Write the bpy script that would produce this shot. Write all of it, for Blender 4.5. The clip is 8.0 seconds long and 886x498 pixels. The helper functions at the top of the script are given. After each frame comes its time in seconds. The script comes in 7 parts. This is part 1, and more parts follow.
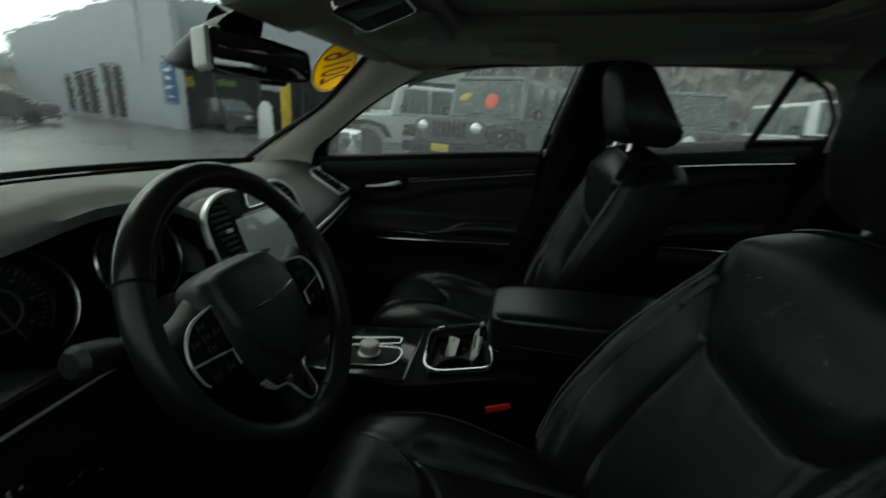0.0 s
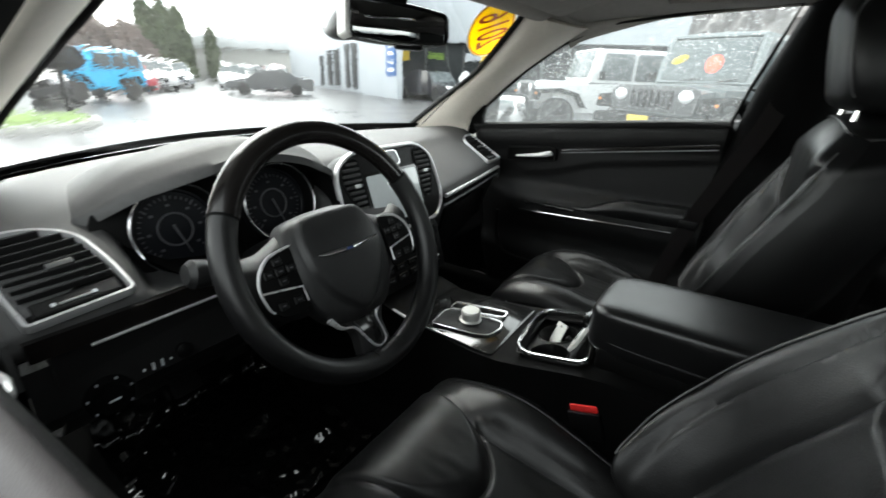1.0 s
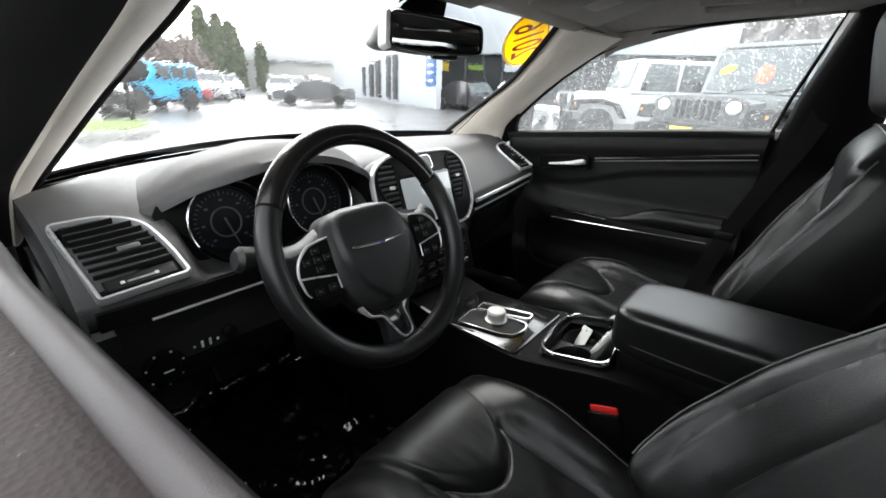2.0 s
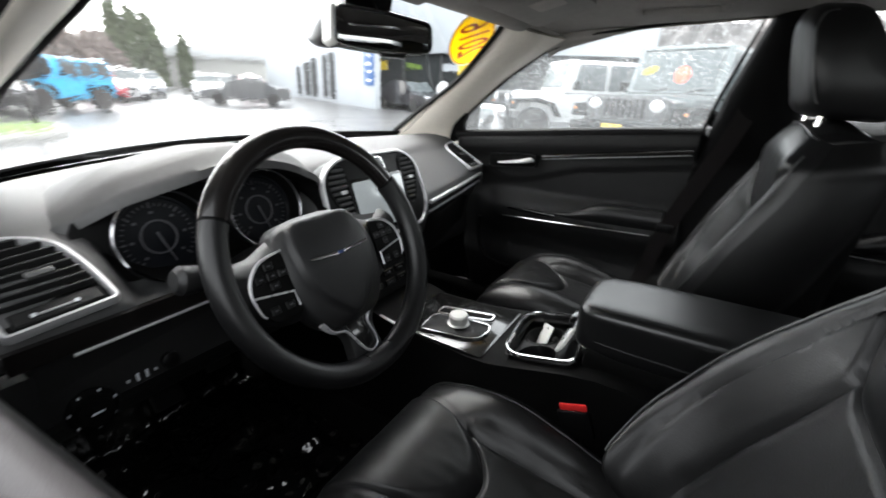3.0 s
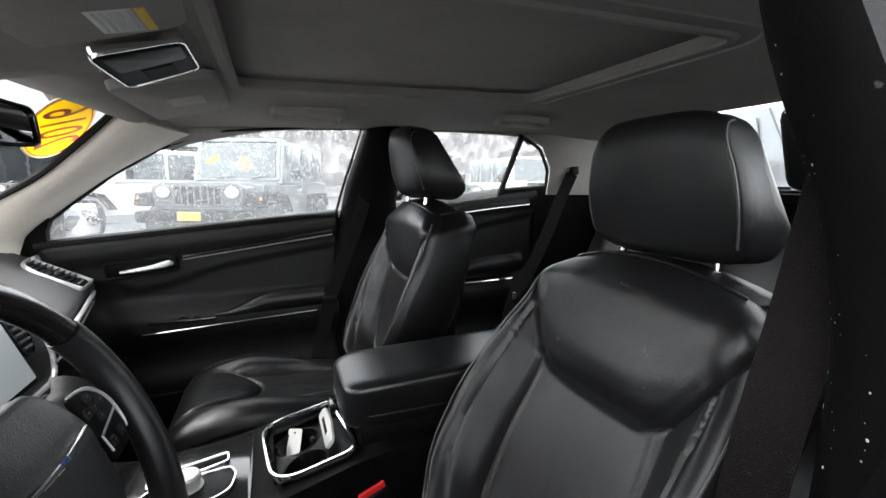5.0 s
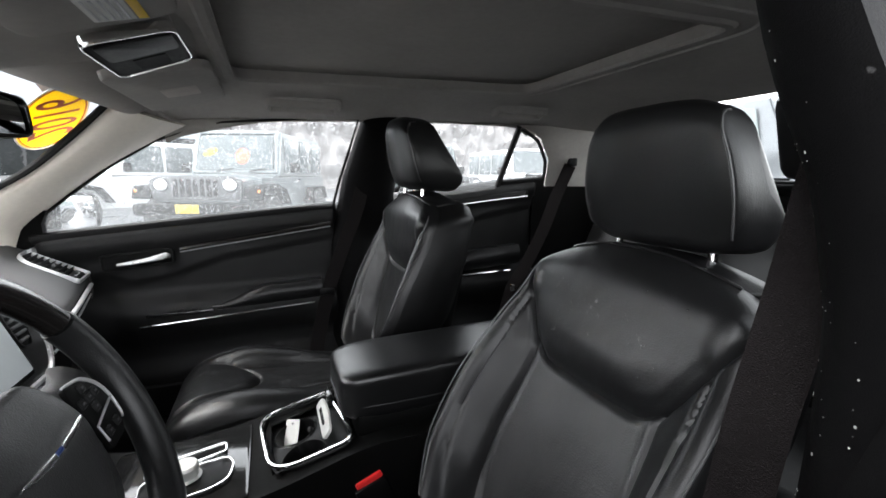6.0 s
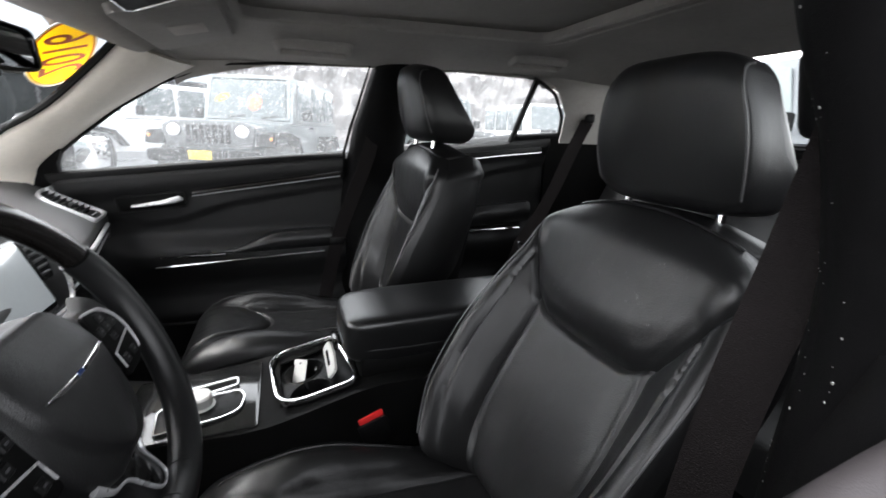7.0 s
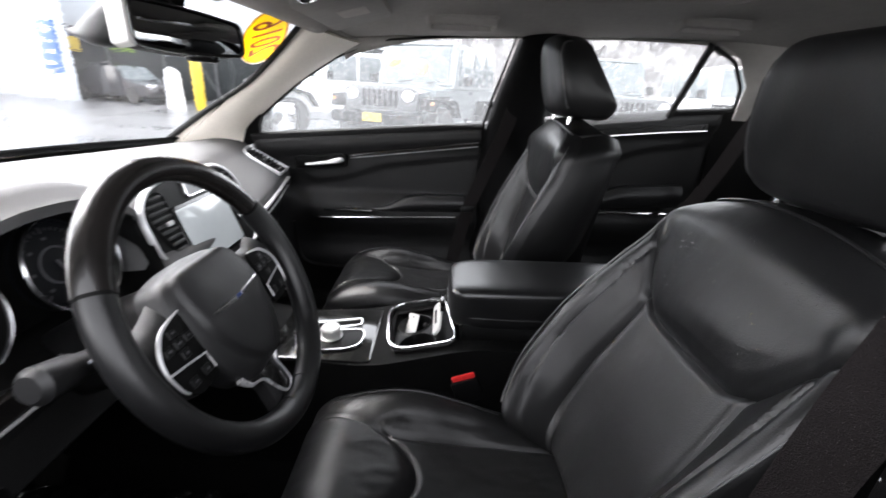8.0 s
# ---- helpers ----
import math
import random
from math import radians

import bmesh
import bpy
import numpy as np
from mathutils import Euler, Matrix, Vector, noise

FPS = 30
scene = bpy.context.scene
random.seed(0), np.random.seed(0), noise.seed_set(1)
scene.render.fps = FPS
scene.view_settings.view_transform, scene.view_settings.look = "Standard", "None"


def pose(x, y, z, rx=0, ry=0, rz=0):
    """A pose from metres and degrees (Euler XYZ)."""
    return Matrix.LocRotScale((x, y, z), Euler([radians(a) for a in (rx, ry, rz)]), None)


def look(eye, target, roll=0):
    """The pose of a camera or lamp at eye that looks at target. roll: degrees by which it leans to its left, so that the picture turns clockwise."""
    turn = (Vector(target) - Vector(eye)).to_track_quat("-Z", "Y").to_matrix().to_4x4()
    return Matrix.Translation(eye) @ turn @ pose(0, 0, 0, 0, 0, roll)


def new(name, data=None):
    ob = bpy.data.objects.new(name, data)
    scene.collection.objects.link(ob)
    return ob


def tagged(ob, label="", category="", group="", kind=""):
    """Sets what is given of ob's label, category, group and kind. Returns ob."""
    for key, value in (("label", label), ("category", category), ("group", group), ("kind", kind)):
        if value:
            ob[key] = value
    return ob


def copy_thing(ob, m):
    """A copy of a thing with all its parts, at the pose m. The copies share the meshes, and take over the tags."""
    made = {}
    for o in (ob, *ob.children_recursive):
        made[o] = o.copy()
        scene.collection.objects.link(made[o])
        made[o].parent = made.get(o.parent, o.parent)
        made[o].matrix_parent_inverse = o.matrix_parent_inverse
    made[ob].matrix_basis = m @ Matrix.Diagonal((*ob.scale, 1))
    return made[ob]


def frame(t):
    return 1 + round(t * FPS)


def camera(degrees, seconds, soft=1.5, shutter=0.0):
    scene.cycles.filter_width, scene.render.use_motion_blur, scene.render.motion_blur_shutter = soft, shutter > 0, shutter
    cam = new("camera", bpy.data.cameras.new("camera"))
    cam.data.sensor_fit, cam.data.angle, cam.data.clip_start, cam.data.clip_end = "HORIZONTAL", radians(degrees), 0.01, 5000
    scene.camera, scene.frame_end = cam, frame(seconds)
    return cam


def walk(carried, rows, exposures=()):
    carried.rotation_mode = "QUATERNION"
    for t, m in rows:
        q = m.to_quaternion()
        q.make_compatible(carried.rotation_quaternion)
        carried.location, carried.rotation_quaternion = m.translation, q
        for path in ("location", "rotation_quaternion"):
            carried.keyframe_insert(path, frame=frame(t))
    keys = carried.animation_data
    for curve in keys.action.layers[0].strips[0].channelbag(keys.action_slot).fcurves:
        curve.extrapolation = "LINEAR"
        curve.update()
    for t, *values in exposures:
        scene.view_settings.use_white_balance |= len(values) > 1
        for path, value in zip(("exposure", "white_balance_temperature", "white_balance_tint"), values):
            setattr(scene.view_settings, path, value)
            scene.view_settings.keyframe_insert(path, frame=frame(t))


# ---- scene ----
cam = camera(93.0, 8.0, soft=1.6, shutter=0.5)
PATH = [
    (0, (0.293, -0.847, 1.158), (0.014, 1.042, 0.562), 3.4),
    (0.5, (0.347, -0.788, 1.148), (-0.317, 0.951, 0.416), 3.8),
    (0.7, (0.382, -0.78, 1.152), (-0.448, 0.885, 0.418), 3.2),
    (1, (0.42, -0.768, 1.15), (-0.609, 0.771, 0.394), 2.3),
    (1.5, (0.454, -0.773, 1.153), (-0.719, 0.67, 0.417), 2.1),
    (2.8, (0.435, -0.818, 1.129), (-0.649, 0.715, 0.441), 2.5),
    (3, (0.413, -0.784, 1.144), (-0.547, 0.818, 0.43), 2.4),
    (3.2, (0.368, -0.792, 1.138), (-0.437, 0.892, 0.42), 1.6),
    (3.5, (0.297, -0.798, 1.133), (-0.119, 1.035, 0.451), 1.3),
    (4, (0.234, -0.816, 1.138), (0.48, 1.084, 0.565), 1.8),
    (4.2, (0.214, -0.815, 1.139), (0.693, 1.07, 0.672), 2.0),
    (4.5, (0.192, -0.814, 1.15), (0.837, 1.043, 0.78), 0.2),
    (5, (0.178, -0.809, 1.159), (0.928, 1.02, 0.856), 0.4),
    (6.5, (0.187, -0.815, 1.153), (0.934, 0.993, 0.737), 0.7),
    (7, (0.191, -0.82, 1.15), (0.881, 0.978, 0.609), 2.3),
    (7.2, (0.197, -0.817, 1.15), (0.761, 1.016, 0.584), 2.6),
    (7.5, (0.218, -0.828, 1.159), (0.573, 1.041, 0.54), 3.4),
    (8, (0.252, -0.857, 1.178), (0.276, 1.011, 0.462), 3.0),
]
EXPOSURES = [(0.0, 0.45, 6400, -14), (0.5, 2.05, 6450, -6), (1.0, 2.68, 6500, 2), (1.7, 2.92, 6500, 7), (3.5, 2.9, 6480, 8), (5.0, 3.12, 6450, 9), (6.6, 3.12, 6450, 10), (7.2, 3.22, 6450, 11), (8.0, 3.42, 6450, 13)]
SKY, SUN = 0.15, 0.5
walk(cam, [(t, look(eye, target, roll)) for t, eye, target, roll in PATH], EXPOSURES)

# ---- light ----
world = bpy.data.worlds.new("overcast")
scene.world = world
world.use_nodes = True
wn, wl = world.node_tree.nodes, world.node_tree.links
sky = wn.new("ShaderNodeTexSky")
sky.sky_type, sky.sun_disc = "NISHITA", False
sky.sun_elevation, sky.sun_rotation = radians(58), radians(287)
grey = wn.new("ShaderNodeHueSaturation")
grey.inputs["Saturation"].default_value = 0.1
wl.new(sky.outputs[0], grey.inputs["Color"])
wl.new(grey.outputs[0], wn["Background"].inputs[0])
wn["Background"].inputs[1].default_value = SKY
sun_lamp = new("sun", bpy.data.lights.new("sun", "SUN"))
sun_lamp.data.energy, sun_lamp.data.angle, sun_lamp.data.color = SUN, radians(40), (1.0, 0.98, 0.95)
sun_lamp.matrix_world = look((-4.6, 1.4, 8), (0, 0, 0))


# ---- materials ----
def material(name, colour, rough=0.5, metal=0.0, var=0.25, scale=6.0, grain=0.0, grain_scale=900.0, coat=0.0, spots=None, spec=0.5, transmission=0.0, rough_var=0.1, wave=None, rnd=0.0):
    """A surface with slow stains, fine grain and relief, in object space."""
    m = bpy.data.materials.new(name)
    m.use_nodes = True
    n, l = m.node_tree.nodes, m.node_tree.links
    b = n["Principled BSDF"]
    co = n.new("ShaderNodeTexCoord")
    big = n.new("ShaderNodeTexNoise")
    big.inputs["Scale"].default_value, big.inputs["Detail"].default_value = scale, 6
    l.new(co.outputs["Object"], big.inputs["Vector"])
    fine = n.new("ShaderNodeTexNoise")
    fine.inputs["Scale"].default_value, fine.inputs["Detail"].default_value = scale * 14, 4
    l.new(co.outputs["Object"], fine.inputs["Vector"])
    add = n.new("ShaderNodeMath")
    add.operation = "MULTIPLY_ADD"
    add.inputs[1].default_value = 0.5
    l.new(fine.outputs[0], add.inputs[0])
    l.new(big.outputs[0], add.inputs[2])
    ramp = n.new("ShaderNodeMapRange")
    ramp.inputs[1].default_value, ramp.inputs[2].default_value = 0.45, 1.05
    ramp.inputs[3].default_value, ramp.inputs[4].default_value = 1 - var, 1 + var
    l.new(add.outputs[0], ramp.inputs[0])
    col = n.new("ShaderNodeVectorMath")
    col.operation = "SCALE"
    col.inputs[0].default_value = colour[:3]
    l.new(ramp.outputs[0], col.inputs["Scale"])
    out = col.outputs[0]
    if rnd:
        info = n.new("ShaderNodeObjectInfo")
        mr = n.new("ShaderNodeMapRange")
        mr.inputs[3].default_value, mr.inputs[4].default_value = 1 - rnd, 1 + rnd
        l.new(info.outputs["Random"], mr.inputs[0])
        c2 = n.new("ShaderNodeVectorMath")
        c2.operation = "SCALE"
        l.new(out, c2.inputs[0])
        l.new(mr.outputs[0], c2.inputs["Scale"])
        out = c2.outputs[0]
    if spots:
        sc, amount, scol = spots
        vor = n.new("ShaderNodeTexNoise")
        vor.inputs["Scale"].default_value, vor.inputs["Detail"].default_value = sc, 3
        l.new(co.outputs["Object"], vor.inputs["Vector"])
        th = n.new("ShaderNodeMapRange")
        th.inputs[1].default_value, th.inputs[2].default_value = 0.72 - amount, 0.76 - amount
        l.new(vor.outputs[0], th.inputs[0])
        mix = n.new("ShaderNodeMix")
        mix.data_type = "RGBA"
        l.new(th.outputs[0], mix.inputs["Factor"])
        l.new(out, mix.inputs[6])
        mix.inputs[7].default_value = (*scol, 1)
        out = mix.outputs[2]
    l.new(out, b.inputs["Base Color"])
    rr = n.new("ShaderNodeMapRange")
    rr.inputs[1].default_value, rr.inputs[2].default_value = 0.4, 1.1
    rr.inputs[3].default_value, rr.inputs[4].default_value = max(rough - rough_var, 0.02), min(rough + rough_var, 1)
    l.new(add.outputs[0], rr.inputs[0])
    l.new(rr.outputs[0], b.inputs["Roughness"])
    b.inputs["Metallic"].default_value = metal
    b.inputs["Coat Weight"].default_value = coat
    b.inputs["Coat Roughness"].default_value = 0.06
    b.inputs["Specular IOR Level"].default_value = spec
    b.inputs["Transmission Weight"].default_value = transmission
    if grain:
        v = n.new("ShaderNodeTexVoronoi")
        v.inputs["Scale"].default_value = grain_scale
        l.new(co.outputs["Object"], v.inputs["Vector"])
        bump = n.new("ShaderNodeBump")
        bump.inputs["Strength"].default_value, bump.inputs["Distance"].default_value = grain, 0.001
        l.new(v.outputs[0], bump.inputs["Height"])
        b2 = n.new("ShaderNodeBump")
        b2.inputs["Strength"].default_value, b2.inputs["Distance"].default_value = min(grain, 0.3), 0.0007
        l.new(fine.outputs[0], b2.inputs["Height"])
        l.new(bump.outputs[0], b2.inputs["Normal"])
        l.new(b2.outputs[0], b.inputs["Normal"])
    return m


def pane_material(name, tint=(1, 1, 1), gloss=0.05, mist=0.0):
    """Clear thin glass: lets the view through and mirrors a little."""
    m = bpy.data.materials.new(name)
    m.use_nodes = True
    n, l = m.node_tree.nodes, m.node_tree.links
    n.remove(n["Principled BSDF"])
    t, g, mix = n.new("ShaderNodeBsdfTransparent"), n.new("ShaderNodeBsdfGlossy"), n.new("ShaderNodeMixShader")
    t.inputs[0].default_value = (*tint, 1)
    g.inputs["Roughness"].default_value = 0.02
    mix.inputs[0].default_value = gloss
    l.new(t.outputs[0], mix.inputs[1])
    l.new(g.outputs[0], mix.inputs[2])
    out = mix.outputs[0]
    if mist:
        # a film of fine drops scatters part of the light
        tr, m2 = n.new("ShaderNodeBsdfTranslucent"), n.new("ShaderNodeMixShader")
        no, mr = n.new("ShaderNodeTexNoise"), n.new("ShaderNodeMapRange")
        no.inputs["Scale"].default_value, no.inputs["Detail"].default_value = 130, 4
        mr.inputs[1].default_value, mr.inputs[2].default_value, mr.inputs[3].default_value, mr.inputs[4].default_value = 0.35, 0.75, 0.6 * mist, 1.5 * mist
        tr.inputs[0].default_value = (0.9, 0.92, 0.93, 1)
        co = n.new("ShaderNodeTexCoord")
        l.new(co.outputs["Object"], no.inputs["Vector"])
        l.new(no.outputs[0], mr.inputs[0])
        l.new(mr.outputs[0], m2.inputs[0])
        l.new(out, m2.inputs[1])
        l.new(tr.outputs[0], m2.inputs[2])
        out = m2.outputs[0]
    l.new(out, n["Material Output"].inputs[0])
    return m


def wet_glass(name, strength, scale, stretch):
    """Glass with a film of rain on it that bends the view."""
    m = bpy.data.materials.new(name)
    m.use_nodes = True
    n, l = m.node_tree.nodes, m.node_tree.links
    b = n["Principled BSDF"]
    b.inputs["Base Color"].default_value = (1, 1, 1, 1)
    b.inputs["Roughness"].default_value, b.inputs["IOR"].default_value = 0.0, 1.33
    b.inputs["Transmission Weight"].default_value = 1.0
    co, mp, no = n.new("ShaderNodeTexCoord"), n.new("ShaderNodeMapping"), n.new("ShaderNodeTexNoise")
    mp.inputs["Scale"].default_value = stretch
    no.inputs["Scale"].default_value, no.inputs["Detail"].default_value = scale, 3
    l.new(co.outputs["Object"], mp.inputs[0])
    l.new(mp.outputs[0], no.inputs["Vector"])
    bump = n.new("ShaderNodeBump")
    bump.inputs["Strength"].default_value, bump.inputs["Distance"].default_value = strength, 0.004
    l.new(no.outputs[0], bump.inputs["Height"])
    l.new(bump.outputs[0], b.inputs["Normal"])
    return m


def backlit(name, colour):
    """A thin sheet that daylight shines through."""
    m = material(name, colour, 0.5, var=0.06)
    n, l = m.node_tree.nodes, m.node_tree.links
    tr, mix = n.new("ShaderNodeBsdfTranslucent"), n.new("ShaderNodeMixShader")
    tr.inputs[0].default_value = (*colour, 1)
    mix.inputs[0].default_value = 0.6
    l.new(n["Principled BSDF"].outputs[0], mix.inputs[1])
    l.new(tr.outputs[0], mix.inputs[2])
    l.new(mix.outputs[0], n["Material Output"].inputs[0])
    return m


LEATHER = material("black_leather", (0.0060, 0.0060, 0.0064), 0.37, var=0.25, scale=9, grain=0.16, grain_scale=560, spec=0.38, rough_var=0.03)
ARM_VINYL = material("padded_armrest_vinyl", (0.005, 0.005, 0.0053), 0.30, var=0.2, scale=9, grain=0.12, grain_scale=620, spec=0.55, rough_var=0.03)
LEATHER_DULL = material("black_leather_worn", (0.0080, 0.0080, 0.0084), 0.40, var=0.3, scale=11, grain=0.2, grain_scale=480, spec=0.42, rough_var=0.04)
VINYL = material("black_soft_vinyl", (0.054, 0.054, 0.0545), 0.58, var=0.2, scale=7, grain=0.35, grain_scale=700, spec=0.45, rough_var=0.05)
# Dash vinyl toned darker: shade on the lower dash is put into its colour.
DASH_LOW = material("shade_toned_dash_vinyl", (0.016, 0.016, 0.0164), 0.5, var=0.2, scale=7, grain=0.3, grain_scale=800, spec=0.35, rough_var=0.04)
HUB = material("dark_wheel_vinyl", (0.010, 0.010, 0.0105), 0.42, var=0.2, scale=8, grain=0.3, grain_scale=800, spec=0.4, rough_var=0.03)
SHELL = material("black_leatherette", (0.004, 0.004, 0.0042), 0.45, var=0.3, scale=9, grain=0.25, grain_scale=620, spec=0.25, rough_var=0.03)
DOOR_VINYL = material("black_door_vinyl", (0.0062, 0.0062, 0.0064), 0.46, var=0.3, scale=7, grain=0.35, grain_scale=700, spec=0.28, rough_var=0.04)
PLASTIC = material("black_plastic", (0.0035, 0.0035, 0.0037), 0.40, var=0.3, scale=12, grain=0.2, grain_scale=900, spec=0.18)
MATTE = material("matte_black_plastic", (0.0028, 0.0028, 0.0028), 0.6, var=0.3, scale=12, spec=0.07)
GLOSS = material("gloss_black_lacquer", (0.008, 0.008, 0.008), 0.12, var=0.3, scale=20, coat=0.6)
WOOD = material("dark_lacquered_wood", (0.006, 0.0052, 0.005), 0.26, var=0.5, scale=30, coat=0.2, spec=0.45, rough_var=0.015)
CHROME = material("bright_chrome", (0.85, 0.85, 0.85), 0.12, metal=1.0, var=0.05)
BEZEL = material("brushed_chrome_ring", (0.62, 0.62, 0.64), 0.22, metal=1.0, var=0.05)
SATIN = material("satin_silver", (0.52, 0.52, 0.53), 0.32, metal=0.45, var=0.08)
MARKS_DIM = material("dim_print", (0.045, 0.045, 0.05), 0.5, var=0.1)
# Paler than the leather: the edges' highlight is put into the piping's colour.
PIPING_SHEEN = material("highlight_grey_piping", (0.055, 0.055, 0.056), 0.35, var=0.1)
SILVER = material("silver_paint", (0.45, 0.45, 0.46), 0.35, metal=0.6, var=0.1)
LINER = material("grey_headliner_cloth", (0.39, 0.372, 0.348), 0.95, var=0.12, scale=5, grain=0.3, grain_scale=1300, spec=0.1)
LINER_PALE = material("faded_print", (0.5, 0.47, 0.43), 0.8, var=0.15, scale=30)
PALE = material("pale_silver_plastic", (0.6, 0.6, 0.58), 0.4, metal=0.2, var=0.08)
SILL = material("wet_sill_vinyl", (0.032, 0.028, 0.0295), 0.6, var=0.2, scale=14, grain=0.12, grain_scale=700, spec=0.35)
CREAM = material("cream_pillar_trim", (0.86, 0.80, 0.71), 0.5, var=0.08, scale=6, grain=0.2, grain_scale=1100, spec=0.5)
CARPET = material("black_carpet", (0.003, 0.003, 0.003), 0.95, var=0.5, scale=30, grain=0.8, grain_scale=500, spec=0.1)
RUBBER = material("black_rubber", (0.006, 0.006, 0.006), 0.75, var=0.4, scale=20, spec=0.3)
WEB = material("dark_belt_webbing", (0.0075, 0.006, 0.0062), 0.85, var=0.2, scale=10, grain=0.7, grain_scale=800, spec=0.15)
RED = material("red_plastic", (0.8, 0.03, 0.03), 0.4, var=0.1)
WHITE = material("white_card", (0.75, 0.75, 0.72), 0.6, var=0.08)
PAINT_GREY = material("wet_grey_car_paint", (0.20, 0.182, 0.186), 0.42, metal=0.2, var=0.3, scale=14, coat=0.25, spots=(90, 0.06, (0.13, 0.12, 0.12)))
DIAL = material("dark_dial_face", (0.004, 0.0045, 0.006), 0.4, var=0.3, scale=30, spec=0.15)
MARKS = material("pale_dial_marks", (0.5, 0.52, 0.55), 0.5, var=0.1)
DUSTY = material("dusty_silver_car_paint", (0.17, 0.18, 0.19), 0.4, metal=0.3, var=0.2, scale=3)
# Unlit display: pale colour and faint glow stand in for the window's reflection.
SCREEN = material("reflection_pale_display_glass", (0.40, 0.43, 0.44), 0.2, var=0.05, coat=1.0)
SCREEN.node_tree.nodes["Principled BSDF"].inputs["Emission Color"].default_value = (0.9, 0.97, 1, 1)
SCREEN.node_tree.nodes["Principled BSDF"].inputs["Emission Strength"].default_value = 0.02
MIRROR = material("mirror_glass", (0.9, 0.9, 0.9), 0.03, metal=1.0, var=0.02, rough_var=0.01)
# Tinted dark in place of the dark cabin that it would mirror.
DARK_MIRROR = material("dark_reflection_mirror_glass", (0.22, 0.225, 0.23), 0.03, metal=1.0, var=0.02, rough_var=0.01)
YELLOW = material("yellow_sticker", (0.9, 0.58, 0.02), 0.5, var=0.08)
YELLOW_SHEET = backlit("thin_yellow_sheet", (1.0, 0.76, 0.02))
RUST = material("rust_red_print", (0.42, 0.06, 0.02), 0.5, var=0.1)
FILM = material("clear_crumpled_film", (0.004, 0.004, 0.004), 0.10, var=0.3, scale=15, coat=1.0, rough_var=0.04)
EMBLEM_BLUE = material("blue_enamel", (0.015, 0.035, 0.13), 0.3, var=0.1)
CLEAR = pane_material("clear_pane", (0.97, 0.98, 0.98), 0.05)
MISTED = pane_material("rain_misted_pane", (0.97, 0.98, 0.98), 0.05, 0.05)
WET = wet_glass("rain_wet_windscreen", 0.055, 24.0, (1, 0.7, 1))
FLAP = material("worn_brown_rubber", (0.014, 0.0095, 0.009), 0.7, var=0.6, scale=25, grain=0.6, grain_scale=180, spots=(120, 0.02, (0.06, 0.05, 0.046)), spec=0.2)
ROCKER = material("scratched_black_trim", (0.0025, 0.0024, 0.0026), 0.6, var=0.3, scale=14, grain=0.2, spec=0.08, spots=(60, -0.03, (0.05, 0.05, 0.05)))
DROP = material("water_drop", (1, 1, 1), 0.0, transmission=1.0, var=0.0, rough_var=0.0)
DROP.node_tree.nodes["Principled BSDF"].inputs["IOR"].default_value = 1.33


# ---- mesh helpers ----
def V(*a):
    return Vector(a)


def geo_join(*geos):
    vs, fs = [], []
    for v, f in geos:
        k = len(vs)
        vs += list(v)
        fs += [tuple(i + k for i in g) for g in f]
    return vs, fs


def part(name, geo, mat, parent=None, label="", smooth=35):
    """Links one mesh, from a bmesh or from vertices and faces, under its thing."""
    me = bpy.data.meshes.new(name)
    if isinstance(geo, bmesh.types.BMesh):
        geo.to_mesh(me)
        geo.free()
    else:
        me.from_pydata([tuple(v) for v in geo[0]], [], geo[1])
        bm = bmesh.new()
        bm.from_mesh(me)
        bmesh.ops.recalc_face_normals(bm, faces=bm.faces)
        bm.to_mesh(me)
        bm.free()
    me.materials.append(mat)
    if smooth:
        me.polygons.foreach_set("use_smooth", [True] * len(me.polygons))
        me.set_sharp_from_angle(angle=radians(smooth))
    ob = new(name, me)
    if parent:
        ob.parent = parent
    if label:
        tagged(ob, label)
    return ob


def thing(name, at, label, category, group="", kind=""):
    ob = new(name)
    ob.location = at
    ob.empty_display_size = 0.05
    return tagged(ob, label, category, group, kind)


def settle(ob):
    """Keeps parts, built in the world's places, where they are under an Empty that stands elsewhere."""
    bpy.context.view_layer.update()
    inv = ob.matrix_world.inverted()
    for c in ob.children:
        c.matrix_parent_inverse = inv
    return ob


def grid(fn, nu, nv, us=(0, 1), vs=(0, 1), wrap=False):
    P = [fn(us[0] + (us[1] - us[0]) * i / nu, vs[0] + (vs[1] - vs[0]) * j / nv) for i in range(nu + (0 if wrap else 1)) for j in range(nv + 1)]
    n = nu if wrap else nu + 1
    F = [(i * (nv + 1) + j, ((i + 1) % n) * (nv + 1) + j, ((i + 1) % n) * (nv + 1) + j + 1, i * (nv + 1) + j + 1) for i in range(nu) for j in range(nv)]
    return P, F


def slab_grid(fn, back, nu, nv):
    """A sheet with thickness: front fn(u, v), rear back(u, v), closed at its rim."""
    a, b = grid(fn, nu, nv), grid(back, nu, nv)
    vs, fs = geo_join(a, b)
    k, w = len(a[0]), nv + 1
    rim = [(i * w, (i + 1) * w) for i in range(nu)] + [((i + 1) * w + nv, i * w + nv) for i in range(nu)]
    rim += [(j + 1, j) for j in range(nv)] + [(nu * w + j, nu * w + j + 1) for j in range(nv)]
    return vs, fs + [(p, q, q + k, p + k) for p, q in rim]


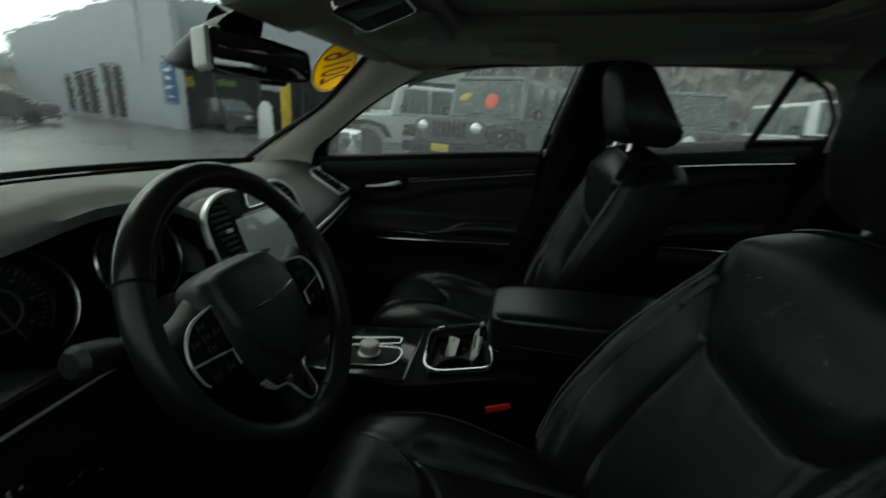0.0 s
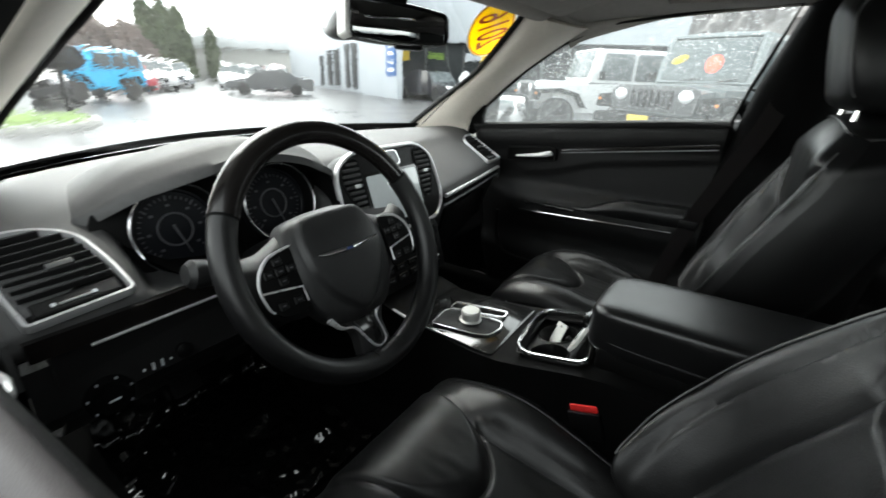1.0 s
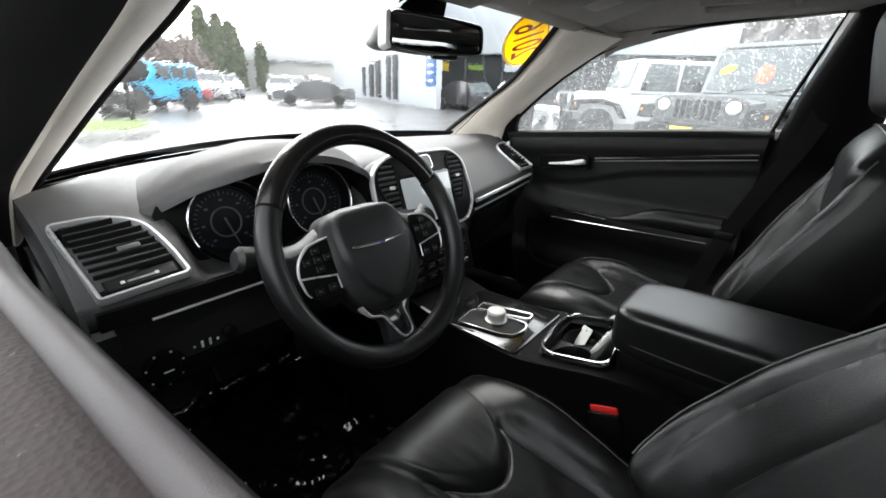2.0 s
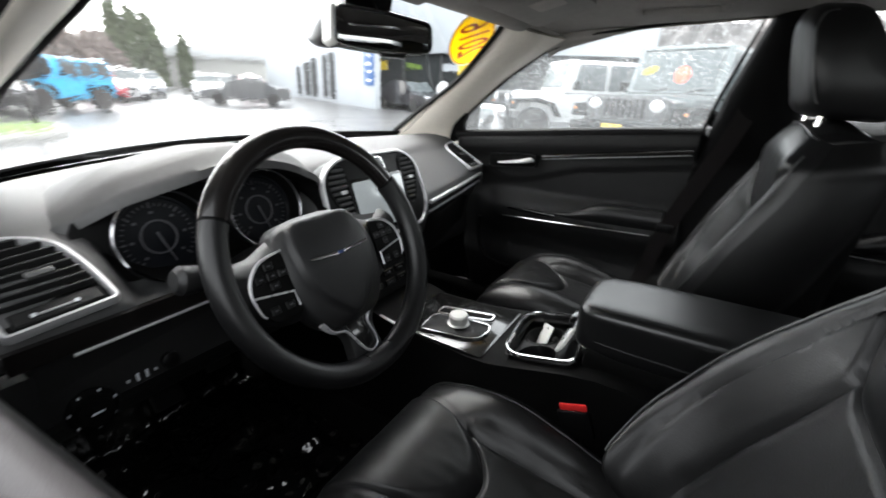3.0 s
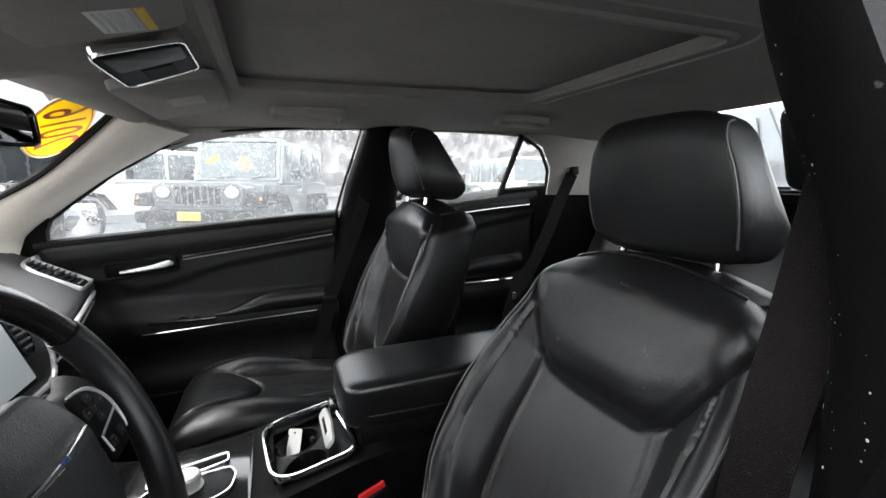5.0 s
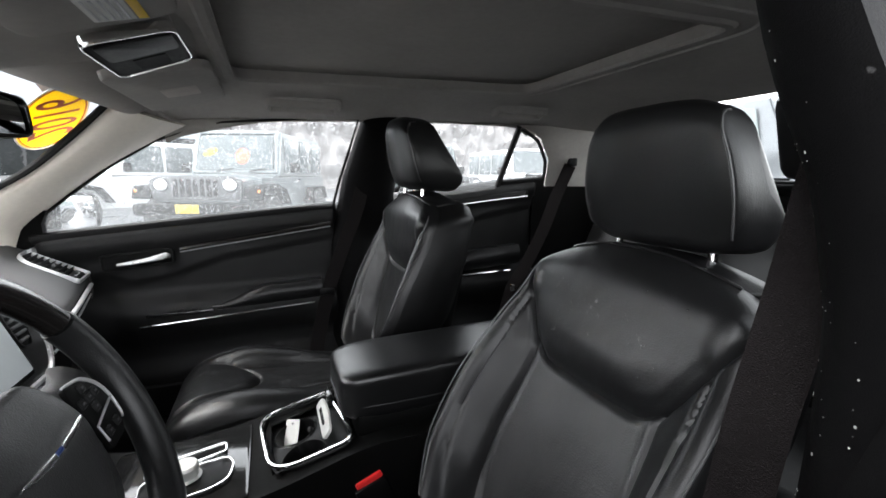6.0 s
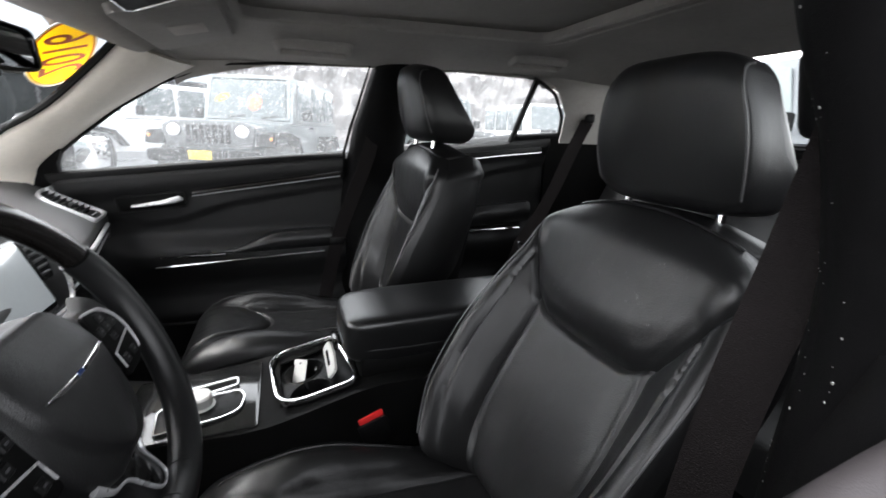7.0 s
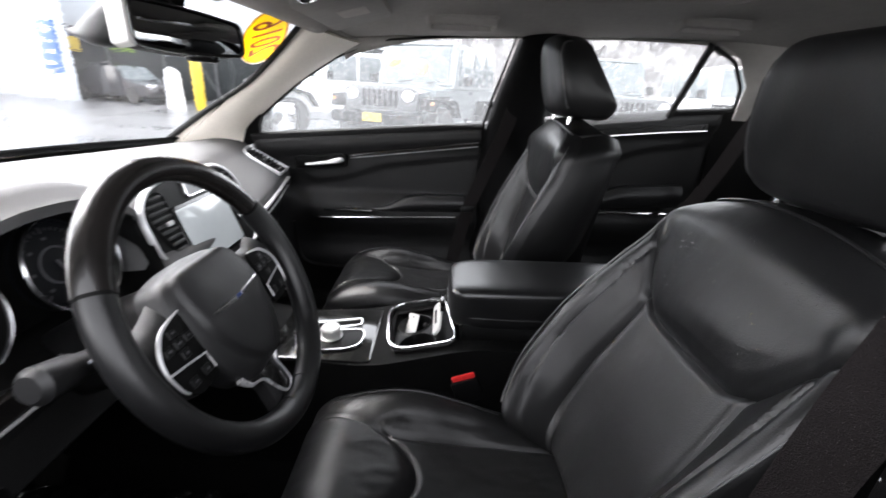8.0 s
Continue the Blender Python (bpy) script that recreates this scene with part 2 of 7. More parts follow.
def box(size, at=(0, 0, 0), r=0.005, seg=2, m=None):
    bm = bmesh.new()
    bmesh.ops.create_cube(bm, size=1)
    bmesh.ops.scale(bm, vec=size, verts=bm.verts)
    r = min(r, 0.49 * min(size))
    if r > 0:
        bmesh.ops.bevel(bm, geom=bm.edges[:], offset=r, segments=seg, affect="EDGES", profile=0.5)
    M = Matrix.Translation(at) @ (m or Matrix())
    vs = [M @ v.co for v in bm.verts]
    bm.verts.index_update()
    fs = [tuple(v.index for v in f.verts) for f in bm.faces]
    bm.free()
    return vs, fs


def rounded(pts, r, n=5):
    """A closed outline with its corners rounded. r: one radius or one a corner."""
    out, k = [], len(pts)
    for i in range(k):
        p, a, b = Vector(pts[i]), Vector(pts[i - 1]), Vector(pts[(i + 1) % k])
        rr = r[i] if isinstance(r, (list, tuple)) else r
        da, db = (a - p), (b - p)
        c = min(rr, da.length * 0.48, db.length * 0.48)
        s, e = p + da.normalized() * c, p + db.normalized() * c
        out += [((1 - t) ** 2 * s + 2 * t * (1 - t) * p + t * t * e) for t in (j / n for j in range(n + 1))]
    return out


def offset(pts, d):
    """A closed outline in a plane moved inwards by d (counter-clockwise outlines)."""
    out, k = [], len(pts)
    for i in range(k):
        t = (Vector(pts[(i + 1) % k]) - Vector(pts[i - 1])).normalized()
        out.append(Vector((pts[i][0] - t.y * d, pts[i][1] + t.x * d)))
    return out


def area2(pts):
    return sum(pts[i - 1][0] * pts[i][1] - pts[i][0] * pts[i - 1][1] for i in range(len(pts)))


def ccw(pts):
    return pts if area2(pts) > 0 else pts[::-1]


def plate(pts, h, m, r=0.002):
    """A plate from an outline, h thick along the third axis of m, with a rounded upper rim."""
    pts = ccw([Vector(p) for p in pts])
    k = len(pts)
    rings = [[(p[0], p[1], 0) for p in pts], [(p[0], p[1], h - r) for p in pts], [(p[0], p[1], h - r * 0.3) for p in offset(pts, r * 0.3)], [(p[0], p[1], h) for p in offset(pts, r)]]
    vs = [m @ Vector(p) for ring in rings for p in ring]
    fs = [(a * k + i, a * k + (i + 1) % k, (a + 1) * k + (i + 1) % k, (a + 1) * k + i) for a in range(3) for i in range(k)]
    return vs, fs + [tuple(range(k))[::-1], tuple(3 * k + i for i in range(k))]


def rim(pts, width, h, m, r=0.3):
    """A frame that follows an outline: width inwards, h high, with a rounded face."""
    pts = ccw([Vector(p) for p in pts])
    k = len(pts)
    prof = [(0, 0), (0, h * 0.6), (width * 0.25, h), (width * 0.75, h), (width, h * 0.6), (width, 0)]
    vs = []
    for w, z in prof:
        vs += [m @ Vector((p[0], p[1], z)) for p in offset(pts, w)]
    q = len(prof)
    return vs, [(a * k + i, a * k + (i + 1) % k, ((a + 1) % q) * k + (i + 1) % k, ((a + 1) % q) * k + i) for a in range(q) for i in range(k)]


def tube(path, r, n=10, closed=False, flat=1.0):
    """A round bar along a path. r: a radius or one a point. flat: the depth against the width."""
    path = [Vector(p) for p in path]
    k = len(path)
    vs, ref = [], None
    for i, p in enumerate(path):
        t = (path[(i + 1) % k] - path[i - 1]) if closed else (path[min(i + 1, k - 1)] - path[max(i - 1, 0)])
        t.normalize()
        if ref is None:
            ref = t.orthogonal()
        ref = (ref - t * ref.dot(t)).normalized()
        s = t.cross(ref)
        rr = r[i] if isinstance(r, (list, tuple)) else r
        vs += [p + ref * rr * math.cos(a) + s * rr * flat * math.sin(a) for a in (2 * math.pi * j / n for j in range(n))]
    fs = [(i * n + j, i * n + (j + 1) % n, ((i + 1) % k) * n + (j + 1) % n, ((i + 1) % k) * n + j) for i in range(k if closed else k - 1) for j in range(n)]
    if not closed:
        fs += [tuple(range(n))[::-1], tuple((k - 1) * n + j for j in range(n))]
    return vs, fs


def ribbon(path, across, w, th):
    """A flat strap along a path; across: the direction of its width at each point."""
    vs, k = [], len(path)
    for i, p in enumerate(path):
        p = Vector(p)
        t = (Vector(path[min(i + 1, k - 1)]) - Vector(path[max(i - 1, 0)])).normalized()
        a = Vector(across[i] if isinstance(across, list) else across)
        a = (a - t * a.dot(t)).normalized()
        nn = t.cross(a)
        vs += [p + a * sx * w / 2 + nn * sy * th / 2 for sx, sy in ((-1, -1), (1, -1), (1, 1), (-1, 1))]
    fs = [(4 * i + j, 4 * i + (j + 1) % 4, 4 * i + 4 + (j + 1) % 4, 4 * i + 4 + j) for i in range(k - 1) for j in range(4)]
    return vs, fs + [(3, 2, 1, 0), tuple(4 * k - 4 + j for j in range(4))]


def lathe(prof, m, n=32):
    """A turned body: prof of (radius, height) about the third axis of m."""
    vs = [m @ Vector((r * math.cos(a), r * math.sin(a), z)) for r, z in prof for a in (2 * math.pi * j / n for j in range(n))]
    k = len(prof)
    fs = [(i * n + j, i * n + (j + 1) % n, (i + 1) * n + (j + 1) % n, (i + 1) * n + j) for i in range(k - 1) for j in range(n)]
    return vs, fs + [tuple(range(n))[::-1], tuple((k - 1) * n + j for j in range(n))]


def roll(x, a, b):
    """A rounded edge from 0 at a to 1, upright, at b."""
    t = min(max((x - a) / (b - a), 0.0), 0.997)
    return 1 - math.sqrt(1 - t * t)


def smooth(x, a, b):
    t = min(max((x - a) / (b - a), 0.0), 1.0)
    return t * t * (3 - 2 * t)


def lerp(x, table):
    """A value read off a table of (place, value), eased between its rows."""
    if x <= table[0][0]:
        return table[0][1]
    for (a, p), (b, q) in zip(table, table[1:]):
        if x <= b:
            return p + (q - p) * (x - a) / (b - a)
    return table[-1][1]


def glide(x, table):
    """A value read off a table of (place, value) along a smooth curve through its rows."""
    if x <= table[0][0]:
        return table[0][1]
    if x >= table[-1][0]:
        return table[-1][1]
    i = next(k for k in range(len(table) - 1) if x <= table[k + 1][0])
    (a, p), (b, q) = table[i], table[i + 1]
    w = b - a
    m0 = (q - table[i - 1][1]) / (b - table[i - 1][0]) if i else (q - p) / w
    m1 = (table[i + 2][1] - p) / (table[i + 2][0] - a) if i + 2 < len(table) else (q - p) / w
    t = (x - a) / w
    return p * (1 + 2 * t) * (1 - t) ** 2 + m0 * w * t * (1 - t) ** 2 + q * t * t * (3 - 2 * t) + m1 * w * t * t * (t - 1)


def spline(pts, n=8, closed=False):
    """A smooth line through points."""
    pts = [Vector(p) for p in pts]
    k = len(pts)
    out = []
    for i in range(k if closed else k - 1):
        p0, p1 = pts[i - 1] if closed or i else pts[0], pts[i]
        p2 = pts[(i + 1) % k]
        p3 = pts[(i + 2) % k] if closed else pts[min(i + 2, k - 1)]
        for j in range(n):
            t = j / n
            out.append(0.5 * (2 * p1 + (p2 - p0) * t + (2 * p0 - 5 * p1 + 4 * p2 - p3) * t * t + (3 * p1 - p0 - 3 * p2 + p3) * t**3))
    return out if closed else out + [pts[-1]]


def axes(at, ex, ey):
    """A frame with its origin, first axis and (about) second axis."""
    ex = Vector(ex).normalized()
    ez = ex.cross(Vector(ey)).normalized()
    ey = ez.cross(ex)
    return Matrix((ex, ey, ez)).transposed().to_4x4() if at is None else Matrix.Translation(at) @ Matrix((ex, ey, ez)).transposed().to_4x4()


# ---- the car's shell ----
def glass_y(z):
    return 0.74 - 0.36 * (z - 0.99)


def belt_z(x):
    """The height of the window sill along the car."""
    return lerp(x, [(-0.45, 0.978), (-0.4, 0.985), (0.39, 1.060), (0.62, 1.088), (1.03, 1.133), (1.26, 1.153), (1.5, 1.17)])


def screen_x(y):
    """The line at which the windscreen meets the dashboard."""
    return -0.88 + 0.205 * (abs(y) / 0.61) ** 2


floor_pan = part("floor", slab_grid(lambda u, v: V(-0.95 + 2.6 * u, -0.74 + 1.48 * v, 0.33 + 0.02 * smooth(u, 0.0, 0.15) + (0.22 * smooth(0.16 - abs(-0.74 + 1.48 * v), 0, 0.06))), lambda u, v: V(-0.95 + 2.6 * u, -0.74 + 1.48 * v, 0.27), 26, 40), CARPET)
tagged(floor_pan, "black carpeted car floor with a raised centre tunnel", "floor", kind="structure")
firewall = part("wall_front", box((0.05, 1.5, 0.60), (-0.95, 0, 0.59), 0.01), MATTE)
tagged(firewall, "black bulkhead behind the dashboard", "wall", kind="structure")
rear_wall = part("wall_rear", box((0.05, 1.4, 0.86), (1.66, 0, 0.72), 0.01), MATTE)
tagged(rear_wall, "dark panel behind the rear seat", "wall", kind="structure")

# headliner with the sunroof's opening
LX = [-0.1, -0.07, -0.04, 0.0, 0.04, 0.075, 0.11, 0.3, 0.5, 0.7, 0.88, 0.94, 1.0, 1.1, 1.2, 1.3, 1.4, 1.46]
LY = [-0.625, -0.6, -0.56, -0.5, -0.44, -0.38, -0.34, -0.30, -0.15, 0, 0.15, 0.30, 0.345, 0.38, 0.44, 0.5, 0.56, 0.6, 0.625]


TILT = 0.036


def liner_z(x, y):
    z = 1.405 + TILT * (min(max(x, 0.0), 1.05) - 0.8) - 0.036 * smooth(0.06 - x, 0, 0.32) - 0.03 * smooth(x, 1.0, 1.46)
    return z - 0.056 * smooth(abs(y), 0.30, 0.625) ** 1.4


def headliner():
    vs, fs = [], []
    for x in LX:
        for y in LY:
            vs.append(V(x, y, liner_z(x, y)))
    n = len(LY)
    for i in range(len(LX) - 1):
        for j in range(n - 1):
            if 0.10 < LX[i] < 0.93 and -0.31 < LY[j] < 0.34:
                continue
            fs.append((i * n + j, i * n + j + 1, (i + 1) * n + j + 1, (i + 1) * n + j))
    top = [v + V(0, 0, 0.012) for v in vs]
    return geo_join((vs, fs), (top, [f[::-1] for f in fs]))


ceil = tagged(part("ceiling", headliner(), LINER, smooth=60), "grey cloth headliner of a car", "ceiling", kind="structure")
sun_out = rounded([(0.115, -0.298), (0.935, -0.298), (0.935, 0.343), (0.115, 0.343)], 0.05)
ROOF_M = Matrix(((1, 0, 0, 0), (0, 1, 0, 0), (TILT, 0, 1, -0.8 * TILT), (0, 0, 0, 1)))
surround = part("trim", rim([(p[0], p[1]) for p in offset(ccw(sun_out), -0.014)], 0.024, 0.012, ROOF_M @ Matrix.Translation((0, 0, 1.412)) @ Matrix.Diagonal((1, 1, -1, 1))), LINER)
tagged(surround, "grey welt round the sunroof opening", "trim", kind="structure")
step_out = [V(p[0], p[1]) for p in offset(ccw(sun_out), -0.055)]
step = part("trim", rim(step_out, 0.014, 0.007, ROOF_M @ Matrix.Translation((0, 0, 1.408)) @ Matrix.Diagonal((1, 1, -1, 1))), LINER)
tagged(step, "grey moulded step round the sunroof", "trim", kind="structure")
kw = len(sun_out)
walls = ([ROOF_M @ V(p[0], p[1], z) for p in sun_out for z in (1.40, 1.452)], [(2 * i, 2 * i + 1, 2 * ((i + 1) % kw) + 1, 2 * ((i + 1) % kw)) for i in range(kw)])
shade = thing("sunroof_shade", (0.55, 0, 1.43), "grey cloth sunroof shade, shut, set into the headliner", "sunroof")
part("panel", plate([(p[0], p[1]) for p in offset(ccw(sun_out), -0.004)], 0.014, ROOF_M @ Matrix.Translation((0, 0, 1.444)) @ Matrix.Diagonal((1, 1, -1, 1)), 0.003), LINER, shade)
part("side_wall", walls, LINER, shade)
settle(shade)
roof = part("roof", slab_grid(lambda u, v: V(-0.35 + 2.0 * u, -0.66 + 1.32 * v, 1.472 + 0.03 * math.sin(math.pi * u) - 0.09 * abs(2 * v - 1) ** 4), lambda u, v: V(-0.35 + 2.0 * u, -0.66 + 1.32 * v, 1.462 + 0.025 * math.sin(math.pi * u) - 0.09 * abs(2 * v - 1) ** 4), 12, 16), PAINT_GREY)
tagged(roof, "grey painted car roof panel", "roof", kind="structure")

# window outlines on the passenger side, as (x, z)
FRONT_WIN = [(-0.43, 0.982), (0.39, 1.061), (0.412, 1.15), (0.466, 1.338), (0.336, 1.336), (0.2, 1.321), (0.069, 1.308), (-0.003, 1.294), (-0.109, 1.250), (-0.225, 1.180), (-0.329, 1.103), (-0.405, 1.045)]
REAR_WIN = [(0.625, 1.09), (1.025, 1.134), (1.066, 1.340), (0.68, 1.350)]
QUARTER = [(1.045, 1.137), (1.25, 1.154), (1.238, 1.222), (1.178, 1.300), (1.088, 1.343)]


def side(pts, s, dy=0.0):
    return [V(x, s * (glass_y(z) + dy), z) for x, z in pts]


def strip_between(a, b, bulge, n=10, mid=8, thick=0.012):
    """A moulded band between two lines, swelling towards the inside."""
    a, b = [Vector(p) for p in a], [Vector(p) for p in b]
    def at(line, t):
        f = t * (len(line) - 1)
        i = min(int(f), len(line) - 2)
        return line[i].lerp(line[i + 1], f - i)
    def face(u, v):
        p = at(a, u).lerp(at(b, u), v)
        return p + Vector(bulge) * math.sin(math.pi * v) ** 0.6
    return slab_grid(face, lambda u, v: at(a, u).lerp(at(b, u), v) - Vector(bulge).normalized() * thick, n, mid)


EDGE = spline([(-0.745, 0.655, 0.92), (-0.69, 0.635, 0.968), (-0.52, 0.600, 1.075), (-0.360, 0.555, 1.163), (-0.248, 0.510, 1.246), (-0.152, 0.468, 1.327)], 5)
WIN_LINE = spline([(-0.485, 0.752, 0.93), (-0.450, 0.738, 1.010), (-0.340, 0.708, 1.103), (-0.230, 0.680, 1.184), (-0.11, 0.653, 1.254), (-0.02, 0.634, 1.300)], 5)


EDGE_D = spline([(-0.745, -0.70, 0.84), (-0.70, -0.682, 0.915), (-0.56, -0.624, 1.033), (-0.40, -0.556, 1.160), (-0.27, -0.515, 1.238), (-0.145, -0.48, 1.325)], 5)
WIN_D = spline([(-0.55, -0.735, 0.86), (-0.48, -0.722, 0.965), (-0.40, -0.694, 1.035), (-0.27, -0.651, 1.130), (-0.12, -0.610, 1.225), (-0.03, -0.600, 1.288)], 5)


def pillar_front(s, part_of=1.0):
    edge, win = (EDGE, WIN_LINE) if s > 0 else (EDGE_D, WIN_D)
    win = [a.lerp(b, part_of) for a, b in zip(edge, win)]
    return strip_between(edge, win, (0.012, -0.022, -0.012) if s > 0 else (0.03, 0.0, -0.004), 26, 12)


def pillar_seal(s):
    a = [p.lerp(q, 0.97) for p, q in zip(EDGE_D, WIN_D)]
    b = [V(q.x - 0.015, q.y - 0.10, q.z) for q in WIN_D]
    return strip_between(a, b, (0.008, 0.0, -0.004), 26, 8)


for s, where in ((1, "passenger's"), (-1, "driver's")):
    tagged(part("pillar_front", pillar_front(s), CREAM), "cream moulded trim of the " + where + " windscreen pillar", "pillar", kind="structure")
    if s < 0:
        tagged(part("pillar_seal", pillar_seal(s), RUBBER), "black rubber seal on the driver's window pillar", "seal", kind="structure")
    top_a = [EDGE[-1].lerp(WIN_LINE[-1], i / 6) for i in range(7)]
    top_b = [V(-0.10 + 0.06 * i / 6, 0.42 + 0.20 * i / 6, liner_z(-0.10 + 0.06 * i / 6, 0.42 + 0.20 * i / 6) - 0.001) for i in range(7)]
    tagged(part("trim", strip_between([V(p.x, s * p.y, p.z) for p in top_a], [V(p.x, s * p.y, p.z) for p in top_b], (0, 0, -0.006), 8, 5), LINER), "grey headliner corner above the pillar", "trim", kind="structure")
    # rail over the doors
    rail_a = [V(x, s * 0.618, liner_z(x, 0.62) - 0.002) for x in (-0.08, -0.05, 0.0, 0.2, 0.5, 0.8, 1.1, 1.25)]
    rail_b = [V(x, s * (glass_y(z) + 0.004), z) for x, z in ((-0.08, 1.248), (-0.05, 1.265), (0.0, 1.279), (0.2, 1.325), (0.5, 1.345), (0.8, 1.352), (1.07, 1.345), (1.12, 1.315))]
    tagged(part("roof_rail", strip_between(rail_a, rail_b, (0, -0.006 * s, -0.006), 24, 5), LINER), "grey trim of the roof rail over the doors", "roof rail", kind="structure")
    # rear pillar
    ra = [V(1.09, s * 0.612, 1.352), V(1.19, s * 0.625, 1.310), V(1.252, s * 0.652, 1.228), V(1.264, s * 0.69, 1.12)]
    rb = [V(1.46, s * 0.56, 1.365), V(1.54, s * 0.57, 1.31), V(1.66, s * 0.59, 1.22), V(1.72, s * 0.60, 1.12)]
    tagged(part("pillar_rear", strip_between(ra, rb, (-0.01, -0.02 * s, 0), 12, 10), LINER), "grey cloth trim of the rear roof pillar", "pillar", kind="structure")
    # middle pillar
    def pillar_mid(u, v, s=s):
        z = 0.36 + 1.0 * u
        if s > 0:
            xa, xb = lerp(z, [(0.36, 0.36), (0.9, 0.385), (1.15, 0.425), (1.36, 0.487)]), lerp(z, [(0.36, 0.66), (0.9, 0.63), (1.1, 0.61), (1.36, 0.65)])
            inner = min(glass_y(max(z, 0.97)), 0.752) - 0.044
        else:
            xa, xb = lerp(z, [(0.36, 0.50), (1.15, 0.505), (1.25, 0.49), (1.36, 0.50)]), lerp(z, [(0.36, 0.70), (0.9, 0.68), (1.36, 0.66)])
            inner = lerp(z, [(0.36, 0.645), (0.84, 0.632), (0.94, 0.634), (1.05, 0.636), (1.149, 0.617), (1.214, 0.592), (1.30, 0.565), (1.36, 0.55)])
        base = min(glass_y(max(z, 0.97)), 0.745) + 0.006
        return V(xa + (xb - xa) * v, s * (base - (base - inner) * math.sin(math.pi * v) ** 0.5), z)
    tagged(part("pillar_middle", slab_grid(pillar_mid, lambda u, v, s=s: V(pillar_mid(u, v).x, s * (glass_y(max(0.36 + u, 0.97)) + lerp(0.36 + u, [(0.36, 0.07), (0.9, 0.05), (1.05, 0.022), (1.36, 0.02)])), 0.36 + u), 30, 12), ROCKER), "black plastic trim of the middle roof pillar", "pillar", kind="structure")

rnd_drop = random.Random(23)
specks = []
for i in range(110):
    u, v = rnd_drop.uniform(0.5, 0.98), rnd_drop.uniform(0.05, 0.6)
    p0, pu, pv = pillar_mid(u, v), pillar_mid(u + 0.005, v), pillar_mid(u, v + 0.01)
    r = 0.0004 + 0.0010 * rnd_drop.random() ** 3
    m = axes(p0, pu - p0, pv - p0)
    if m.col[2].to_3d().dot(V(-0.4, -1, 0)) < 0:
        m = m @ Matrix.Rotation(math.pi, 4, "X")
    specks.append(lathe([(r, -0.0002), (r * 0.8, r * 0.3), (r * 0.05, r * 0.42)], m, 7))
tagged(part("water_specks", geo_join(*specks), PALE), "pale dried rain specks on the black pillar", "water specks", kind="stuff")
for s in (1, -1):
    q = part("side_panel", slab_grid(lambda u, v, s=s: V(1.24 + 0.55 * u, s * (0.742 - 0.15 * u), 0.34 + 0.83 * v), lambda u, v, s=s: V(1.24 + 0.55 * u, s * (0.80 - 0.1 * u), 0.34 + 0.83 * v), 8, 8), MATTE)
    tagged(q, "black side panel beside the rear seat", "panel", kind="structure")

# windscreen
def screen(u, v, d=0.0):
    k = 2 * u - 1
    w = 0.64 if k > 0 else 0.69
    a = V(screen_x(0.64 * k) - 0.01 - (0.05 * k * k if k < 0 else 0), w * k, 0.955 if k > 0 else 0.955 - 0.03 * k * k)
    b = V(-0.25 + 0.105 * k * k, 0.485 * k, 1.350 - 0.026 * k * k)
    p = a.lerp(b, v)
    return p + V(-0.55, 0, 0.83) * (0.015 * math.sin(math.pi * v) * (1 - k * k) + d)


ws = part("window_front", slab_grid(screen, lambda u, v: screen(u, v, 0.005), 24, 18), WET)
ws.visible_shadow = False
tagged(ws, "rain-wet curved windscreen", "windscreen", kind="structure")
frit = part("trim", slab_grid(lambda u, v: screen(u, -0.06 + 0.085 * v, 0.010), lambda u, v: screen(u, -0.06 + 0.085 * v, 0.016), 30, 3), MATTE)
tagged(frit, "black cowl strip below the windscreen", "trim", kind="structure")
band = part("trim", tube([p + V(-0.008, -0.006, 0.0) for p in EDGE], 0.009, 8), RUBBER)
tagged(band, "black rubber seal along the windscreen edge", "seal", kind="structure")
band = part("trim", tube([p + V(-0.008, 0.006, 0.0) for p in EDGE_D], 0.009, 8), RUBBER)
tagged(band, "black rubber seal along the windscreen edge", "seal", kind="structure")
header = part("trim", strip_between([screen(i / 12, 0.985, -0.006) for i in range(13)], [V(-0.09, -0.5 + 1.0 * i / 12, liner_z(-0.09, -0.5 + 1.0 * i / 12) - 0.004) for i in range(13)], (0.004, 0, -0.012), 12, 5), LINER)
tagged(header, "grey headliner edge above the windscreen", "trim", kind="structure")
# rear window
def back_glass(u, v, d=0.0):
    y = -0.56 + 1.12 * u
    return V(1.47, y, 1.375).lerp(V(2.05, y, 1.13), v) + V(0.4, 0, 0.9) * (0.02 * math.sin(math.pi * v) + d)


rw = part("window_rear", slab_grid(back_glass, lambda u, v: back_glass(u, v, 0.004), 8, 8), CLEAR)
rw.visible_shadow = False
tagged(rw, "clear curved rear window with rain on it", "window", kind="structure")
shelf = part("parcel_shelf", box((0.55, 1.3, 0.03), (1.8, 0, 1.125), 0.012), CARPET)
tagged(shelf, "dark cloth shelf below the rear window", "shelf", kind="structure")

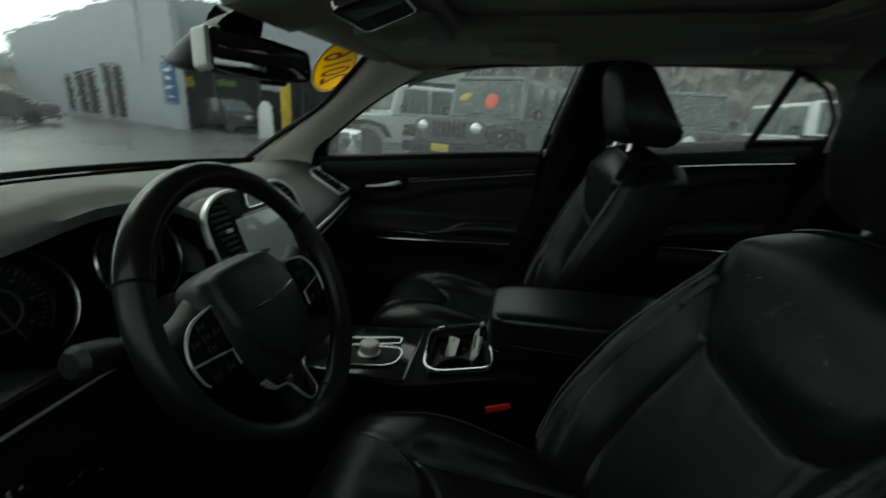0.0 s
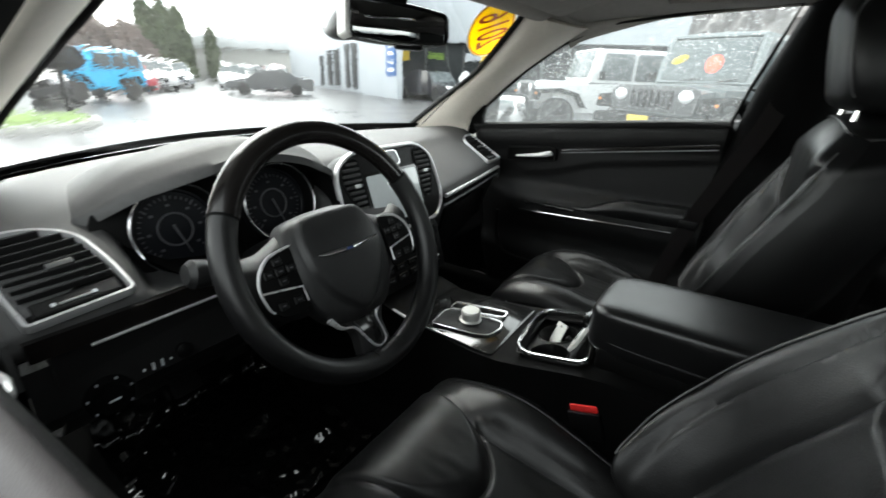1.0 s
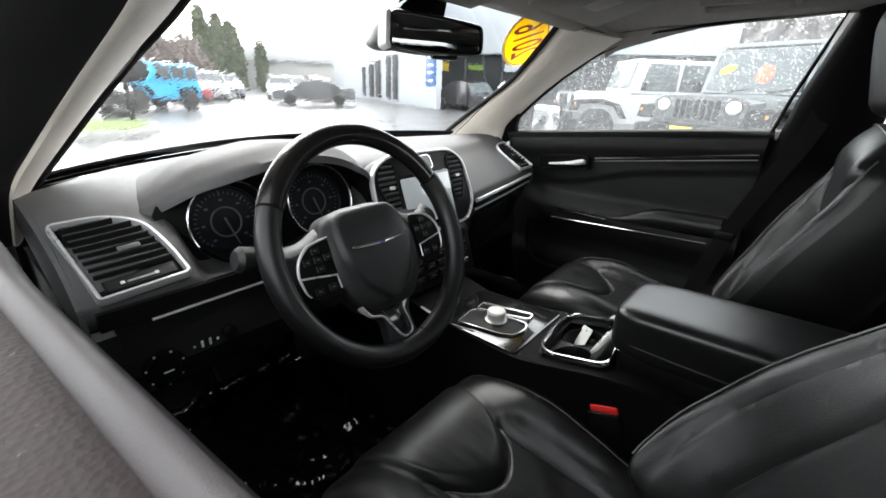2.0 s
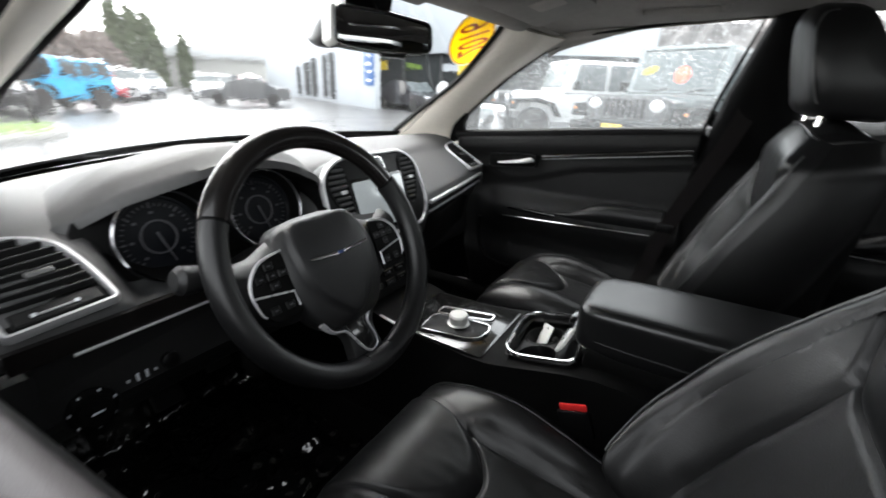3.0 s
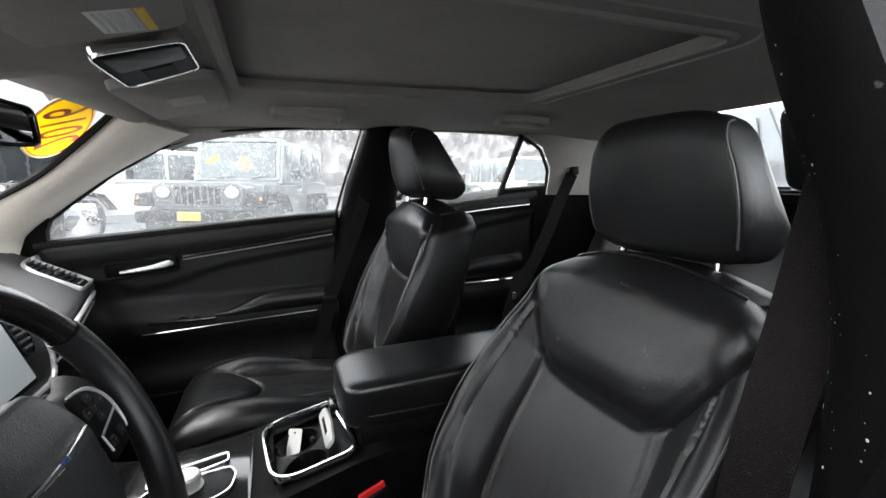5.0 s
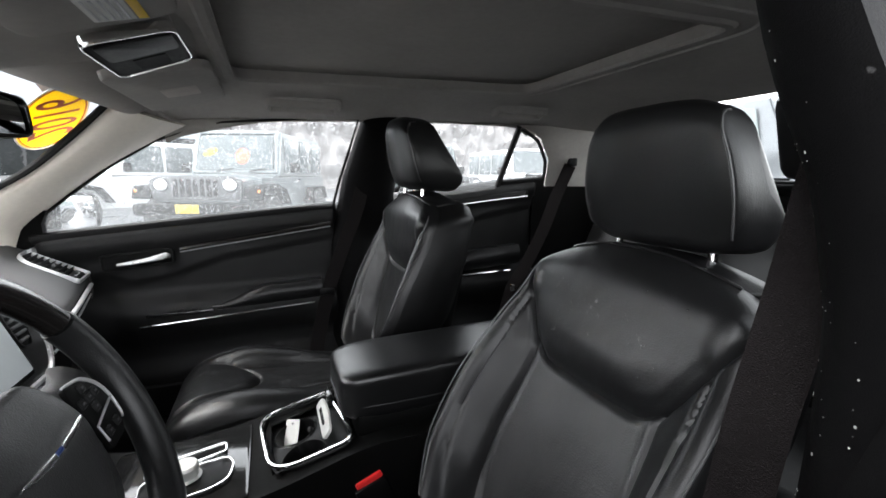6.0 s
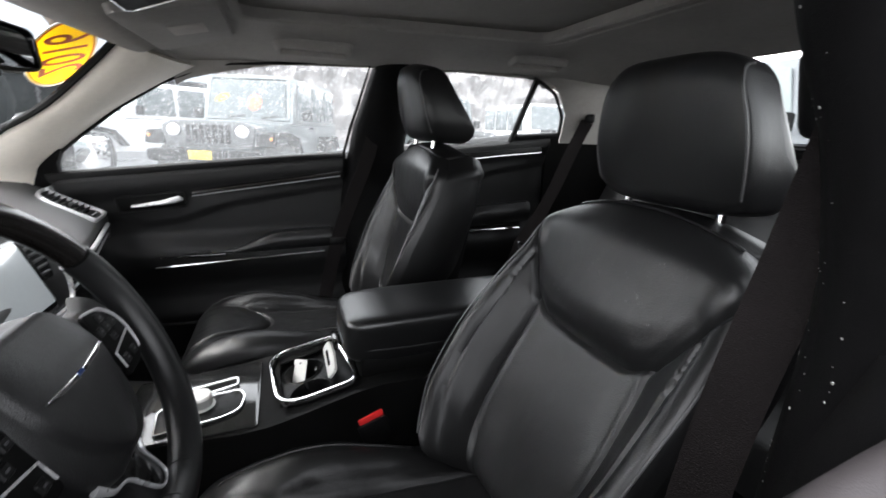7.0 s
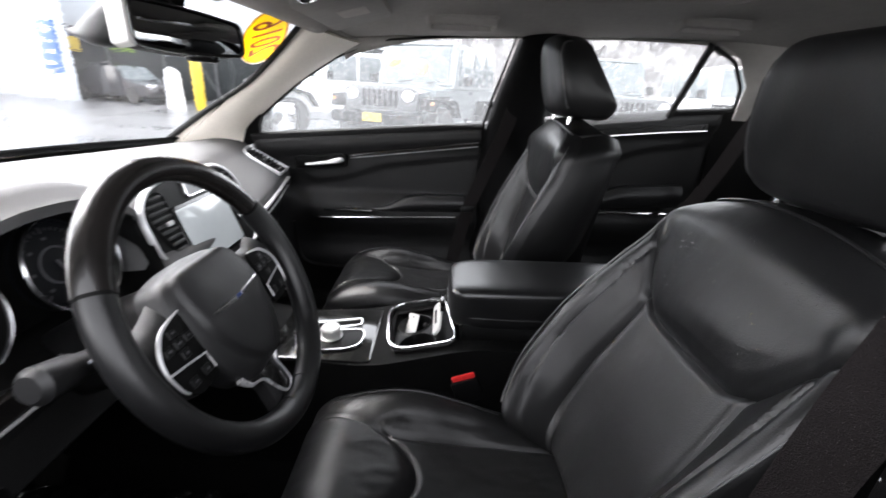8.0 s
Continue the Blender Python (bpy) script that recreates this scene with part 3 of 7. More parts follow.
jamb = part("door_frame", strip_between([V(0.505, -0.672, 0.36), V(0.505, -0.675, 0.6), V(0.505, -0.68, 0.85), V(0.505, -0.688, 0.96), V(0.51, -0.705, 1.035)], [V(0.485, -0.83, 0.36), V(0.485, -0.83, 0.6), V(0.485, -0.82, 0.85), V(0.485, -0.81, 0.96), V(0.50, -0.79, 1.03)], (-0.022, 0, 0.0), 20, 10, 0.02), ROCKER)
tagged(jamb, "wet black jamb behind the driver's door", "door frame", kind="structure")
cowl = part("side_panel", strip_between([V(-0.56, -0.745, z) for z in (0.99, 0.9, 0.8, 0.62, 0.36)], [V(-0.93, -0.72, z) for z in (0.99, 0.9, 0.8, 0.62, 0.36)], (0, 0.01, 0), 14, 6), PLASTIC)
tagged(cowl, "black plastic panel beside the driver's footwell", "panel", kind="structure")
cowl = part("side_panel", slab_grid(lambda u, v: V(-0.95 + 0.72 * u, 0.735 + 0.03 * smooth(u, 0.6, 0.75), 0.3 + (0.57 + 0.11 * smooth(u, 0.55, 0.8)) * v), lambda u, v: V(-0.95 + 0.72 * u, 0.79, 0.3 + (0.57 + 0.11 * smooth(u, 0.55, 0.8)) * v), 24, 6), PLASTIC)
tagged(cowl, "black plastic panel beside the passenger's footwell", "panel", kind="structure")


# ---- doors ----
def door_inner(x, z, x0, x1, top):
    """How far the door's lining stands into the cabin."""
    y = 0.742
    y -= 0.022 * smooth(z, top - 0.10, top - 0.045) * (1 - smooth(z, top - 0.02, top + 0.002) * 0.6)
    arm = smooth(z, 0.60, 0.70) * (1 - smooth(z, 0.715, 0.80))
    y -= 0.035 * arm * smooth(x, x0 + 0.10, x0 + 0.22)
    swoosh = top - lerp((x - x0) / (x1 - x0), [(0.20, 0.14), (0.26, 0.178), (0.38, 0.172), (0.56, 0.135), (0.93, 0.115)])
    y += 0.010 * (1 - smooth(z, swoosh - 0.012, swoosh + 0.006)) * smooth(z, 0.74, 0.80)
    y -= 0.02 * (1 - smooth(z, 0.50, 0.58))
    # rounded front and rear ends
    y += 0.05 * (1 - smooth(x, x0, x0 + 0.05)) ** 2 + 0.05 * smooth(x, x1 - 0.04, x1) ** 2
    return y


def door_panel(name, x0, x1, s, label, front):
    d = thing(name, (x0, s * 0.8, 0.35), label, "door", kind="structure")
    def face(u, v):
        x = x0 + (x1 - x0) * u
        top = belt_z(x)
        z = 0.36 + (top - 0.36) * v
        lead = 0.10 * (1 - v) ** 2 * (1 - u) if front else 0
        return V(x + lead, s * door_inner(x, z, x0, x1, top), z)
    part("lining", slab_grid(face, lambda u, v: V(x0 + (x1 - x0) * u, s * 0.80, 0.36 + (belt_z(x0 + (x1 - x0) * u) - 0.36) * v), 60, 70), DOOR_VINYL, d)
    part("outer_skin", slab_grid(lambda u, v: V(x0 + (x1 - x0) * u, s * (0.86 + 0.04 * math.sin(math.pi * v)), 0.3 + (belt_z(x0 + (x1 - x0) * u) - 0.3) * v), lambda u, v: V(x0 + (x1 - x0) * u, s * 0.84, 0.3 + (belt_z(x0 + (x1 - x0) * u) - 0.3) * v), 12, 12), PAINT_GREY, d, "grey painted outer skin")
    # window sill cap
    part("sill", tube([V(x, s * 0.735, belt_z(x) - 0.006) for x in [x0 + 0.02 + (x1 - x0 - 0.04) * i / 12 for i in range(13)]], 0.014, 10, flat=1.4), DOOR_VINYL, d)
    return d


fd = door_panel("door_1", -0.47, 0.42, 1, "shut passenger door lined in black vinyl with chrome and dark wood strips", True)
face_y = lambda x, z: door_inner(x, z, -0.47, 0.42, belt_z(x))
M = axes((-0.19, 0.722, 0.903), (1, 0, 0.10), (0, 0, 1))
cup = rounded([(-0.105, -0.026), (0.085, -0.028), (0.088, 0.018), (0.06, 0.026), (-0.105, 0.026)], 0.012)
part("handle_recess", plate(cup, 0.012, M @ Matrix.Translation((0, 0, -0.006)), 0.003), MATTE, fd, "black recess behind the handle")
part("handle_recess", rim(cup, 0.006, 0.009, M, 0.3), PLASTIC, fd)
part("handle", tube([M @ V(-0.064, -0.008, 0.010), M @ V(-0.03, -0.007, 0.016), M @ V(0.02, -0.004, 0.02), M @ V(0.055, 0.0, 0.022), M @ V(0.068, 0.002, 0.016), M @ V(0.074, -0.002, 0.008)], [0.0045, 0.006, 0.0075, 0.0105, 0.010, 0.007], 10, flat=0.8), SATIN, fd, "satin silver pull handle")
wood_path = [V(x, face_y(x, z) - 0.004, z) for x, z in [(-0.09 + 0.47 * i / 14, 0.928 + 0.066 * (i / 14)) for i in range(15)]]
part("wood_strip", tube(wood_path, [0.0085] * 15, 12, flat=0.5), WOOD, fd, "dark lacquered wood strip")
part("chrome_strip", tube([p + V(0, -0.004, -0.012) for p in wood_path], 0.0016, 6), SATIN, fd, "thin chrome strip")
low = [V(x, face_y(x, 0.71) - 0.004, z) for x, z in [(-0.212 + 0.526 * i / 16, 0.688 + 0.026 * i / 16) for i in range(17)]]
part("chrome_strip", tube(low, 0.0034, 8), CHROME, fd, "bright chrome strip below the armrest")
part("armrest", slab_grid(lambda u, v: V(-0.01 + 0.35 * u, face_y(0.2, 0.72) + 0.006 - 0.026 * math.sin(math.pi * (0.1 + 0.8 * v)) ** 0.7 * math.sin(math.pi * min(u * 1.4 + 0.06, 0.5)), 0.722 + (0.012 + 0.05 * smooth(u, 0, 0.55)) * v + 0.012 * u), lambda u, v: V(-0.01 + 0.35 * u, 0.745, 0.722 + (0.012 + 0.05 * smooth(u, 0, 0.55)) * v + 0.012 * u), 24, 10), LEATHER, fd, "padded black leather armrest")
part("switch_panel", box((0.19, 0.03, 0.010), (-0.10, 0.712, 0.722), 0.004), GLOSS, fd, "gloss black switch panel")
for x in (-0.10, -0.06):
    part("switch", box((0.02, 0.016, 0.008), (x, 0.708, 0.729), 0.003), PLASTIC, fd)
part("pocket", tube(spline([(-0.32, 0.726, 0.66), (-0.315, 0.724, 0.56), (-0.28, 0.72, 0.495), (-0.2, 0.718, 0.478), (0.0, 0.718, 0.48), (0.35, 0.718, 0.49)], 6), 0.008, 8), PLASTIC, fd)
part("lock_pin", lathe([(0.004, 0), (0.004, 0.018), (0.003, 0.022), (0.0005, 0.023)], Matrix.Translation((0.33, 0.735, 1.055)), 10), PLASTIC, fd)


def side_pane(name, pts, s, parent, mat):
    vs = side(pts, s) + side(pts, s, 0.004)
    k = len(pts)
    ob = part(name, (vs, [tuple(range(k)), tuple(range(2 * k - 1, k - 1, -1))] + [(i, (i + 1) % k, k + (i + 1) % k, k + i) for i in range(k)]), mat, parent, smooth=0)
    ob.visible_shadow = False
    return ob


front_low = [(-0.44, 0.96), (0.385, 1.035)] + FRONT_WIN[2:]
side_pane("window_glass", front_low, 1, fd, MISTED)
part("window_seal", tube(side([(0.392, 1.061), (0.413, 1.15), (0.44, 1.24), (0.468, 1.34), (0.336, 1.339), (0.2, 1.324), (0.069, 1.311), (-0.003, 1.297), (-0.109, 1.253), (-0.225, 1.183), (-0.329, 1.106), (-0.405, 1.047)], 1, -0.004), 0.0045, 8), RUBBER, fd, "black rubber seal")
SAIL = [(-0.50, 0.93), (-0.422, 0.966), (-0.415, 1.02), (-0.396, 1.055), (-0.41, 1.07), (-0.46, 1.01)]
part("sail_panel", (side(SAIL, 1, -0.018) + side(SAIL, 1, 0.01), [tuple(range(6)), tuple(range(11, 5, -1))] + [(i, (i + 1) % 6, 6 + (i + 1) % 6, 6 + i) for i in range(6)]), MATTE, fd, smooth=0)
settle(fd)

rd = door_panel("door_2", 0.62, 1.27, 1, "shut rear passenger door lined in black vinyl with chrome strips", False)
ry = lambda x, z: door_inner(x, z, 0.62, 1.27, belt_z(x))
up = [V(x, ry(x, belt_z(x) - 0.055) - 0.003, belt_z(x) - 0.055) for x in [0.70 + 0.5 * i / 10 for i in range(11)]]
part("wood_strip", ribbon(up, V(0, 0, 1), 0.02, 0.008), WOOD, rd, "dark lacquered wood strip")
part("chrome_strip", tube([p + V(0, -0.004, -0.015) for p in up], 0.0024, 6), CHROME, rd, "thin chrome strip")
part("chrome_strip", tube([V(x, ry(x, 0.76) - 0.02, 0.757 + 0.02 * (x - 0.7)) for x in [0.74 + 0.38 * i / 10 for i in range(11)]], 0.0045, 8), CHROME, rd, "bright chrome strip below the armrest")
part("armrest", slab_grid(lambda u, v: V(0.74 + 0.42 * u, 0.725 - 0.03 * math.sin(math.pi * (0.1 + 0.8 * v)) ** 0.7, 0.765 + (0.02 + 0.06 * smooth(u, 0, 0.5)) * v + 0.03 * u), lambda u, v: V(0.74 + 0.42 * u, 0.745, 0.765 + (0.02 + 0.06 * smooth(u, 0, 0.5)) * v + 0.03 * u), 18, 8), LEATHER, rd, "padded black leather armrest")
rear_low = [(0.62, 1.06), (1.03, 1.11)] + REAR_WIN[2:]
side_pane("window_glass", rear_low, 1, rd, MISTED)
side_pane("quarter_glass", QUARTER, 1, rd, MISTED)
part("window_bar", tube(side([(1.034, 1.12), (1.055, 1.23), (1.079, 1.348)], 1, -0.006), 0.010, 8), RUBBER, rd, "black bar between the panes")
part("window_seal", tube(side(rounded([Vector(p) for p in QUARTER], 0.02, 3) + [Vector(QUARTER[0])], 1, -0.004), 0.007, 8), RUBBER, rd, "black rubber seal")
settle(rd)
ld = door_panel("door_3", 0.62, 1.27, -1, "shut rear door behind the driver, lined in black vinyl", False)
side_pane("window_glass", rear_low, -1, ld, CLEAR)
side_pane("quarter_glass", QUARTER, -1, ld, CLEAR)
settle(ld)

od = thing("door_4", (-0.5, -0.8, 0.35), "shut driver's door with its window lowered, wet black sill", "door", kind="structure")
OX0, OX1, OTOP = -0.53, 0.50, 0.964


def door_edge(x):
    """How far out the inner edge of the driver's window sill lies."""
    return lerp(x, [(-0.53, 0.775), (-0.10, 0.767), (0.29, 0.7385), (0.50, 0.724)])


def sill_z(x):
    """The height of the driver's window sill, rising towards the middle pillar."""
    return OTOP + 0.028 * smooth(x, 0.30, 0.43)


def driver_lining(u, v):
    x = OX0 + (OX1 - OX0) * u
    z = 0.36 + (sill_z(x) - 0.36) * v
    return V(x, -(door_inner(x, z, OX0, OX1, sill_z(x)) + door_edge(x) - 0.731 - 0.020 * smooth(sill_z(x) - z, 0.03, 0.11)), z)


def along(fn, n=24):
    return [fn(OX0 + (OX1 - OX0) * i / n) for i in range(n + 1)]


part("lining", slab_grid(driver_lining, lambda u, v: V(OX0 + (OX1 - OX0) * u, -0.815, 0.36 + (OTOP - 0.36) * v), 50, 60), DOOR_VINYL, od)
part("sill", slab_grid(lambda u, v: (lambda x, a: V(x, -(door_edge(x) + 0.0132 - 0.0132 * math.cos(a)), sill_z(x) + 0.015 * math.sin(a)))(OX0 + (OX1 - OX0) * u, math.pi * v), lambda u, v: V(OX0 + (OX1 - OX0) * u, -(door_edge(OX0 + (OX1 - OX0) * u) + 0.002 + 0.022 * v), sill_z(OX0 + (OX1 - OX0) * u) - 0.006), 24, 10), SILL, od, "soft grey-black sill roll, wet")
part("weatherstrip", strip_between(along(lambda x: V(x, -(door_edge(x) + 0.0255), sill_z(x) + 0.002)), along(lambda x: V(x, -(door_edge(x) + 0.098), sill_z(x) - 0.004)), (0, 0, 0.006), 24, 8, 0.01), FLAP, od, "worn brown rubber window strip")
part("outer_skin", slab_grid(lambda u, v: (lambda x: V(x, lerp(v, [(0, -(door_edge(x) + 0.090)), (0.06, -(door_edge(x) + 0.104)), (0.14, -0.880), (0.5, -0.90), (1, -0.86)]), lerp(v, [(0, sill_z(x) - 0.014), (0.06, sill_z(x) - 0.016), (0.14, sill_z(x) - 0.05), (0.5, 0.66), (1, 0.30)])))(OX0 + (OX1 - OX0) * u), lambda u, v: V(OX0 + (OX1 - OX0) * u, -0.825, OTOP - 0.012 - 0.62 * v), 20, 30), PAINT_GREY, od, "wet grey painted outer skin")
part("handle_recess", plate(cup, 0.012, axes((-0.14, -0.757, 0.850), (-1, 0, -0.05), (0, 0, 1)) @ Matrix.Translation((0, 0, -0.006)), 0.003), MATTE, od)
part("handle", tube([(-0.20, -0.752, 0.846), (-0.17, -0.742, 0.848), (-0.12, -0.736, 0.852), (-0.09, -0.738, 0.854), (-0.075, -0.750, 0.855)], [0.005, 0.008, 0.010, 0.009, 0.006], 10, flat=0.8), SATIN, od, "satin silver pull handle")
settle(od)


def rain(pts, s, count, seed, label, big=0.0013):
    """Standing drops on the outside of a side pane."""
    rnd, vs, fs = random.Random(seed), [], []
    x0, x1, z0, z1 = min(p[0] for p in pts), max(p[0] for p in pts), min(p[1] for p in pts), max(p[1] for p in pts)
    n = V(0, s, 0.36).normalized()
    a = V(1, 0, 0)
    b = n.cross(a)
    def inside(x, z):
        return sum((p[1] > z) != (q[1] > z) and x < p[0] + (q[0] - p[0]) * (z - p[1]) / (q[1] - p[1]) for p, q in zip(pts, pts[1:] + pts[:1])) % 2
    made = 0
    while made < count:
        x, z = rnd.uniform(x0, x1), rnd.uniform(z0, z1)
        if not inside(x, z):
            continue
        made += 1
        r = 0.0005 + big * rnd.random() ** 4
        c = V(x, s * (glass_y(z) + 0.0046), z)
        tall = r * rnd.uniform(1.0, 1.5)
        k = len(vs)
        for rad, up_ in ((1.0, 0.0), (0.8, 0.26)):
            vs += [c + a * r * rad * math.cos(t) + b * tall * rad * math.sin(t) + n * r * up_ for t in (6.2832 * i / 7 for i in range(7))]
        vs.append(c + n * r * 0.40)
        fs += [(k + i, k + (i + 1) % 7, k + 7 + (i + 1) % 7, k + 7 + i) for i in range(7)] + [(k + 7 + i, k + 7 + (i + 1) % 7, k + 14) for i in range(7)] + [tuple(k + i for i in range(7))[::-1]]
    ob = part("raindrops", (vs, fs), DROP, smooth=80)
    ob.visible_shadow = False
    return tagged(ob, label, "raindrops", kind="stuff")


rain(FRONT_WIN, 1, 6000, 5, "rain drops on the passenger door glass")
rain(REAR_WIN, 1, 2600, 6, "rain drops on the rear door glass")
rain(QUARTER, 1, 300, 7, "rain drops on the small quarter glass")


# ---- seats ----
def groove(d, w=0.0045, depth=0.005):
    return -depth * math.exp(-((d / w) ** 2))


def back_seams(s, a):
    side_seam = glide(s, [(0, 0.70), (0.10, 0.68), (0.2, 0.62), (0.35, 0.59), (0.56, 0.57), (0.60, 0.575), (0.64, 0.63), (0.745, 0.80), (0.80, 0.885), (0.86, 0.955), (0.92, 0.965), (1, 0.965)])
    return side_seam, 0.572 + 0.010 * (a / 0.5) ** 2 + 0.030 * smooth(a, 0.40, 0.60)


def back_point(s, u):
    """The front of the backrest: s up, u across (-1 to 1)."""
    wide = glide(s, [(0, 0.105), (0.05, 0.128), (0.10, 0.154), (0.16, 0.184), (0.22, 0.204), (0.30, 0.218), (0.40, 0.224), (0.62, 0.222), (0.8, 0.212)]) if s < 0.8 else 0.212 * (1 - 0.26 * ((s - 0.8) / 0.2) ** 2.6)
    a = abs(u)
    x, z = 0.462 + 0.255 * s, 0.575 + 0.475 * s
    side_seam, v_seam = back_seams(s, a)
    f = glide(s, [(0, 0.0), (0.3, 0.004), (0.55, 0.006), (0.75, 0.022), (0.88, 0.036), (1, 0.040)])
    rise = glide(s, [(0, 0.112), (0.13, 0.104), (0.29, 0.086), (0.49, 0.070), (0.64, 0.044), (0.75, 0.020), (0.86, 0.004), (1, 0.0)])
    f += rise * (0.62 * smooth(a, min(side_seam - 0.08, 0.72), 0.84) + 0.38 * smooth(a, 0.70, 0.98))
    shield = smooth((s - v_seam) * 0.53, -0.004, 0.030) * smooth((side_seam - a) * wide, -0.004, 0.026)
    f += 0.008 * shield + 0.010 * smooth((s - v_seam) * 0.53, 0.0, 0.06) * max(1 - (a / side_seam) ** 2, 0)
    f += groove((s - v_seam) * 0.53, 0.005, 0.007) * (1 - smooth(a, side_seam - 0.01, side_seam + 0.04))
    f += groove((a - side_seam) * wide, 0.0042, 0.0085) * (1 - smooth(s, 0.80, 0.86))
    f += groove((a - 0.815) * wide, 0.0034, 0.0080) * (1 - smooth(s, 0.72, 0.76))
    f -= 0.005 * (1 - smooth(a, 0.1, 0.55)) * (1 - smooth(s, 0.3, 0.56))
    f += 0.0010 * noise.noise(V(u * 4, s * 6, 3.1)) + 0.0003 * noise.noise(V(u * 15, s * 24, 1.7)) + 0.0003 * abs(noise.noise(V(u * 5 + 3 * s, s * 11 - 2 * u, 6.3)))
    ra, rs = 0.036 * roll(a, 0.86, 1.0), 0.036 * roll(s, 0.86, 1.01)
    f -= (ra**3 + rs**3) ** (1 / 3)
    f -= 0.03 * roll(0.06 - s, 0, 0.06)
    z -= smooth(s, 0.80, 1.0) * (0.010 + 0.026 * a**2.2)
    return V(x - 0.884 * f, u * wide, z + 0.467 * f)


def back_at(r, t):
    """The backrest by rows and columns that follow its seams: r, t at 0.55 and 0.6 lie on them."""
    s, a = r, abs(t)
    for _ in range(6):
        side_seam = back_seams(s, a)[0]
        a = abs(t) / 0.6 * side_seam if abs(t) <= 0.6 else side_seam + (abs(t) - 0.6) / 0.4 * (1 - side_seam)
        v_seam = back_seams(s, a)[1]
        s = r / 0.55 * v_seam if r <= 0.55 else v_seam + (r - 0.55) / 0.45 * (1 - v_seam)
    k = "upper_panel" if r > 0.80 else ("upper_panel" if r > 0.55 else "centre_insert") if abs(t) < 0.6 else ("bolster_outer" if t < 0 else "bolster_inner")
    return back_point(s, math.copysign(a, t)), k


def cushion_seams(q, a):
    return glide(q, [(0, 0.66), (0.07, 0.61), (0.15, 0.54), (0.25, 0.46), (0.32, 0.405), (0.4, 0.39), (0.62, 0.43), (0.83, 0.42), (1, 0.42)]), 0.44 - 0.75 * min(a, 0.45) ** 2


def cushion_point(q, u):
    """The top of the cushion: q from front to rear, u across."""
    a = abs(u)
    wide = glide(q, [(0, 0.182), (0.10, 0.196), (0.3, 0.202), (0.5, 0.198), (0.7, 0.186), (1, 0.172)])
    x = 0.014 + 0.501 * q
    rise = glide(q, [(0.05, 0.0), (0.15, 0.008), (0.25, 0.022), (0.35, 0.036), (0.48, 0.042), (0.6, 0.034), (0.75, 0.016), (0.9, 0.004), (1, 0.0)])
    seam, cross = cushion_seams(q, a)
    z = 0.572 + 0.026 * smooth(0.62 - q, 0, 0.45) + rise * smooth(a, seam - 0.05, 0.72)
    z += groove((a - seam) * wide, 0.0045, 0.006) * smooth(q, 0.0, 0.08)
    fade = 1 - smooth(a, seam - 0.04, seam + 0.08)
    z += fade * (groove((q - cross) * 0.48, 0.0045, 0.007) + 0.010 * smooth(cross - q, 0, 0.06))
    outer = glide(q, [(0.25, 0.47), (0.32, 0.52), (0.39, 0.55), (0.64, 0.585), (0.72, 0.59)])
    z += groove((a - outer) * wide, 0.0026, 0.0036) * smooth(q, 0.26, 0.30) * (1 - smooth(q, 0.69, 0.72))
    z += 0.0015 * noise.noise(V(u * 4, q * 7, 8.1)) + 0.0006 * noise.noise(V(u * 14, q * 20, 5.7)) + 0.0010 * abs(noise.noise(V(u * 6 + 2 * q, q * 10, 2.3)))
    ra, rq = 0.052 * roll(a, 0.70, 1.0), 0.085 * roll(0.20 - q, 0, 0.20)
    z -= 0.03 * roll(q, 0.9, 1.0)
    z -= (ra**3 + rq**3) ** (1 / 3)
    return V(x, u * wide, z)


def cushion_at(r, t):
    q, a = r, abs(t)
    for _ in range(6):
        seam = cushion_seams(q, a)[0]
        a = abs(t) / 0.6 * seam if abs(t) <= 0.6 else seam + (abs(t) - 0.6) / 0.4 * (1 - seam)
        cross = cushion_seams(q, a)[1]
        q = r / 0.35 * cross if r <= 0.35 else cross + (r - 0.35) / 0.65 * (1 - cross)
    k = ("thigh_panel" if r < 0.35 else "seat_insert") if abs(t) < 0.6 else ("bolster_outer" if t < 0 else "bolster_inner")
    return cushion_point(q, math.copysign(a, t)), k


def split_sheet(fn, nu, nv):
    """The faces of a moulded sheet sorted by the panel that they belong to."""
    P = [fn(i / nu, -1 + 2 * j / nv) for i in range(nu + 1) for j in range(nv + 1)]
    out = {}
    for i in range(nu):
        for j in range(nv):
            k = fn((i + 0.5) / nu, -1 + 2 * (j + 0.5) / nv)[1]
            out.setdefault(k, []).append((i * (nv + 1) + j, i * (nv + 1) + j + 1, (i + 1) * (nv + 1) + j + 1, (i + 1) * (nv + 1) + j))
    geos = {}
    for k, fs in out.items():
        ids = sorted({i for f in fs for i in f})
        at = {i: n for n, i in enumerate(ids)}
        geos[k] = ([P[i][0] for i in ids], [tuple(at[i] for i in f) for f in fs])
    rim_pts = [P[i * (nv + 1)][0] for i in range(nu + 1)] + [P[nu * (nv + 1) + j][0] for j in range(1, nv + 1)] + [P[i * (nv + 1) + nv][0] for i in range(nu - 1, -1, -1)] + [P[j][0] for j in range(nv - 1, 0, -1)]
    return geos, rim_pts


HEAD = rounded([(0.712, 1.056), (0.798, 1.050), (0.808, 1.085), (0.738, 1.254), (0.690, 1.258), (0.684, 1.222), (0.692, 1.15)], [0.03, 0.03, 0.03, 0.016, 0.014, 0.04, 0.05], 7)


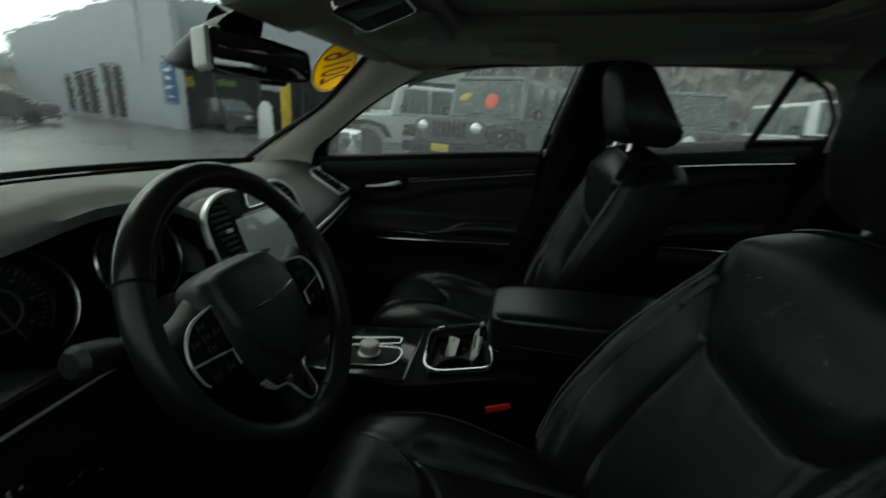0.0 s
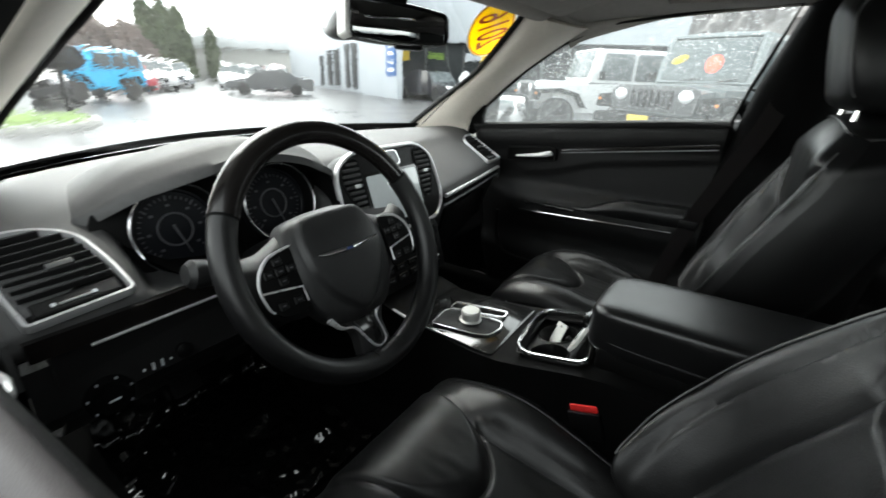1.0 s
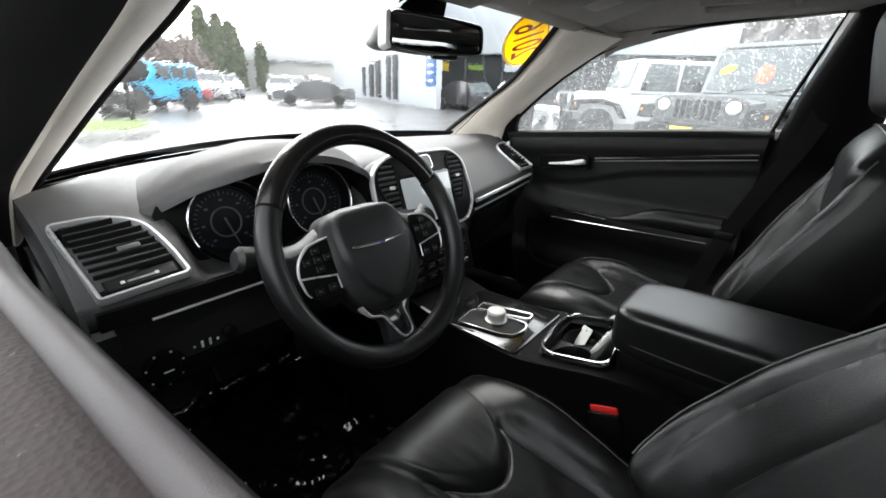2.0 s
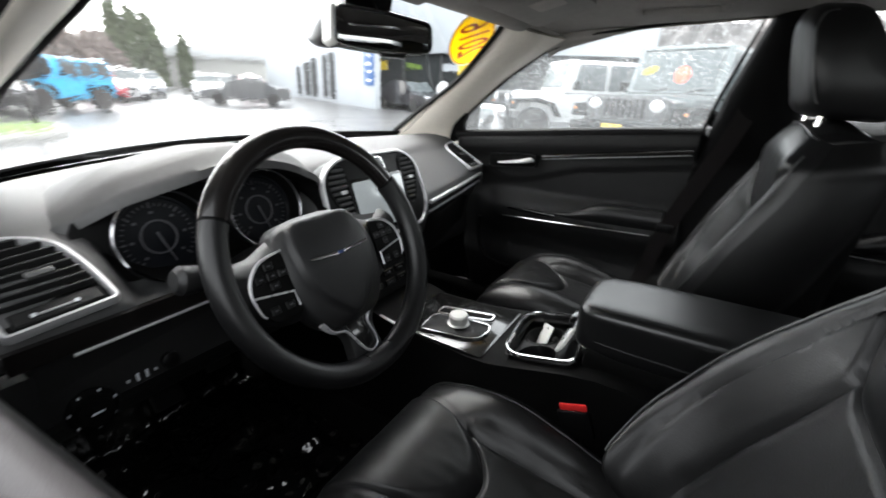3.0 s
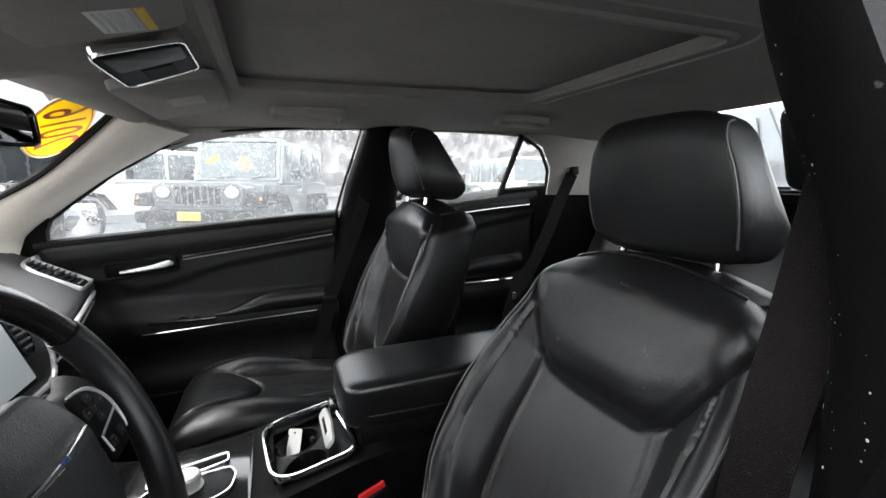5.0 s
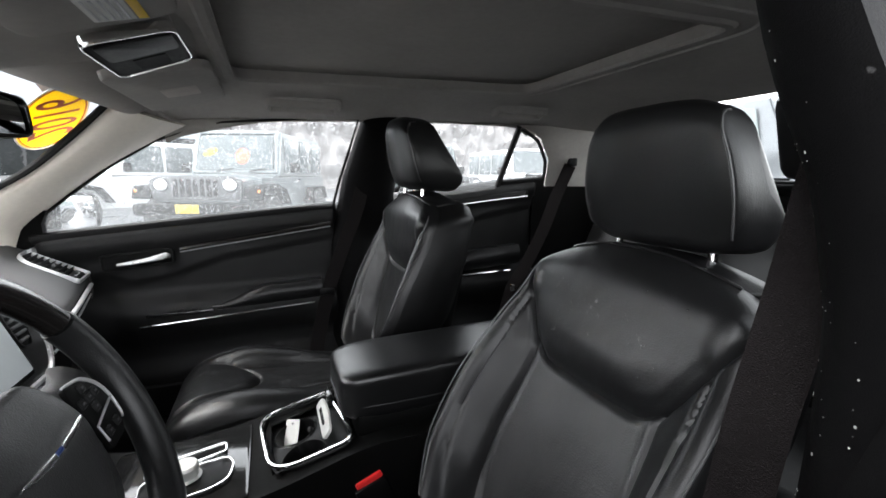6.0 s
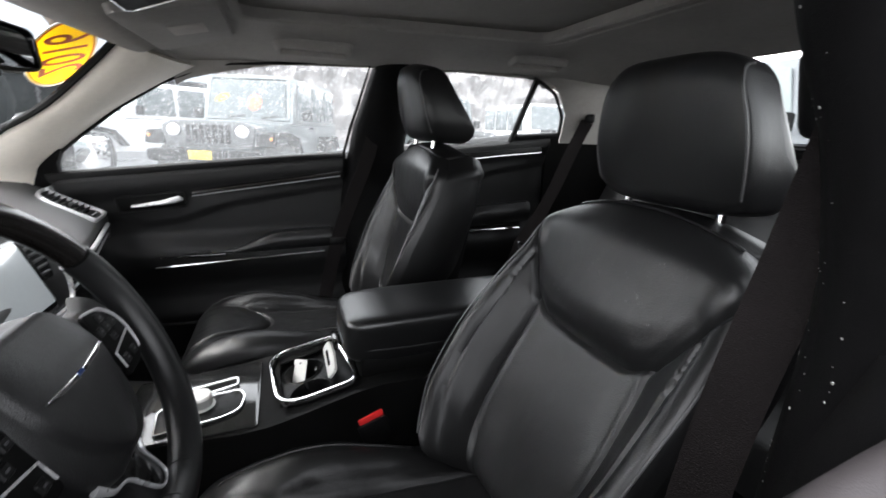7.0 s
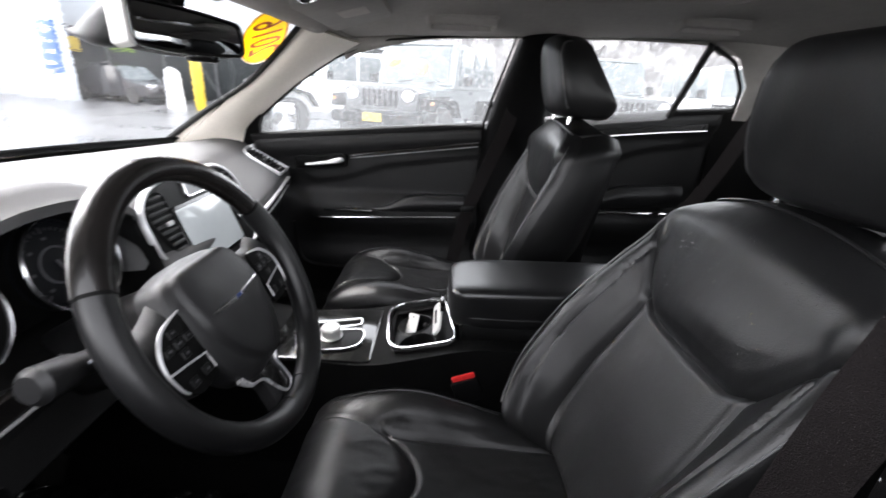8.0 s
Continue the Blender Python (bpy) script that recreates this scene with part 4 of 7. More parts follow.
def head_shape(q, t, half):
    up = (q.y - 1.047) / 0.215
    bow = 0.016 * (1 - t * t) * smooth(0.765 - q.x, 0, 0.05)
    puff = 0.0015 * noise.noise(V(t * 3, q.y * 14, q.x * 14))
    return V(q.x - bow + puff, t * half * (0.99 - 0.17 * smooth(up, 0.40, 1.05) - 0.06 * (1 - smooth(up, 0.0, 0.3))), q.y - 0.022 * abs(t) ** 5 * smooth(up, 0.6, 1.0) + 0.016 * abs(t) ** 6 * (1 - smooth(up, 0.0, 0.35)))


def headrest(half=0.134):
    """A padded block: wedge section, flat cheeks with rounded rims."""
    mid = sum((Vector(p) for p in HEAD), Vector((0, 0))) / len(HEAD)
    cols = [(-1.0 + 0.001, 0.30), (-1.0, 0.62), (-0.985, 0.90), (-0.965, 0.965), (-0.94, 0.99)] + [(-0.92 + 1.84 * i / 20, 1.0) for i in range(21)] + [(0.94, 0.99), (0.965, 0.965), (0.985, 0.90), (1.0, 0.62), (0.999, 0.30)]
    vs = [head_shape(mid + (Vector(p) - mid) * k, t, half) for p in HEAD for t, k in cols]
    n, k = len(cols), len(HEAD)
    fs = [(i * n + j, ((i + 1) % k) * n + j, ((i + 1) % k) * n + j + 1, i * n + j + 1) for i in range(k) for j in range(n - 1)]
    return vs, fs + [tuple(i * n for i in range(k))[::-1], tuple(i * n + n - 1 for i in range(k))]


def head_piping(side_, half=0.134):
    mid = sum((Vector(p) for p in HEAD), Vector((0, 0))) / len(HEAD)
    pts = sorted([Vector(p) for p in HEAD if p[0] < 0.712], key=lambda p: p.y)
    return tube([head_shape(mid + (p - mid) * 0.985, side_ * 0.955, half) for p in pts if p.y > 1.05], 0.0017, 6)


def front_seat(name, label):
    seat = thing(name, (0.3, 0, 0.35), label, "car seat", "front seats")
    geos, edge = split_sheet(back_at, 120, 100)
    names = {"upper_panel": "upper_panel", "centre_insert": "backrest_insert", "bolster_outer": "backrest_bolster", "bolster_inner": "backrest_bolster"}
    for k in ("upper_panel", "centre_insert", "bolster_outer", "bolster_inner"):
        part(names[k], geos[k], LEATHER if k != "centre_insert" else LEATHER_DULL, seat, smooth=60)
    mid = V(0.62, 0, 0.80)
    rings, k = [], len(edge)
    for f, d, g in ((0.0, 0.0, 0.0), (0.25, 0.006, 0.0), (0.6, 0.004, 0.1), (0.85, -0.012, 0.5), (1.0, -0.040, 1.0)):
        ring = []
        for p in edge:
            deep = lerp(p.z, [(0.58, 0.20), (0.70, 0.19), (0.85, 0.165), (0.98, 0.12), (1.04, 0.10)])
            out = V(0, p.y, 0).normalized() * d
            ring.append(p + V(deep * f, 0, (-0.012 - 0.045 * smooth(p.z, 0.93, 1.04)) * g) + out)
        rings += ring
    shell = (rings, [(a * k + i, a * k + (i + 1) % k, (a + 1) * k + (i + 1) % k, (a + 1) * k + i) for a in range(4) for i in range(k)] + [tuple(4 * k + i for i in range(k))])
    part("back_shell", shell, SHELL, seat, "dull black leatherette back", smooth=60)
    piping = [back_point(s, u) + V(-0.004, 0, 0.003) for s, u in [(0.04 + 0.88 * i / 40, 0.962) for i in range(41)]]
    piping2 = [V(p.x, -p.y, p.z) for p in piping]
    crown = [back_point(0.992, 0.93 - 1.86 * i / 40) + V(-0.001, 0, 0.002) for i in range(41)]
    part("piping", tube(piping, 0.0016, 6), PIPING_SHEEN, seat)
    part("piping", tube(piping2, 0.0016, 6), PIPING_SHEEN, seat)
    part("cushion_piping", tube([cushion_point(0.10 + 0.64 * i / 30, 0.80) + V(0, 0, 0.001) for i in range(31)], 0.0020, 6), LEATHER, seat)
    part("piping", tube(crown, 0.0022, 6), LEATHER, seat)
    geos, edge = split_sheet(cushion_at, 100, 100)
    names = {"seat_insert": "seat_insert", "thigh_panel": "thigh_panel", "bolster_outer": "cushion_bolster", "bolster_inner": "cushion_bolster"}
    for k in ("seat_insert", "thigh_panel", "bolster_outer", "bolster_inner"):
        part(names[k], geos[k], LEATHER_DULL if k == "seat_insert" else LEATHER, seat, smooth=60)
    k = len(edge)
    lowp = [V(p.x + (0.02 if p.x < 0.08 else 0), p.y * 1.02, 0.43) for p in edge]
    part("cushion_side", (edge + lowp, [(i, (i + 1) % k, k + (i + 1) % k, k + i) for i in range(k)] + [tuple(k + i for i in range(k))]), LEATHER, seat)
    part("seat_base", box((0.44, 0.44, 0.10), (0.29, 0, 0.385), 0.02), PLASTIC, seat)
    for y in (-0.18, 0.18):
        part("rail", box((0.5, 0.035, 0.03), (0.28, y, 0.352), 0.006), SILVER, seat, "grey metal seat rail")
    head = part("headrest", headrest(), LEATHER, seat, smooth=60)
    for k in (-1, 1):
        part("headrest_piping", head_piping(k), PIPING_SHEEN, head)
    for y in (-0.083, 0.083):
        part("post", tube([(0.728, y, 0.99), (0.735, y, 1.05), (0.738, y, 1.12)], 0.0065, 12), CHROME, seat, "chrome headrest post")
        part("collar", lathe([(0.014, 0), (0.016, 0.006), (0.011, 0.010)], Matrix.Translation((0.732, y, 1.022)), 14), PLASTIC, seat)
    return settle(seat)


driver_seat = front_seat("front_seat", "black leather driver's seat with shield-shaped stitched panel and headrest")
driver_seat.location.y -= 0.35
passenger_seat = copy_thing(driver_seat, Matrix.Translation((0.3, 0.402, 0.35)))
# its back stands more upright, and its cushion is slid forward
UPRIGHT = Matrix.Translation((0.408, 0, 0.742)) @ Matrix.Rotation(radians(-14), 4, "Y") @ Matrix.Translation((-0.44, 0, -0.74))
for c in passenger_seat.children:
    if c.name.startswith(("headrest", "post")):
        c.matrix_basis = Matrix.Translation((-0.148, 0, 0.063)) @ (Matrix.Translation((0.69, 0, 0)) @ Matrix.Diagonal((1.32, 1, 1, 1)) @ Matrix.Translation((-0.69, 0, 0)) if c.name.startswith("headrest") else Matrix())
    elif c.name.startswith(("upper", "back", "piping", "collar")):
        c.matrix_basis = UPRIGHT
    else:
        c.matrix_basis = Matrix.Translation((-0.106, 0.035, -0.003))
random.seed(41)
drops = []
for i in range(90):
    s, u = 0.66 + 0.25 * random.random(), -0.72 + 1.25 * random.random() ** 0.7
    p = back_point(s, u) + V(-0.0008, -0.35, 0.0004)
    r = 0.0007 + 0.0016 * random.random() ** 3
    drops.append(lathe([(r, 0), (r * 0.8, r * 0.3), (r * 0.05, r * 0.42)], axes(p, (0, 1, 0), (0.467, 0, 0.884)), 7))
tagged(part("water_drops", geo_join(*drops), DROP), "small rain drops on the driver's leather backrest", "water drops", kind="stuff")
tagged(passenger_seat, "black leather passenger seat with piped edges, set further forward")

# rear bench
bench = thing("rear_bench", (1.2, 0, 0.35), "black leather rear bench seat with backrest", "car seat")
part("cushion", slab_grid(lambda u, v: V(0.93 + 0.46 * u, -0.64 + 1.28 * v, 0.60 + 0.03 * math.sin(math.pi * u) + 0.012 * math.cos(3 * 2 * math.pi * v) - 0.05 * (1 - smooth(u, 0, 0.15)) - 0.05 * smooth(abs(2 * v - 1), 0.9, 1)), lambda u, v: V(0.95 + 0.44 * u, -0.63 + 1.26 * v, 0.36), 24, 60), LEATHER, bench)
part("backrest", slab_grid(lambda u, v: V(1.36 + 0.20 * u - 0.03 * math.sin(math.pi * u) - 0.012 * math.cos(3 * 2 * math.pi * v) + 0.05 * smooth(u, 0.9, 1.0), -0.62 + 1.24 * v, 0.58 + 0.54 * u - 0.03 * smooth(abs(2 * v - 1), 0.85, 1)), lambda u, v: V(1.55 + 0.1 * u, -0.62 + 1.24 * v, 0.58 + 0.53 * u), 24, 60), LEATHER, bench)
for y in (-0.36, 0.36):
    part("headrest", lathe([(0.02, -0.05), (0.075, -0.045), (0.095, 0.0), (0.09, 0.04), (0.05, 0.065), (0.005, 0.07)], Matrix.Translation((1.60, y, 1.16)) @ Matrix.Diagonal((0.5, 1.2, 1.0, 1)), 20), LEATHER, bench)
settle(bench)

# the rest of the car's outside
bonnet = part("bonnet", slab_grid(lambda u, v: V(-2.05 + 1.0 * u, -0.76 + 1.52 * v, 0.80 + 0.075 * u ** 0.7 - 0.06 * abs(2 * v - 1) ** 4 - 0.12 * (1 - smooth(u, 0, 0.12))), lambda u, v: V(-2.05 + 1.0 * u, -0.78 + 1.56 * v, 0.36), 16, 14), PAINT_GREY)
tagged(bonnet, "wet grey bonnet of the car", "bonnet", kind="structure")
boot = part("boot_lid", slab_grid(lambda u, v: V(2.08 + 0.55 * u, -0.74 + 1.48 * v, 1.09 - 0.03 * u - 0.05 * abs(2 * v - 1) ** 4), lambda u, v: V(1.70 + 0.95 * u, -0.78 + 1.56 * v, 0.36), 10, 14), PAINT_GREY)
tagged(boot, "wet grey boot of the car", "boot lid", kind="structure")
for s in (1, -1):
    tagged(part("sill", box((3.6, 0.10, 0.16), (0.3, s * 0.80, 0.27), 0.03), PAINT_GREY), "grey body sill below the doors", "sill", kind="structure")


# ---- dashboard ----
def dash_profile(y):
    e, d = smooth(-y, 0.52, 0.70), smooth(y, -0.575, -0.535) * (1 - smooth(y, -0.235, -0.185))
    w, k = screen_x(y), lerp(y, [(-0.7, 0.0), (-0.2, -0.01), (0.2, -0.035), (0.45, -0.08), (0.69, -0.13)])
    xc = -0.385 + k
    return [(w - 0.03, 0.925), (w + 0.02, 0.948 - 0.01 * e), ((w + xc) / 2, 0.970 - 0.02 * e), (xc, 0.966 - 0.028 * e),
            (-0.325 + k - 0.06 * d, 0.938 - 0.012 * e), (-0.255 + k - 0.10 * d, 0.902), (-0.206 + k - 0.07 * d, 0.868 - 0.024 * d),
            (-0.196 + k, 0.845), (-0.200 + k, 0.79), (-0.235 + k, 0.70), (-0.38, 0.58), (-0.62, 0.52)]


DASH_N = 66


def dash_point(u, v):
    y = -0.715 + 1.43 * u
    key = round(u * 1000)
    if key not in dash_cache:
        dash_cache[key] = spline([V(x, y, z) for x, z in dash_profile(y)], 6)
    line = dash_cache[key]
    return line[min(int(round(v * DASH_N)), len(line) - 1)]


dash_cache = {}
dash = thing("dashboard", (-0.4, 0, 0.52), "black soft vinyl dashboard with chrome-ringed vents and wood strip", "dashboard")
TOP_N = 43
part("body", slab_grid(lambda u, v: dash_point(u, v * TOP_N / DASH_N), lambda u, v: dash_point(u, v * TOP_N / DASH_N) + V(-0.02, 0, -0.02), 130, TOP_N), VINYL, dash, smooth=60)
part("lower_panel", slab_grid(lambda u, v: dash_point(0.02 + 0.96 * u, (TOP_N - 1 + v * (DASH_N - TOP_N + 1)) / DASH_N) + V(-0.003, 0, 0), lambda u, v: dash_point(0.02 + 0.96 * u, (TOP_N - 1 + v * (DASH_N - TOP_N + 1)) / DASH_N) + V(-0.025, 0, -0.01), 90, DASH_N - TOP_N + 1), DASH_LOW, dash, "lower panel in dash vinyl toned dark for shade", smooth=60)


for s_, lab in ((-1, "driver's"), (1, "passenger's")):
    prof = spline([V(x, 0, z) for x, z in dash_profile(0.715 * s_)], 3)[:25]
    ring_ = [V(p.x + 0.004, s_ * 0.722, p.z + 0.001) for p in prof] + [V(p.x + 0.004, s_ * 0.7155, p.z + 0.001) for p in prof]
    k_ = len(prof)
    part("end_cap", (ring_, [tuple(range(k_)), tuple(range(2 * k_ - 1, k_ - 1, -1))] + [(i, (i + 1) % k_, k_ + (i + 1) % k_, k_ + i) for i in range(k_)]), VINYL, dash, "black vinyl end cap", smooth=0)


# hood over the instruments
def hood(a, b, d=0.0):
    """The brow over the dials: a from the door's side inwards, b from the windscreen to its lip."""
    y = -0.596 + 0.426 * a
    t = abs(y + 0.39) / (0.206 if y < -0.39 else 0.22)
    arch = max(1 - t**1.3, 0) ** 0.8 if y < -0.39 else max(1 - t**2.3, 0) ** 0.62
    lip = lerp(y, [(-0.596, -0.335), (-0.39, -0.335), (-0.17, -0.262)]) + arch * lerp(y, [(-0.39, 0.105), (-0.17, 0.035)])
    x = -0.60 + (lip + 0.60) * b
    z0 = lerp(x, [(-0.62, 0.955), (-0.45, 0.968), (-0.37, 0.966), (-0.25, 0.945)]) - 0.022 * smooth(-y, 0.50, 0.60)
    z = z0 + arch * 0.095 * smooth(b, -0.1, 1.0) - 0.004 * (1 - b) - 0.020 * min(1.0, 1.6 * arch) * smooth(b, 0.86, 1.0) ** 2
    return V(x, y, z - d)


part("instrument_hood", slab_grid(hood, lambda a, b: hood(a, b, 0.014), 50, 30), VINYL, dash, smooth=60)

# instrument cluster
cl = thing("instrument_cluster", (-0.33, -0.385, 0.86), "two round dark dials with chrome rings behind the steering wheel", "instrument cluster")
CM = axes((-0.300, -0.385, 0.897), (0, 1, 0.03), (-0.25, 0, 0.97))
part("backplate", plate(rounded([(-0.205, -0.10), (0.20, -0.10), (0.195, 0.085), (-0.20, 0.075)], 0.05), 0.012, CM @ Matrix.Translation((0, 0, -0.012))), MATTE, cl)
for cx, r in ((-0.093, 0.066), (0.09, 0.068)):
    D = CM @ Matrix.Translation((cx, 0.010, 0))
    dial = part("dial", lathe([(r, 0), (r, 0.006), (r - 0.004, 0.006), (r - 0.006, 0.003), (0.004, 0.003), (0.001, 0.0031)], D, 40), DIAL, cl)
    wall = lathe([(r - 0.002, 0.0), (r + 0.004, 0.03)], D, 44)
    part("dial_wall", (wall[0], wall[1][:-2]), MATTE, cl)
    ring = lathe([(r + 0.0035, 0.030), (r + 0.0045, 0.0335), (r + 0.006, 0.0345), (r + 0.0075, 0.032), (r + 0.007, 0.029)], D, 44)
    part("bezel", (ring[0], ring[1][:-2] + [((4 * 44 + j), (4 * 44 + (j + 1) % 44), (j + 1) % 44, j) for j in range(44)]), BEZEL, cl, "chrome dial ring")
    marks = []
    for i in range(31):
        a = radians(225 - 270 * i / 30)
        long = 0.009 if i % 5 == 0 else 0.005
        marks.append(box((long, 0.0016 if i % 5 else 0.0026, 0.0006), (0, 0, 0), 0, m=D @ Matrix.Translation((0, 0, 0.0035)) @ Matrix.Rotation(a, 4, "Z") @ Matrix.Translation((r * 0.78, 0, 0))))
    for i in range(7):
        a = radians(225 - 270 * i / 6)
        marks.append(box((0.006, 0.004, 0.0005), (0, 0, 0), 0, m=D @ Matrix.Translation((r * 0.60 * math.cos(a), r * 0.60 * math.sin(a), 0.0035))))
    part("dial_print", geo_join(*marks), MARKS_DIM, cl, "pale scale marks", smooth=0)
    part("inner_ring", rim([V(0.42 * r * math.cos(t), 0.42 * r * math.sin(t)) for t in (2 * math.pi * i / 40 for i in range(40))], 0.003, 0.002, D @ Matrix.Translation((0, 0, 0.003))), MARKS_DIM, cl)
    nd = D @ Matrix.Translation((0, 0, 0.006)) @ Matrix.Rotation(radians(-75), 4, "Z")
    part("needle", plate([(-0.008, -0.002), (0.045, -0.0007), (0.045, 0.0007), (-0.008, 0.002)], 0.002, nd, 0.0005), MARKS_DIM, cl, "dim dial needle")
loop_out = [hood(0.01 + 0.98 * i / 24, 0.985, 0.012) for i in range(25)] + [V(x, y, z) for x, y, z in ((-0.245, -0.176, 0.915), (-0.210, -0.20, 0.862), (-0.192, -0.27, 0.847), (-0.190, -0.36, 0.846), (-0.192, -0.45, 0.847), (-0.205, -0.51, 0.858), (-0.262, -0.545, 0.884), (-0.320, -0.570, 0.908))]
mid_in = CM @ V(0.0, 0.0, -0.004)
loop_in = [mid_in + V(-0.02, (p.y - mid_in.y) * 0.93, (p.z - mid_in.z) * 0.86) for p in loop_out]
kk = len(loop_out)
# The surround's black also stands in for the shadow under the hood.
part("shroud", (loop_out + loop_in, [(i, (i + 1) % kk, kk + (i + 1) % kk, kk + i) for i in range(kk)]), MATTE, cl, "matt black surround of the dials, black for the hood's shadow too", smooth=60)
settle(cl)

# corner vents
def corner_vent(A, k):
    """A vent in the plane of A: origin at its lower outer corner, first axis towards the car's middle for k = 1."""
    pts = [(k * -0.002, -0.002), (k * 0.110, -0.001), (k * 0.107, 0.058), (k * 0.094, 0.122), (k * 0.052, 0.149), (k * -0.012, 0.152)]
    out = rounded(pts, [0.006, 0.009, 0.05, 0.055, 0.05, 0.008], 6)
    v = part("vent", plate(offset(ccw(out), 0.004), 0.004, A @ Matrix.Translation((0, 0, -0.004))), MATTE, dash)
    part("vent_frame", rim(offset(ccw(out), -0.003), 0.007, 0.012, A @ Matrix.Translation((0, 0, -0.002))), SATIN, v, "satin silver vent frame")
    inner = ccw(offset(ccw(out), 0.008))
    for i in range(8):
        h = 0.034 + i * 0.0142
        xs = []
        for p, q in zip(inner, inner[1:] + inner[:1]):
            if (p[1] - h) * (q[1] - h) < 0:
                xs.append(p[0] + (q[0] - p[0]) * (h - p[1]) / (q[1] - p[1]))
        if len(xs) >= 2:
            part("slat", box((max(xs) - min(xs), 0.0030, 0.011), (0, 0, 0), 0.0011, 1, A @ Matrix.Translation(((max(xs) + min(xs)) / 2, h + 0.004, 0.0062)) @ Matrix.Rotation(radians(-8), 4, "X")), HUB, v)
    part("slider", box((0.029, 0.010, 0.006), (0, 0, 0), 0.002, 2, A @ Matrix.Translation((k * 0.058, 0.071, 0.012))), VINYL, v)
    part("lower_bar", box((0.090, 0.022, 0.006), (0, 0, 0), 0.002, 1, A @ Matrix.Translation((k * 0.054, 0.019, 0.003))), PLASTIC, v)
    part("thumb_wheel", box((0.034, 0.0028, 0.004), (0, 0, 0), 0.001, 1, A @ Matrix.Translation((k * 0.052, 0.016, 0.006))), SILVER, v)
    for x in (0.030, 0.072):
        part("mark", box((0.005, 0.005, 0.0008), (0, 0, 0), 0, 1, A @ Matrix.Translation((k * x, 0.017, 0.0066))), MARKS, v)


corner_vent(axes((-0.196, -0.694, 0.864), (0, 1, 0.06), (-0.88, 0, 0.48)), 1)
corner_vent(axes((-0.322, 0.700, 0.868), (-0.12, 1, 0.0), (-0.88, 0, 0.48)), -1)
# wood and silver strips along the lower edge of the dash
def dash_face(y, z, out=0.004):
    prof = dash_profile(y)
    for (xa, za), (xb, zb) in zip(prof[3:], prof[4:]):
        if zb <= z <= za:
            return V(xa + (xb - xa) * (z - za) / (zb - za) + out, y, z)
    return V(prof[7][0] + out, y, z)


for a, b, n in ((-0.705, -0.24, 16), (0.19, 0.68, 16)):
    ys = [a + (b - a) * i / n for i in range(n + 1)]
    low = a > 0
    part("wood_strip", ribbon([dash_face(y, 0.828 if low else 0.838, 0.004) for y in ys], V(0, 0, 1), 0.016 if low else 0.026, 0.012), WOOD, dash, "dark lacquered wood strip")
    part("silver_strip", tube([dash_face(y, 0.842 if low else 0.822, 0.013) for y in ys[0 if low else 2:]], 0.0058 if low else 0.0024, 8), SATIN, dash, "satin silver strip")
    if low:
        part("silver_strip", tube([dash_face(y, 0.814, 0.012) for y in ys], 0.0025, 8), SATIN, dash, "satin silver strip")
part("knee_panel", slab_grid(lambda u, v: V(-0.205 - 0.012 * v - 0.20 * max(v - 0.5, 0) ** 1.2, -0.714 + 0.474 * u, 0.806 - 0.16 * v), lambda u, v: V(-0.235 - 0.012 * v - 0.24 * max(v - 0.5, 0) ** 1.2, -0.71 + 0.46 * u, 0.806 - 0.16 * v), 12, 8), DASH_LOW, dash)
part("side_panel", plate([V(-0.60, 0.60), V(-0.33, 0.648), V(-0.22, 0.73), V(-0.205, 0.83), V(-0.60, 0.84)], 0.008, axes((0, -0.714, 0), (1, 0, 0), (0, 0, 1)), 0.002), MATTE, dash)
lampk = Matrix.Translation((-0.204, -0.642, 0.728)) @ Matrix.Rotation(radians(80), 4, "Y")
sw = part("headlamp_switch", lathe([(0.03, 0), (0.03, 0.004), (0.022, 0.006), (0.02, 0.018), (0.004, 0.019)], lampk, 28), MATTE, dash)
part("pointer", box((0.0025, 0.014, 0.002), (0, 0, 0), 0.0005, 1, lampk @ Matrix.Translation((0, 0, 0.02))), MARKS, sw)
for i in range(7):
    a = radians(i * 51)
    part("mark", box((0.003, 0.003, 0.001), (0, 0, 0), 0, 1, lampk @ Matrix.Translation((0.026 * math.cos(a), 0.026 * math.sin(a), 0.0055))), MARKS, sw)
for i in range(4):
    part("switch_mark", box((0.002, 0.004, 0.004 + 0.008 * (i in (1, 2))), (-0.200, -0.598 + 0.012 * i, 0.745), 0.0005, 1), MARKS, dash)
part("dimmer", lathe([(0.012, 0), (0.012, 0.008), (0.008, 0.010)], Matrix.Translation((-0.204, -0.542, 0.748)) @ Matrix.Rotation(radians(80), 4, "Y"), 16), PLASTIC, dash)
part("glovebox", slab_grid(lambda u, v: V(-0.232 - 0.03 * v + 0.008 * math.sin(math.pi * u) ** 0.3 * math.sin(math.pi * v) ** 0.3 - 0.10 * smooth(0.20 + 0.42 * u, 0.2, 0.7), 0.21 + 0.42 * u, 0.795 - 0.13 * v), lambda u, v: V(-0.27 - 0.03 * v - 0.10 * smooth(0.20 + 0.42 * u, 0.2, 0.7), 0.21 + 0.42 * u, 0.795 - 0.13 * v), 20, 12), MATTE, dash)

